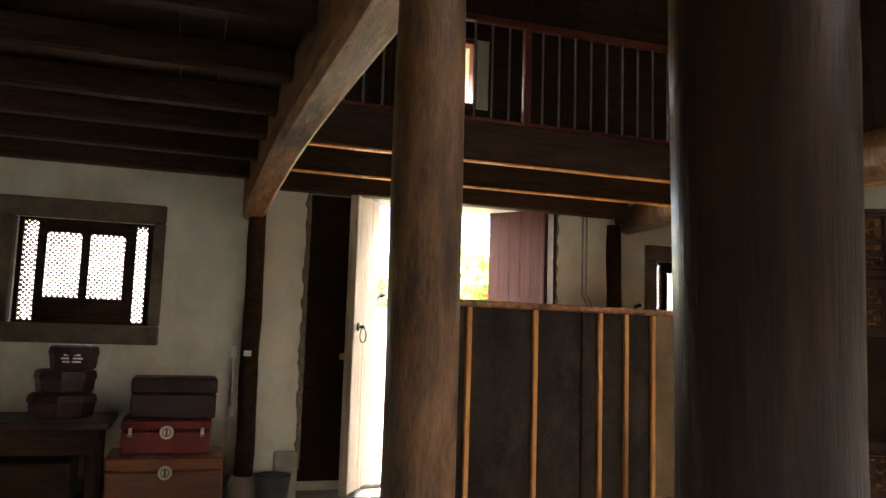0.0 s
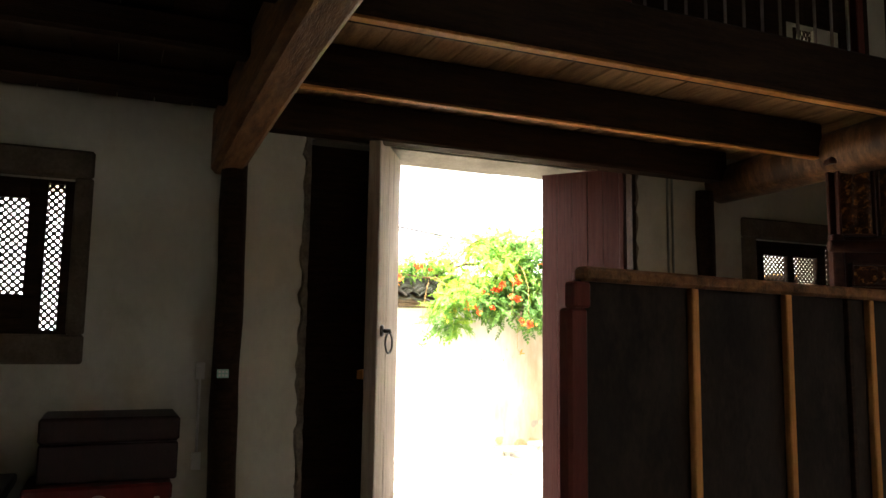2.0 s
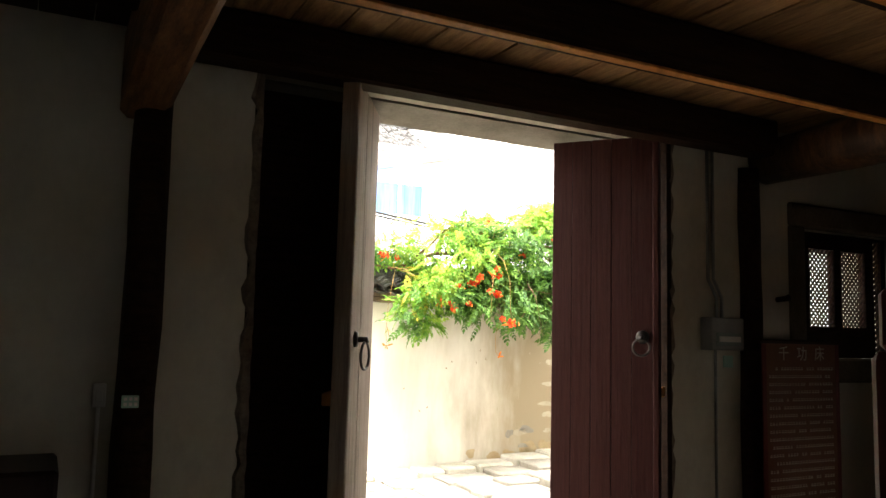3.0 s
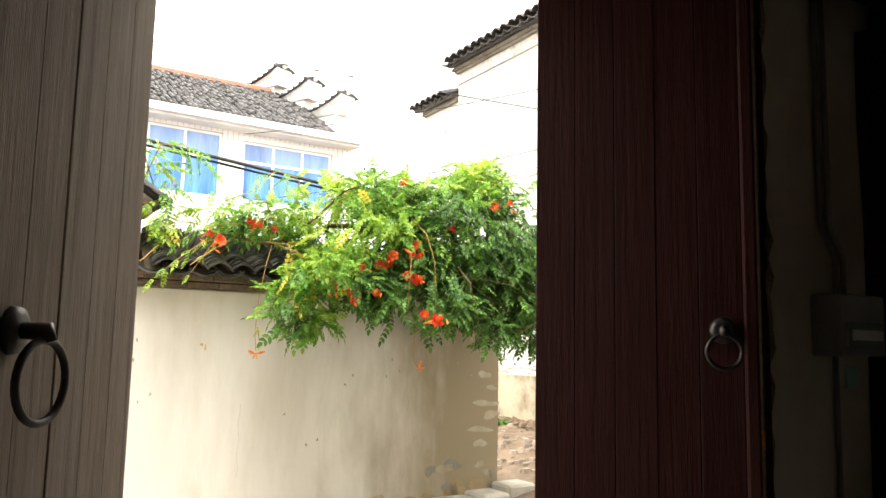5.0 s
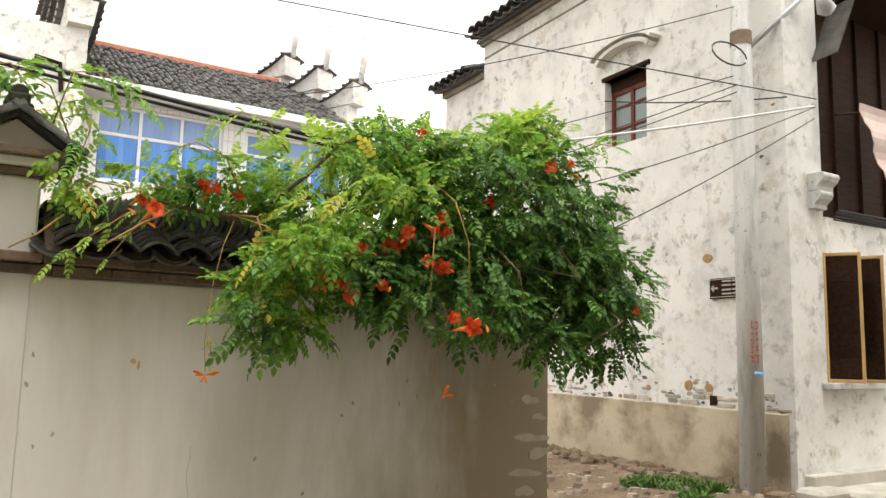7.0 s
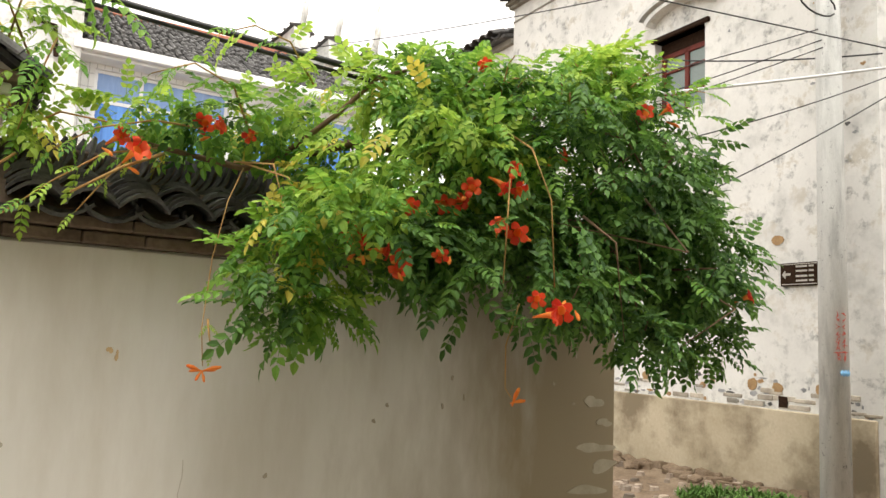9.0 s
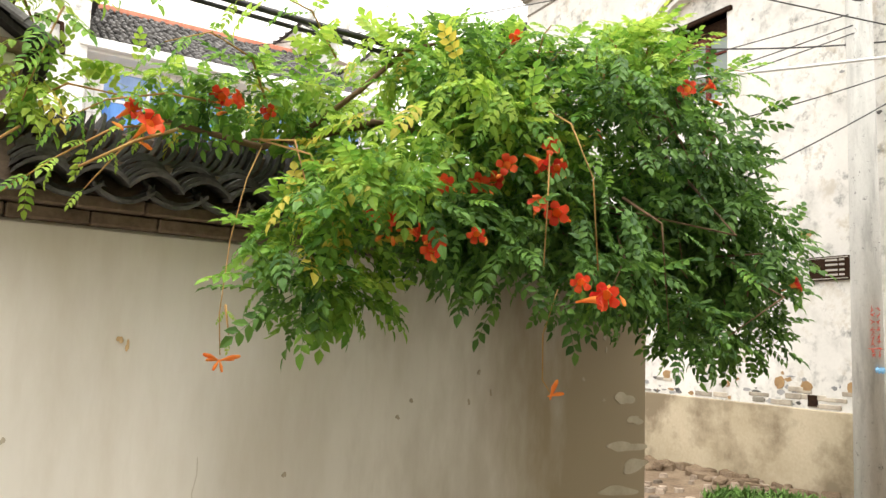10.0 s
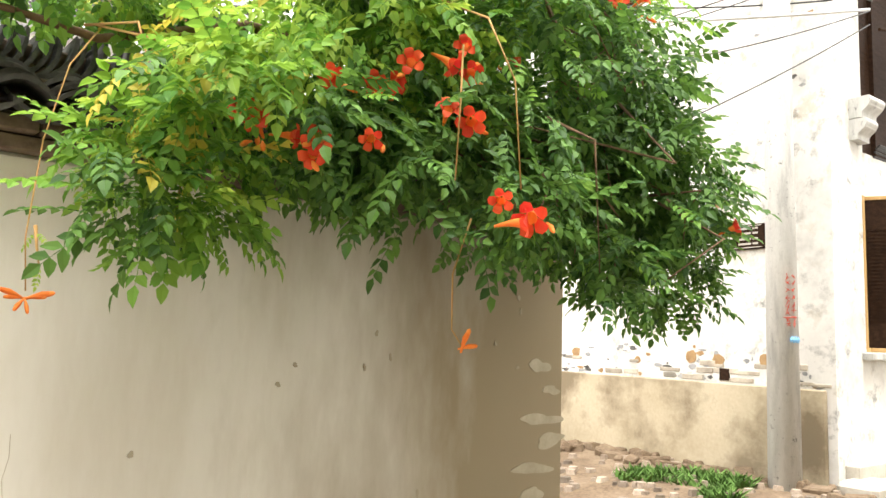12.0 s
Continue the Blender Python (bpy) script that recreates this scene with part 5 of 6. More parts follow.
stones = Builder()
for i in range(1500):
    x, y = rnd.uniform(1.5, 7.7), rnd.uniform(7.3, 14.0)
    if y > wall_y(x) - 0.3 and x < 5.7:
        if rnd.random() < 0.9:
            continue
    r = rnd.uniform(0.02, 0.065)
    z = ground_z(x, y) + 0.035 * noise.noise((x * 0.9, y * 0.9, 0))
    a = rnd.uniform(0, 6.3)
    k = 6
    ring = [(r * math.cos(a + 6.283 * j / k) * rnd.uniform(0.7, 1.1), r * 0.8 * math.sin(a + 6.283 * j / k) * rnd.uniform(0.7, 1.1)) for j in range(k)]
    h = r * rnd.uniform(0.2, 0.5)
    stones.add([(x + p, y + q, z - 0.02) for p, q in ring] + [(x + p * 0.75, y + q * 0.75, z + h) for p, q in ring],
               [(j, (j + 1) % k, k + (j + 1) % k, k + j) for j in range(k)] + [tuple(range(k, 2 * k))])
put("path_stones", stones, PEBBLE, False, "scattered brown and grey stones on the lane", "stones", kind="stuff")
rub = Builder()
for i in range(90):
    y = rnd.uniform(10.0, 14.5)
    x = 7.6 + 0.05 * (y - 10.14) - rnd.uniform(0.0, 0.28)
    r = rnd.uniform(0.04, 0.11)
    z = ground_z(x, y)
    m = pose(x, y, z + 0.01, rnd.uniform(-20, 20), rnd.uniform(-20, 20), rnd.uniform(0, 180))
    rub.box(-r, r, -r * 0.6, r * 0.6, -0.06, r * 0.18, 0.012, m)
put("rubble", rub, EARTH, False, "rubble and broken stone along the house foot", "stones", kind="stuff")
part("corner_stone", Builder().box(7.56, 7.95, 10.0, 10.25, 0.22, 0.42, 0.03), KERB_STONE, kb)
part("step_stone", Builder().box(7.9, 9.6, 9.75, 10.2, 0.25, 0.40, 0.03), KERB_STONE, kb)
GRASS = material("lane weeds", (0.05, 0.11, 0.02), (0.12, 0.22, 0.05), 0.8, 10, bump=0.1, vary=0.3)
gr = Builder()
for i in range(1600):
    c = rnd.choice(((7.15, 11.0, 0.24), (7.0, 11.25, 0.20), (7.2, 10.75, 0.16), (6.85, 10.6, 0.12), (7.3, 13.2, 0.2)))
    a, d = rnd.uniform(0, 6.28), c[2] * math.sqrt(rnd.random())
    x, y = c[0] + d * math.cos(a), c[1] + d * math.sin(a)
    z = ground_z(x, y)
    t = rnd.uniform(0, 6.28)
    h, w = rnd.uniform(0.02, 0.07), rnd.uniform(0.006, 0.016)
    lx, ly = rnd.uniform(-0.05, 0.05), rnd.uniform(-0.05, 0.05)
    gr.add([(x - w * math.cos(t), y - w * math.sin(t), z - 0.01), (x + w * math.cos(t), y + w * math.sin(t), z - 0.01), (x + lx + w * math.cos(t), y + ly + w * math.sin(t), z + h * 0.6), (x + 1.6 * lx, y + 1.6 * ly, z + h)], [(0, 1, 2), (0, 2, 3)])
put("grass", gr, GRASS, False, "low green weeds at the house foot", "grass", kind="stuff")

# ---- the trumpet vine over the garden wall ----
def leaf_material(name, low, high, glow):
    m = bpy.data.materials.new(name)
    m.use_nodes = True
    n, k = m.node_tree.nodes, m.node_tree.links
    bsdf = n["Principled BSDF"]
    geo = n.new("ShaderNodeNewGeometry")
    info = n.new("ShaderNodeObjectInfo")
    nz = n.new("ShaderNodeTexNoise")
    nz.inputs["Scale"].default_value = 3.0
    k.new(geo.outputs["Position"], nz.inputs["Vector"])
    a1 = n.new("ShaderNodeMath")
    a1.operation = "ADD"
    k.new(geo.outputs["Random Per Island"], a1.inputs[0])
    k.new(info.outputs["Random"], a1.inputs[1])
    fr = n.new("ShaderNodeMath")
    fr.operation = "FRACT"
    k.new(a1.outputs[0], fr.inputs[0])
    mx = n.new("ShaderNodeMix")
    mx.inputs["Factor"].default_value = 0.45
    k.new(fr.outputs[0], mx.inputs[2])
    k.new(nz.outputs["Fac"], mx.inputs[3])
    rp = n.new("ShaderNodeValToRGB")
    rp.color_ramp.elements[0].position, rp.color_ramp.elements[1].position = 0.2, 0.8
    rp.color_ramp.elements[0].color, rp.color_ramp.elements[1].color = (*low, 1), (*high, 1)
    k.new(mx.outputs[0], rp.inputs["Fac"])
    k.new(rp.outputs["Color"], bsdf.inputs["Base Color"])
    bsdf.inputs["Roughness"].default_value, bsdf.inputs["Specular IOR Level"].default_value = 0.55, 0.3
    tr = n.new("ShaderNodeBsdfTranslucent")
    hs = n.new("ShaderNodeHueSaturation")
    hs.inputs["Value"].default_value, hs.inputs["Hue"].default_value = 1.5, 0.485
    k.new(rp.outputs["Color"], hs.inputs["Color"])
    k.new(hs.outputs["Color"], tr.inputs["Color"])
    ms = n.new("ShaderNodeMixShader")
    ms.inputs[0].default_value = glow
    k.new(bsdf.outputs[0], ms.inputs[1])
    k.new(tr.outputs[0], ms.inputs[2])
    k.new(ms.outputs[0], n["Material Output"].inputs["Surface"])
    return m


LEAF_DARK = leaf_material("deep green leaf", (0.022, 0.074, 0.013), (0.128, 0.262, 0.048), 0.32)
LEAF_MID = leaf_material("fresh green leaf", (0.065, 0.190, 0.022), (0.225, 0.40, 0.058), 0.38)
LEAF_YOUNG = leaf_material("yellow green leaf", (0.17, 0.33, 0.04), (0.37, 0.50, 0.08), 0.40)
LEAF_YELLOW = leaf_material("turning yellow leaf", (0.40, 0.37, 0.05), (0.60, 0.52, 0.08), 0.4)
STEM = material("brown vine stem", (0.10, 0.06, 0.035), (0.22, 0.14, 0.08), 0.8, 12, bump=0.4)
TWIG = material("orange green twig", (0.28, 0.20, 0.06), (0.46, 0.24, 0.09), 0.7, 12, bump=0.2)
PETAL = leaf_material("orange red petal", (0.62, 0.05, 0.015), (0.80, 0.13, 0.03), 0.3)
TUBE = leaf_material("orange flower tube", (0.72, 0.20, 0.03), (0.80, 0.32, 0.06), 0.3)


def leaflet(base, d, nrm, length, width):
    """A folded pointed leaflet: eight points, six faces."""
    d = d.normalized()
    s = d.cross(nrm).normalized()
    u = s.cross(d).normalized()
    P = lambda a, w, h: base + d * (length * a) + s * (width * w) + u * (width * h)
    v = [P(0, 0, 0), P(0.3, -0.5, 0.14), P(0.66, -0.36, 0.06), P(1.0, 0, -0.22), P(0.66, 0.36, 0.06), P(0.3, 0.5, 0.14), P(0.3, 0, 0), P(0.66, 0, -0.06)]
    f = [(0, 6, 1), (1, 6, 7, 2), (2, 7, 3), (0, 5, 6), (5, 4, 7, 6), (4, 3, 7)]
    return v, f


def frond(seed):
    """A pinnate leaf along +y, its upper side +z, drooping to the tip."""
    rnd = random.Random(seed)
    b = Builder()
    L, pairs = 0.20 + 0.03 * rnd.random(), 4
    pts = [Vector((0, L * t, -0.05 * t * t)) for t in (0, 0.35, 0.7, 1.0)]
    b.tube(pts, [0.0022, 0.002, 0.0015, 0.001], 3, False)
    for i in range(pairs):
        t = 0.25 + 0.62 * i / (pairs - 1)
        p = Vector((0, L * t, -0.05 * t * t))
        for s in (-1, 1):
            d = Vector((s * 1.0, 0.75 + 0.1 * rnd.random(), -0.28 - 0.25 * rnd.random()))
            b.add(*leaflet(p, d, Vector((s * 0.25, 0, 1)), (0.064 if i in (1, 2) else 0.055) * rnd.uniform(0.9, 1.2), 0.037))
    b.add(*leaflet(pts[-1], Vector((0, 1, -0.45)), Vector((0, 0.3, 1)), 0.072, 0.040))
    return b.v, b.f


FRONDS = [frond(i) for i in range(5)]


def frond_pose(p, out, rnd, droop=0.3):
    d = (Vector((out.x, out.y, out.z * 0.25)) * 0.8 + Vector((rnd.gauss(0, 0.5), rnd.gauss(0, 0.5), rnd.gauss(-droop, 0.5)))).normalized()
    up = (Vector((0, 0, 1)) + out * 0.6 + Vector((rnd.gauss(0, 0.4), rnd.gauss(0, 0.4), 0)))
    x = d.cross(up).normalized()
    z = x.cross(d).normalized()
    s = rnd.uniform(0.38, 0.76)
    return Matrix(((x.x * s, d.x * s, z.x * s, p.x), (x.y * s, d.y * s, z.y * s, p.y), (x.z * s, d.z * s, z.z * s, p.z), (0, 0, 0, 1)))


vine = thing("trumpet_vine", "sprawling green trumpet vine with orange-red flowers over the wall", "climbing plant")
# clump: centre, radii, number of leaves, tone (0 dark, 1 fresh, 2 yellow-green)
FLOWERS = (
    (2.90, 10.00, 2.16), (2.88, 10.00, 2.12), (3.06, 10.00, 2.14), (2.57, 10.03, 2.03), (2.62, 9.98, 1.97), (3.43, 9.50, 1.87), (3.59, 9.57, 1.90), (3.67, 9.58, 1.91),
    (3.76, 9.48, 1.99), (3.87, 9.49, 2.03), (3.88, 9.49, 1.98), (3.69, 9.50, 1.94), (4.33, 9.85, 2.22), (4.52, 9.46, 2.35), (4.60, 9.47, 2.38), (3.73, 9.40, 1.78),
    (3.82, 9.40, 1.81), (3.51, 9.40, 1.71), (3.39, 9.43, 1.69), (3.40, 9.44, 1.65), (3.29, 9.62, 1.73), (3.33, 9.55, 1.70), (3.32, 9.60, 1.71), (3.78, 9.23, 1.57),
    (3.89, 9.23, 1.55), (3.77, 9.22, 1.50), (3.88, 9.75, 2.53), (4.94, 9.35, 1.62),
)
BLOOMS = [Vector(p) for p in FLOWERS]
CLEAR = Vector((-0.22, -0.36, -0.09))
CLUMPS = [
    ((3.68, 9.92, 2.06), (0.52, 0.55, 0.50), 900, 1), ((4.50, 9.92, 2.17), (0.70, 0.58, 0.58), 1350, 0), ((4.85, 9.85, 1.80), (0.52, 0.48, 0.42), 950, 0),
    ((3.12, 9.82, 1.58), (0.24, 0.22, 0.26), 190, 1), ((3.95, 9.58, 1.70), (0.48, 0.30, 0.28), 480, 0), ((3.35, 9.65, 1.80), (0.38, 0.25, 0.22), 260, 1),
    ((2.98, 10.2, 2.20), (0.46, 0.24, 0.09), 120, 1), ((3.95, 10.10, 2.44), (0.52, 0.45, 0.20), 420, 1), ((4.68, 10.0, 2.62), (0.30, 0.35, 0.16), 240, 1),
    ((2.15, 10.40, 2.50), (0.30, 0.25, 0.10), 36, 1), ((2.30, 10.2, 2.15), (0.07, 0.08, 0.20), 26, 1), ((3.35, 10.12, 2.28), (0.35, 0.30, 0.14), 70, 2), ((1.5, 10.3, 2.5), (0.4, 0.25, 0.15), 40, 1),
    ((4.45, 9.45, 1.45), (0.12, 0.12, 0.14), 40, 0), ((5.05, 9.7, 1.5), (0.2, 0.2, 0.2), 90, 0), ((3.15, 9.74, 1.50), (0.16, 0.13, 0.13), 55, 1),
]
rnd = random.Random(77)
tones = [LEAF_DARK, LEAF_MID, LEAF_YOUNG, LEAF_YELLOW]
joined = [Builder() for _ in tones]
meshes = {}
single = 0
for c, r, count, tone in CLUMPS:
    c, r = Vector(c), Vector(r)
    for i in range(int(count * 1.6)):
        q = Vector((rnd.gauss(0, 1), rnd.gauss(0, 1), rnd.gauss(0, 1))).normalized()
        k = 0.36 + 0.58 * rnd.random() ** 0.7
        k *= 1 + 0.22 * noise.noise(Vector((q.x * 2.2, q.y * 2.2, q.z * 2.2)) + c * 3)
        p = Vector((c.x + q.x * r.x * k, c.y + q.y * r.y * k, c.z + q.z * r.z * k * (0.84 if q.z < 0 else 1.0)))
        if p.y > wall_y(p.x) - 0.06 and p.z < 1.88:
            continue
        if noise.noise(p * 3.4) + 0.5 * noise.noise(p * 8.0) < -0.13 and rnd.random() < 0.9:
            continue
        # an open dark hollow behind the hanging flowers
        if ((p.x - 3.95) / 0.36) ** 2 + ((p.z - 1.86) / 0.15) ** 2 < 1 and p.y < 9.72 and rnd.random() < 0.75:
            continue
        # leaves stand clear of the open flowers
        if any((p - a - CLEAR * min(max((p - a).dot(CLEAR) / CLEAR.length_squared, 0.0), 1.0)).length < 0.075 for a in BLOOMS):
            continue
        out = Vector((q.x / r.x, q.y / r.y, q.z / r.z)).normalized()
        # young growth at the top and pier end; shadow low at the lane end painted as deep green
        age_shade = (p.z - 1.95) / 0.75 + (3.9 - p.x) * 0.7 + 0.4 * (tone - 0.6) + 1.7 * noise.noise(p * 2.6) + rnd.gauss(0, 0.28)
        t = 0 if age_shade < 0.20 else (1 if age_shade < 1.0 else 2)
        if p.x < 3.55 and age_shade > 0.5 and rnd.random() < 0.07:
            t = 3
        m = frond_pose(p, out, rnd)
        kind = rnd.randrange(5)
        if single < 300 and q.y < -0.35 and k > 0.85 and rnd.random() < 0.5:
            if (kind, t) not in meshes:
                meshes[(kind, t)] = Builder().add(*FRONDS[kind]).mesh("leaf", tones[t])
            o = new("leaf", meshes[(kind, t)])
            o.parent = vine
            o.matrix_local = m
            single += 1
        else:
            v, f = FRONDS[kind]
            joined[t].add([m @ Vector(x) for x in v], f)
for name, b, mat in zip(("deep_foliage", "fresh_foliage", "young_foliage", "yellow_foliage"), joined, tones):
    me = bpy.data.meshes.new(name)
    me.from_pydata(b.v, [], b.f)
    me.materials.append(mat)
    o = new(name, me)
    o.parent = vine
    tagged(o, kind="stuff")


# stems and hanging twigs
def stem(points, r0, r1, mat=STEM, name="stem"):
    n = len(points)
    return part(name, Builder().tube(points, [r0 + (r1 - r0) * i / (n - 1) for i in range(n)], 7, True, 0.2), mat, vine, "", True)


stem([(4.3, 10.85, 0.0), (4.25, 10.8, 1.0), (4.1, 10.65, 1.9), (4.0, 10.3, 2.25), (3.9, 9.9, 2.3)], 0.045, 0.02)
stem([(4.1, 10.65, 1.9), (4.5, 10.3, 2.3), (4.8, 10.0, 2.6)], 0.03, 0.008)
stem([(4.0, 10.3, 2.25), (3.5, 10.2, 2.2), (3.05, 10.15, 2.02), (2.6, 10.2, 2.08)], 0.022, 0.008)
stem([(3.15, 10.15, 2.05), (3.35, 10.0, 2.25), (3.5, 9.95, 2.42), (3.7, 9.9, 2.5)], 0.012, 0.006)
stem([(4.1, 10.3, 2.1), (4.5, 9.9, 1.95), (4.9, 9.7, 1.85), (5.2, 9.7, 1.75)], 0.02, 0.006)
stem([(3.02, 10.05, 2.0), (2.93, 9.9, 1.85), (2.88, 9.86, 1.65), (2.86, 9.85, 1.42), (2.868, 9.84, 1.30)], 0.0026, 0.0016, TWIG, "twig")
stem([(3.02, 10.05, 2.02), (3.12, 9.85, 1.95), (3.18, 9.78, 1.75), (3.16, 9.75, 1.5)], 0.004, 0.002, TWIG, "twig")
stem([(3.0, 10.1, 2.03), (3.08, 9.9, 2.0), (3.1, 9.83, 1.85), (3.08, 9.82, 1.7)], 0.004, 0.002, TWIG, "twig")
stem([(2.75, 10.1, 2.02), (2.6, 9.98, 1.93), (2.45, 9.92, 1.82)], 0.007, 0.004, TWIG, "twig")
stem([(3.9, 9.8, 2.3), (3.87, 9.45, 2.1), (3.88, 9.35, 1.9), (3.86, 9.3, 1.6)], 0.004, 0.002, TWIG, "twig")
stem([(3.87, 9.5, 1.55), (3.86, 9.56, 1.4), (3.87, 9.57, 1.25), (3.90, 9.56, 1.205)], 0.003, 0.002, TWIG, "twig")
stem([(3.70, 9.35, 1.95), (3.68, 9.33, 1.8), (3.67, 9.33, 1.6)], 0.003, 0.002, TWIG, "twig")
stem([(2.3, 10.1, 1.95), (2.2, 10.05, 1.85), (2.1, 10.0, 1.78)], 0.005, 0.003, TWIG, "twig")
for i in range(26):
    a = Vector((rnd.uniform(4.1, 4.8), rnd.uniform(9.5, 10.0), rnd.uniform(1.6, 2.4)))
    stem([a, a + Vector((rnd.gauss(0, 0.12), rnd.gauss(-0.05, 0.1), rnd.gauss(-0.1, 0.12))), a + Vector((rnd.gauss(0, 0.18), rnd.gauss(-0.1, 0.12), max(1.42 - a.z, rnd.gauss(-0.2, 0.2))))], 0.006, 0.002, STEM, "twig")


# long arching sprays over the coping and the gate pier
def spray(points, n, size, tone, seed, droop=0.25):
    """A twig with opposite pinnate leaves along it."""
    rnd = random.Random(seed)
    pts = [Vector(p) for p in points]
    stem(pts, 0.0045, 0.002, TWIG if tone else STEM, "twig")
    for i in range(n):
        u = 0.15 + 0.85 * i / max(1, n - 1)
        j = min(int(u * (len(pts) - 1)), len(pts) - 2)
        w = u * (len(pts) - 1) - j
        p = pts[j].lerp(pts[j + 1], w)
        d = (pts[j + 1] - pts[j]).normalized()
        for s in (-1, 1):
            if i == n - 1 and s < 0:
                continue
            side = d.cross(Vector((0, 0.35, 1))).normalized() * s
            y = (side * (0.0 if i == n - 1 else 0.9) + d * 0.7 + Vector((rnd.gauss(0, 0.15), rnd.gauss(-0.15, 0.15), -droop + rnd.gauss(0, 0.15)))).normalized()
            up = Vector((rnd.gauss(0, 0.2), -0.6, 0.9))
            x = y.cross(up).normalized()
            z = x.cross(y).normalized()
            k = size * rnd.uniform(0.75, 1.15)
            m = Matrix(((x.x * k, y.x * k, z.x * k, p.x), (x.y * k, y.y * k, z.y * k, p.y), (x.z * k, y.z * k, z.z * k, p.z), (0, 0, 0, 1)))
            t = tone if rnd.random() < 0.75 else 1
            kind = rnd.randrange(5)
            if (kind, t) not in meshes:
                meshes[(kind, t)] = Builder().add(*FRONDS[kind]).mesh("leaf", tones[t])
            o = new("leaf", meshes[(kind, t)])
            o.parent = vine
            o.matrix_local = m


spray([(2.75, 10.15, 2.05), (2.55, 10.05, 1.98), (2.40, 10.03, 1.86), (2.27, 10.02, 1.74)], 6, 0.45, 2, 1)
spray([(2.9, 10.12, 2.14), (2.70, 10.05, 2.12), (2.52, 10.04, 2.06), (2.40, 10.04, 1.97)], 6, 0.42, 1, 2)
spray([(2.66, 10.1, 2.02), (2.58, 10.04, 1.92), (2.48, 10.02, 1.775)], 3, 0.28, 2, 3)
spray([(2.35, 10.5, 2.35), (2.22, 10.30, 2.56), (2.10, 10.18, 2.58), (1.95, 10.12, 2.48)], 8, 0.8, 1, 4)
spray([(2.25, 10.45, 2.4), (2.30, 10.22, 2.62), (2.42, 10.14, 2.62), (2.56, 10.10, 2.53)], 7, 0.8, 1, 5)
spray([(2.2, 10.4, 2.5), (2.05, 10.2, 2.60), (1.88, 10.12, 2.52), (1.72, 10.08, 2.34)], 7, 0.8, 1, 6)
spray([(2.40, 10.3, 2.42), (2.38, 10.16, 2.34), (2.34, 10.12, 2.2), (2.30, 10.11, 2.03)], 6, 0.6, 1, 7)
spray([(2.30, 10.25, 2.05), (2.42, 10.15, 2.12), (2.56, 10.1, 2.10), (2.68, 10.08, 2.06)], 4, 0.45, 1, 8)
spray([(1.62, 10.2, 2.4), (1.70, 10.12, 2.2), (1.80, 10.11, 2.05), (1.85, 10.12, 1.98)], 5, 0.6, 1, 9)
spray([(3.05, 10.1, 2.15), (2.95, 10.0, 2.28), (2.80, 9.96, 2.32), (2.66, 9.95, 2.25)], 6, 0.5, 1, 10)
spray([(3.25, 10.0, 2.35), (3.12, 9.92, 2.46), (2.98, 9.9, 2.48), (2.86, 9.9, 2.42)], 6, 0.5, 2, 11)
spray([(2.88, 9.86, 1.45), (2.885, 9.85, 1.40), (2.89, 9.84, 1.36)], 2, 0.25, 2, 12)
# fringe of hanging shoots below the crown
rnd = random.Random(31)
for i in range(9):
    x = rnd.uniform(3.9, 5.2)
    a = Vector((x, rnd.uniform(9.4, 9.75), rnd.uniform(1.55, 1.75)))
    low = Vector((a.x + rnd.gauss(0.03, 0.06), a.y + rnd.uniform(-0.05, 0.12), a.z - rnd.uniform(0.08, 0.2)))
    spray([a, a.lerp(low, 0.5) + Vector((0, -0.04, 0.02)), low], rnd.randrange(3, 6), rnd.uniform(0.4, 0.62), 0 if x > 3.6 else 1, 100 + i, 0.2)
for i in range(22):
    x = rnd.uniform(3.6, 4.9)
    a = Vector((x, rnd.uniform(9.6, 10.1), 2.42 + 0.1 * math.sin(x * 3)))
    tip = a + Vector((rnd.gauss(0, 0.12), rnd.gauss(-0.1, 0.1), rnd.uniform(0.03, 0.14)))
    spray([a, a.lerp(tip, 0.6) + Vector((0, 0, 0.04)), tip], 4, rnd.uniform(0.4, 0.6), 2 if rnd.random() < 0.6 else 1, 200 + i, 0.1)


# flowers
def flower_mesh(seed, closed=False):
    rnd = random.Random(seed)
    b = Builder()
    b.tube([(0, -0.02, -0.004), (0, 0.01, 0), (0, 0.04, 0.002), (0, 0.062, 0.0)], [0.004, 0.007, 0.012, 0.0165 if not closed else 0.010], 8, False)
    if closed:
        b.tube([(0, 0.062, 0), (0, 0.075, 0), (0, 0.082, 0)], [0.010, 0.008, 0.001], 8, False)
        return b.mesh("flower_bud", TUBE, True), None
    p = Builder()
    for i in range(5):
        a = 2 * math.pi * i / 5 + rnd.uniform(-0.1, 0.1)
        d = Vector((math.cos(a), 0, math.sin(a)))
        s = Vector((-math.sin(a), 0, math.cos(a)))
        y = Vector((0, 1, 0))
        v = [y * 0.058 + d * 0.015 - s * 0.010, y * 0.058 + d * 0.015 + s * 0.010, y * 0.082 + d * 0.026 - s * 0.017, y * 0.080 + d * 0.025, y * 0.082 + d * 0.026 + s * 0.017,
             y * 0.078 + d * 0.042 - s * 0.013, y * 0.070 + d * 0.047, y * 0.078 + d * 0.042 + s * 0.013]
        p.add(v, [(0, 1, 3), (0, 3, 2), (1, 4, 3), (2, 3, 6, 5), (3, 4, 7, 6)])
    return b.mesh("flower_tube", TUBE, True), p.mesh("petals", PETAL, True)


OPEN = [flower_mesh(i) for i in range(3)]
BUD = flower_mesh(9, True)[0]


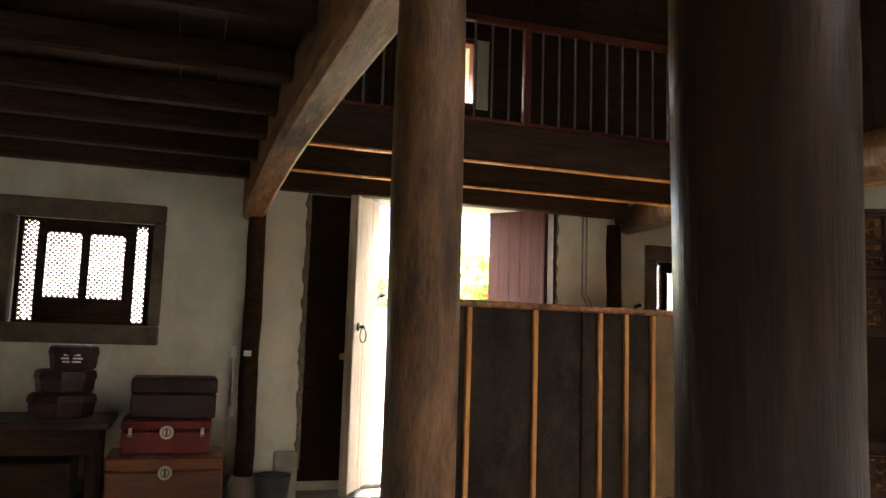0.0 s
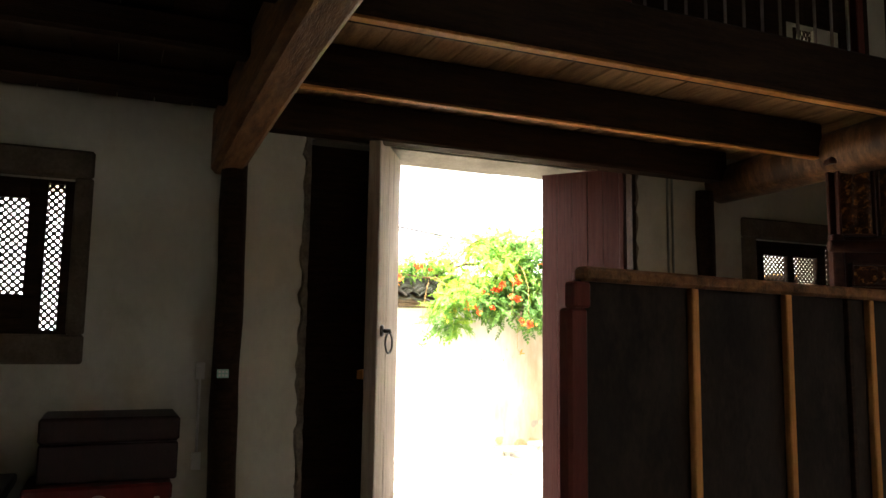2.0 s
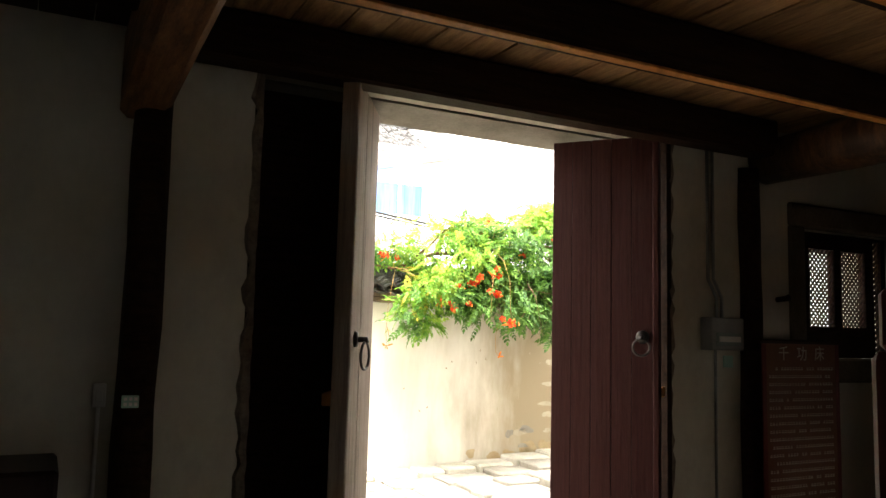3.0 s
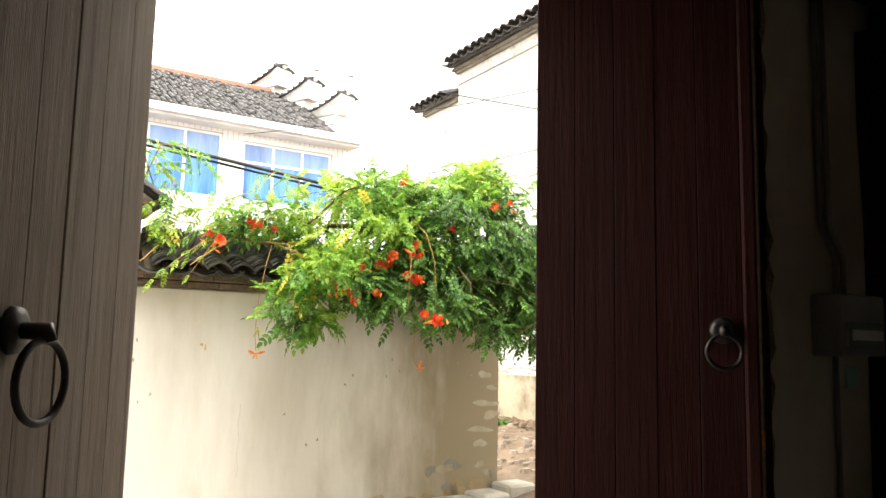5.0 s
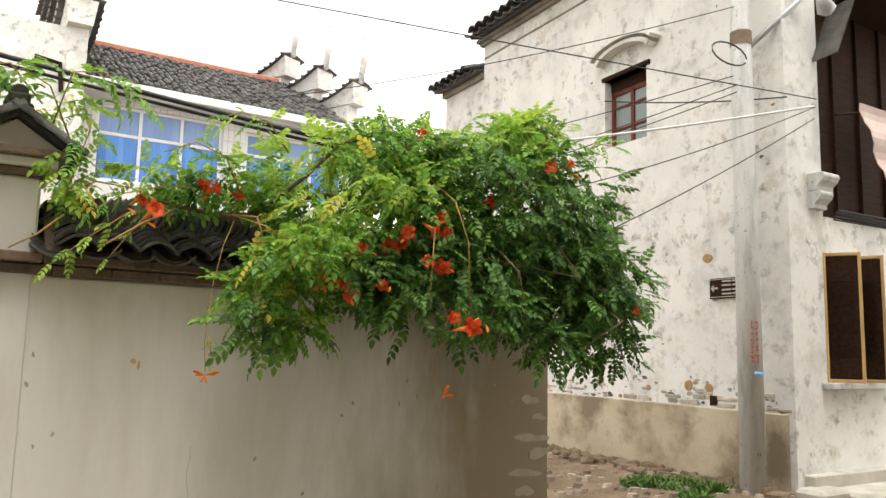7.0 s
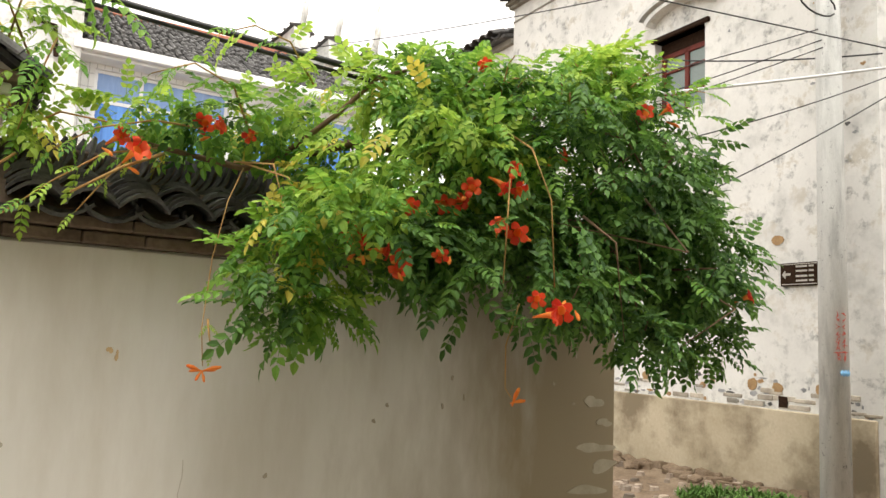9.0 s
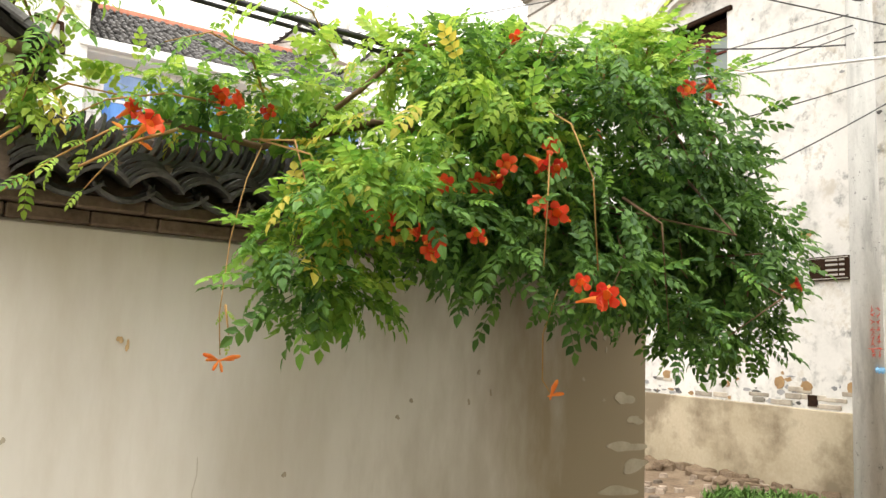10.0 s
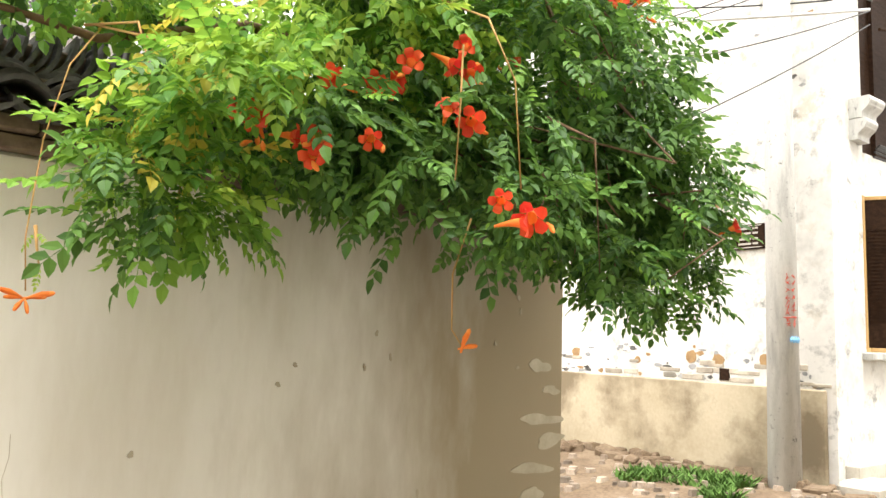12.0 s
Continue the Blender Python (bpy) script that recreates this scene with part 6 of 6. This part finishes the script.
def flower(p, d, scale, k):
    d = Vector(d).normalized()
    m = Matrix.Translation(p) @ d.to_track_quat("Y", "Z").to_matrix().to_4x4() @ Matrix.Scale(scale, 4)
    if k < 0:
        o = new("flower_bud", BUD)
        o.parent = vine
        o.matrix_local = m
        return
    t, q = OPEN[k % 3]
    o = new("flower", q)
    o.parent = vine
    o.matrix_local = m
    o["label"] = "orange-red trumpet flower"
    s = new("flower_tube", t)
    s.parent = o


rnd = random.Random(4)
for i, (x, y, z) in enumerate(FLOWERS):
    big = 1.0 if i % 4 else 1.25
    flower(Vector((x, y + 0.055, z)), (rnd.uniform(-1.3, 0.9), -0.8, rnd.uniform(-0.7, 0.5)), big * rnd.uniform(0.66, 0.84), i)
    if rnd.random() < 0.6:
        flower(Vector((x + rnd.uniform(-0.04, 0.04), y + 0.04, z - 0.03)), (rnd.uniform(-1, 1), -0.4, -0.3), 0.6, -1)
for dx, dz, sc in ((-0.9, 0.30, 0.58), (0.9, 0.22, 0.62), (-0.8, 0.0, 0.45), (0.1, -0.6, 0.4), (0.75, 0.05, 0.42), (-0.3, -0.4, 0.45)):
    flower(Vector((2.868 + 0.012 * dx, 9.84, 1.285 + 0.01 * dz)), (dx, -0.25, dz), sc, -1)
for p, d in (((1.86, 10.12, 1.985), (-0.5, -0.8, -0.2)), ((1.80, 10.10, 1.975), (-0.8, -0.6, 0.1)), ((1.88, 10.11, 1.955), (0.6, -0.7, -0.3))):
    flower(Vector(p), d, 0.8, 1)
flower(Vector((3.90, 9.56, 1.20)), (0.25, -0.2, 0.8), 0.7, -1)
flower(Vector((3.90, 9.56, 1.20)), (0.7, -0.2, 0.1), 0.6, -1)

# ---- loose things in the hall ----
RED_LACQUER = material("red lacquered trunk", (0.085, 0.007, 0.006), (0.14, 0.014, 0.011), 0.5, 5, (3, 3, 1), 0.1, 40, 0.3, (0.07, 0.012, 0.010), 0.5, 3.0)
BROWN_LACQUER = material("brown lacquered trunk", (0.016, 0.006, 0.0045), (0.030, 0.010, 0.0075), 0.5, 5, (3, 3, 1), 0.1, 40, 0.3, (0.03, 0.012, 0.01), 0.5, 3.0)
ORANGE_LACQUER = material("orange-brown trunk timber", (0.11, 0.034, 0.012), (0.18, 0.062, 0.023), 0.4, 5, (1, 4, 5), 0.15, 40, 0.35, (0.09, 0.03, 0.015), 0.6, 3.0)
BRASS = material("tarnished brass", (0.40, 0.33, 0.22), (0.62, 0.55, 0.42), 0.35, 14, bump=0.15, metal=0.8)
WHITE_PLASTIC = material("white plastic", (0.68, 0.67, 0.63), (0.76, 0.75, 0.72), 0.45, 10, bump=0.03)


def trunk(label, x0, x1, y0, y1, z0, z1, mat, lid, plate=True, fittings=True):
    """A lacquered trunk: body, lid, round lock plate, hinged side pulls, corner feet."""
    t = thing("trunk", label, "trunk", "stacked trunks")
    zl = z1 - lid
    part("body", Builder().box(x0, x1, y0, y1, z0, zl - 0.003, 0.008), mat, t)
    part("lid", Builder().box(x0 - 0.004, x1 + 0.004, y0 - 0.004, y1 + 0.004, zl, z1, 0.012), mat, t)
    xc = (x0 + x1) / 2
    if plate:
        p = part("lock_plate", Builder().tube([(xc, y0 - 0.001, zl - 0.01), (xc, y0 - 0.008, zl - 0.01), (xc, y0 - 0.010, zl - 0.01)], [0.047, 0.046, 0.04], 24), BRASS, t, "round brass lock plate")
        b = Builder()
        b.torus((xc, y0 - 0.011, zl - 0.01), 0.026, 0.003, (0, 1, 0), 18, 6)
        b.box(xc - 0.006, xc + 0.006, y0 - 0.020, y0 - 0.009, zl - 0.032, zl + 0.014, 0.002)
        part("hasp", b, IRON, p)
    if fittings:
        for s in (-1, 1):
            x = xc + s * (x1 - x0) * 0.40
            b = Builder()
            b.box(x - 0.012, x + 0.012, y0 - 0.007, y0, zl - 0.025, zl + 0.02, 0.003)
            b.torus((x, y0 - 0.010, zl - 0.026), 0.012, 0.002, (0, 1, 0), 12, 5)
            part("lid_catch", b, BRASS, t)
    return t


trunk("orange-brown wooden trunk with brass lock plate on the floor", -0.56, 0.19, 5.68, 6.18, 0.0, 0.467, ORANGE_LACQUER, 0.09, True, False)
trunk("red lacquered trunk with round brass lock plate", -0.485, 0.10, 5.80, 6.18, 0.471, 0.702, RED_LACQUER, 0.075)
trunk("dark brown lacquered trunk on top of the stack", -0.44, 0.125, 5.86, 6.22, 0.706, 0.983, BROWN_LACQUER, 0.11, False, False)

tb = thing("side_table", "dark wooden side table under the window", "table")
part("tabletop", Builder().box(-1.75, -0.53, 5.45, 6.12, 0.68, 0.725, 0.008), BROWN_LACQUER, tb)
part("apron", Builder().box(-1.70, -0.60, 5.49, 5.52, 0.52, 0.679, 0.004), DARK_WOOD, tb)
for x in (-1.70, -0.66):
    for y in (5.49, 6.02):
        part("leg", Builder().box(x, x + 0.06, y, y + 0.06, 0.0, 0.68, 0.006), DARK_WOOD, tb)
part("shelf", Builder().box(-1.66, -0.64, 5.53, 6.02, 0.16, 0.19, 0.004), DARK_WOOD, tb)
part("crate", Builder().box(-1.55, -0.75, 5.56, 6.0, 0.191, 0.46, 0.01), DARK_WOOD, tb)


def round_box(label, x, y, z0, z1, r, sides=8, tag=False):
    """A many-sided lidded wooden box with a waisted body."""
    t = thing("lidded_box", label, "box", "stacked lidded boxes")
    h = z1 - z0
    part("body", Builder().tube([(x, y, z0), (x, y, z0 + 0.1 * h), (x, y, z0 + 0.6 * h)], [r * 0.88, r * 0.95, r], sides), BROWN_LACQUER, t)
    part("lid", Builder().tube([(x, y, z0 + 0.6 * h), (x, y, z0 + 0.65 * h), (x, y, z0 + 0.92 * h), (x, y, z1)], [r * 1.03, r * 1.05, r * 1.0, r * 0.86], sides), BROWN_LACQUER, t)
    if tag:
        b = Builder()
        for i, w in enumerate((0.05, 0.06, 0.045)):
            b.box(x - w, x + w + 0.01, y - r * 0.955, y - r * 0.925, z0 + 0.045 + 0.022 * i, z0 + 0.056 + 0.022 * i)
        part("paper_label", b, WHITE_PLASTIC, t, "small pale paper label")
    return t


round_box("dark lidded wooden box at the bottom of a stack", -0.86, 5.80, 0.727, 0.885, 0.205)
round_box("dark lidded wooden box in the middle of a stack", -0.85, 5.80, 0.887, 1.038, 0.185)
round_box("dark lidded box with a pale paper label", -0.81, 5.80, 1.04, 1.197, 0.15, 8, True)

bk = thing("bucket", "black plastic bucket by the wall post", "bucket")
part("body", Builder().tube([(0.578, 6.13, 0.0), (0.578, 6.13, 0.02), (0.578, 6.13, 0.255), (0.578, 6.13, 0.26), (0.578, 6.13, 0.245), (0.578, 6.13, 0.03)], [0.105, 0.11, 0.135, 0.14, 0.128, 0.10], 24), CABLE, bk, "", True)
part("handle", Builder().tube([(0.578 + 0.135 * math.cos(a), 6.13 - 0.05 * math.sin(a), 0.225 - 0.03 * math.sin(a)) for a in [math.pi * i / 10 for i in range(11)]], 0.004, 6), IRON, bk, "", True)

# switches, conduits, fuse box
for z, label in ((1.163, "white light switch plate on the wall"), (0.707, "white socket plate on the wall")):
    sw = thing("switch_plate" if z > 1 else "socket_plate", label, "switch" if z > 1 else "socket")
    part("plate", Builder().box(0.232, 0.278, 6.338, 6.36, z - 0.043, z + 0.043, 0.003), WHITE_PLASTIC, sw)
    part("rocker", Builder().box(0.243, 0.267, 6.333, 6.3378, z - 0.022, z + 0.022, 0.002), WHITE_PLASTIC, sw)
put("conduit", Builder().tube([(0.255, 6.352, 0.75), (0.255, 6.352, 1.12)], 0.007, 8), WHITE_PLASTIC, True, "thin pale conduit between switch and socket", "conduit")
GREEN_LABEL = material("pale green label", (0.30, 0.50, 0.42), (0.42, 0.62, 0.54), 0.5, 10, bump=0.02)
gl = thing("number_tag", "small pale green tag nailed to the post", "tag")
part("tag_plate", Builder().box(0.315, 0.372, 6.150, 6.156, 1.135, 1.178, 0.001), GREEN_LABEL, gl)
b = Builder()
for i in range(3):
    for j in range(2):
        b.box(0.322 + 0.017 * i, 0.333 + 0.017 * i, 6.148, 6.1505, 1.142 + 0.018 * j, 1.153 + 0.018 * j)
part("print", b, WHITE_PLASTIC, gl)
GREY_METAL = material("grey painted steel", (0.20, 0.21, 0.20), (0.28, 0.29, 0.28), 0.5, 8, bump=0.05)
fb = thing("fuse_box", "grey electrical fuse box beside the door", "fuse box")
part("case", Builder().box(3.230, 3.470, 6.27, 6.36, 1.365, 1.54, 0.006), GREY_METAL, fb)
part("cover", Builder().box(3.255, 3.445, 6.262, 6.2698, 1.39, 1.46, 0.003), GLASS_DULL, fb)
part("breaker_row", Builder().box(3.270, 3.430, 6.256, 6.2618, 1.41, 1.44, 0.002), WHITE_PLASTIC, fb)
part("note", Builder().box(3.400, 3.470, 6.352, 6.360, 1.27, 1.335, 0.001), GREEN_LABEL, fb)
for x in (3.33, 3.37):
    put("conduit", Builder().tube([(x - 0.05, 6.345, 2.5), (x - 0.05, 6.345, 1.75), (x, 6.335, 1.65), (x, 6.335, 1.54)], 0.009, 8), GREY_METAL, True, "grey conduit running down to the fuse box", "conduit")
put("conduit", Builder().tube([(3.33, 6.345, 1.365), (3.33, 6.345, 0.02)], 0.008, 8), GREY_METAL, True, "grey conduit running down to the floor", "conduit")
put("wall_peg", Builder().tube([(3.84, 6.36, 1.66), (3.84, 6.30, 1.665), (3.84, 6.28, 1.67)], [0.016, 0.016, 0.02], 10), DARK_WOOD, True, "short dark wooden peg in the wall", "peg")

# hanging banner with three large characters and rows of small writing
BANNER = material("brown silk banner", (0.13, 0.055, 0.030), (0.19, 0.085, 0.048), 0.6, 3, (1, 1, 1), 0.1, 60, 0.3)
BANNER_EDGE = material("dark red banner border", (0.10, 0.018, 0.016), (0.15, 0.03, 0.025), 0.6, 4, bump=0.1)
PALE_PRINT = material("pale banner writing", (0.50, 0.44, 0.36), (0.60, 0.54, 0.46), 0.7, 8, bump=0.02)
bn = thing("hanging_banner", "brown banner with rows of pale writing by the window", "banner")
BX0, BX1, BY = 3.50, 4.12, 6.18
part("cloth", Builder().box(BX0 + 0.03, BX1 - 0.03, BY, BY + 0.004, 0.15, 1.41), BANNER, bn)
for a, c in ((BX0, BX0 + 0.03), (BX1 - 0.03, BX1)):
    part("border", Builder().box(a, c, BY - 0.001, BY + 0.005, 0.15, 1.42), BANNER_EDGE, bn)
part("top_bar", Builder().tube([(BX0 - 0.02, BY, 1.42), (BX1 + 0.02, BY, 1.42)], 0.012, 10), DARK_WOOD, bn)
part("stand_pole", Builder().tube([(3.81, BY + 0.03, 0.0), (3.81, BY + 0.03, 1.42)], 0.01, 8), IRON, bn)
part("stand_foot", Builder().box(3.60, 4.02, BY - 0.12, BY + 0.16, 0.0, 0.02, 0.005), IRON, bn)
for i, ch in enumerate("\u5343\u529f\u5e8a"):
    cu = bpy.data.curves.new("title", "FONT")
    cu.body, cu.size, cu.extrude, cu.align_x = ch, 0.085, 0.0006, "CENTER"
    tmp = bpy.data.objects.new("title", cu)
    me = bpy.data.meshes.new_from_object(tmp)
    me.materials.clear()
    me.materials.append(PALE_PRINT)
    o = new("title_character", me)
    o.parent = bn
    o.matrix_local = pose(3.665 + 0.145 * i, BY - 0.002, 1.325, 90, 0, 0)
    bpy.data.objects.remove(tmp)
b = Builder()
rnd = random.Random(2)
for r in range(24):
    z = 1.265 - r * 0.042
    x = BX0 + 0.05 + (0.05 if r in (0, 12) else 0)
    while x < BX1 - 0.06:
        w = rnd.uniform(0.012, 0.017)
        if rnd.random() > 0.10:
            b.box(x, x + w, BY - 0.0015, BY, z, z + 0.006)
            b.box(x + 0.002, x + w - 0.002, BY - 0.0015, BY, z + 0.010, z + 0.015)
        x += 0.0225
part("writing", b, PALE_PRINT, bn, "rows of small pale writing")

# ---- the carved canopy bed ----
CARVED = material("carved gilt brown wood", (0.018, 0.006, 0.003), (0.085, 0.030, 0.011), 0.45, 30, (1, 1, 1), 0.8, 90, 0.4, (0.40, 0.18, 0.05), 0.8, 26.0, 0.53, 0.64, spec=0.15)
BED_WOOD = material("dark red bed timber", (0.022, 0.007, 0.0045), (0.055, 0.018, 0.010), 0.45, 6, (1, 5, 5), 0.2, 40, 0.3, spec=0.12)
bed = thing("canopy_bed", "antique carved canopy bed in dark red and gilt wood", "bed")
BM = Matrix.Translation((3.66, 5.36, 0)) @ Matrix.Rotation(math.radians(-24), 4, "Z")


def carved(name, s0, s1, z0, z1, y, depth, seed, tilt=0.0, label=""):
    """A carved panel: a grid pushed out in scrolls, set in a moulded frame."""
    nx, nz = max(6, int((s1 - s0) / 0.012)), max(5, int((z1 - z0) / 0.012))
    v, f = [], []
    for j in range(nz + 1):
        for i in range(nx + 1):
            a, c = i / nx, j / nz
            s, z = s0 + (s1 - s0) * a, z0 + (z1 - z0) * c
            q = noise.noise((s * 26 + seed * 7, z * 26, seed)) + 0.6 * noise.noise((s * 55, z * 55 + seed * 3, 2))
            h = 1.7 * depth * clamp(0.5 + 1.1 * abs(q) - 0.25 * math.cos(6.283 * a * 2), 0, 1.3) * min(1, 8 * min(a, 1 - a, c, 1 - c))
            v.append(BM @ Vector((s, y - h + tilt * (z1 - z) * -1, z)))
    W = nx + 1
    for j in range(nz):
        for i in range(nx):
            f.append((j * W + i, j * W + i + 1, (j + 1) * W + i + 1, (j + 1) * W + i))
    o = part(name, Builder().add(v, f), CARVED, bed, label, True)
    e = 0.014
    b = Builder()
    t0, t1 = -tilt * (z1 - z0), 0
    for a, c, p, q, yy in ((s0 - e, s0, z0 - e, z1 + e, t0 / 2), (s1, s1 + e, z0 - e, z1 + e, t0 / 2), (s0, s1, z1, z1 + e, 0), (s0, s1, z0 - e, z0, t0)):
        b.box(a, c, y - depth * 0.9 + yy - 0.004, y + 0.02 + yy, p, q, 0.003, BM)
    part("moulding", b, BED_WOOD, o)
    return o


# upper frieze in bays, rail with pegs, lower apron
for k, (s0, s1) in enumerate(((0.05, 0.24), (0.28, 0.46), (0.52, 0.98), (1.05, 1.20), (1.26, 1.52), (1.58, 1.95))):
    if k in (4, 5):
        carved("carved_panel", s0, s1, 2.20, 2.37, -0.02, 0.03, k + 1)
        carved("carved_panel", s0, s1, 2.09, 2.165, -0.02, 0.02, k + 11)
        carved("carved_panel", s0, s1, 1.985, 2.055, -0.02, 0.02, k + 21)
    elif k == 2:
        carved("carved_panel", s0, s1, 2.20, 2.37, -0.03, 0.035, k + 1)
        carved("carved_panel", s0, s1, 1.985, 2.165, -0.05, 0.03, k + 31)
    else:
        carved("carved_panel", s0, s1, 1.985, 2.37, 0.0, 0.025, k + 1)
part("backing", Builder().box(0.0, 2.2, 0.02, 0.05, 1.45, 2.42, 0.004, BM), BED_WOOD, bed)
part("cornice", Builder().box(-0.03, 2.2, -0.08, 0.03, 2.39, 2.43, 0.01, BM), BED_WOOD, bed)
part("main_rail", Builder().tube([BM @ Vector((s, -0.07, 1.905)) for s in (-0.05, 0.7, 1.5, 2.2)], [0.035, 0.037, 0.037, 0.035], 14), BED_WOOD, bed, "", True)
for s in (0.30, 0.62, 0.95, 1.30, 1.65):
    part("peg", Builder().tube([BM @ Vector((s, -0.085, 1.87)), BM @ Vector((s, -0.085, 1.80))], 0.012, 8), OLD_WOOD, bed)
for k, (s0, s1) in enumerate(((0.10, 0.50), (0.56, 1.0), (1.06, 1.5), (1.56, 2.0))):
    carved("apron_panel", s0, s1, 1.69, 1.80, -0.01, 0.025, 40 + k)
    carved("apron_panel", s0, s1, 1.50, 1.64, 0.01, 0.02, 50 + k)
for s in (0.02, 2.1):
    part("bed_post", Builder().box(s - 0.035, s + 0.035, -0.04, 0.03, 0.0, 1.98, 0.008, BM), BED_WOOD, bed)
part("bed_rail", Builder().box(0.0, 2.15, -0.55, -0.47, 0.30, 0.63, 0.012, BM), BED_WOOD, bed)
carved("rail_carving", 0.15, 2.0, 0.36, 0.58, -0.552, 0.02, 71)
part("bed_base", Builder().box(0.0, 2.15, -0.47, 0.72, 0.0, 0.55, 0.01, BM), BED_WOOD, bed)
part("bed_back", Builder().box(0.5, 2.15, 0.68, 0.72, 0.55, 1.45, 0.006, BM), DARK_WOOD, bed)
part("bed_roof", Builder().box(0.5, 2.15, 0.051, 0.72, 1.452, 1.48, 0.006, BM), DARK_WOOD, bed)

# barrier stand with tape
TAPE_W = material("white barrier tape", (0.66, 0.65, 0.62), (0.74, 0.73, 0.70), 0.5, 8, bump=0.02)
TAPE_Y = material("yellow barrier tape", (0.72, 0.42, 0.03), (0.80, 0.50, 0.06), 0.5, 8, bump=0.02)
bs = thing("barrier_stand", "pale barrier stand with white and yellow tape", "barrier")
part("post", Builder().tube([(3.98, 4.0, 0.02), (3.98, 4.0, 0.66), (3.98, 4.0, 0.68)], [0.013, 0.013, 0.008], 12), TAPE_W, bs, "", True)
part("foot", Builder().tube([(3.98, 4.0, 0.0), (3.98, 4.0, 0.012), (3.98, 4.0, 0.025)], [0.13, 0.12, 0.03], 24), IRON, bs, "", True)
part("cap", Builder().tube([(3.98, 4.0, 0.60), (3.98, 4.0, 0.655)], 0.022, 14), WHITE_PLASTIC, bs)
for k in range(6):
    a, c = k / 6, (k + 1) / 6
    pts = []
    for t in (a, c):
        x, y, z = 3.24 + 0.73 * t, 4.05 - 0.05 * t, 0.575 + 0.055 * t - 0.05 * math.sin(math.pi * t)
        h = 0.005 + 0.022 * abs(math.sin(t * 4.0))
        pts += [(x, y, z - h / 2), (x, y + 0.002, z + h / 2)]
    part("tape", Builder().add(pts + [(p[0], p[1] + 0.002, p[2]) for p in pts], [(0, 2, 3, 1), (4, 5, 7, 6), (0, 1, 5, 4), (2, 6, 7, 3), (0, 4, 6, 2), (1, 3, 7, 5)]), TAPE_Y if k == 3 else TAPE_W, bs)
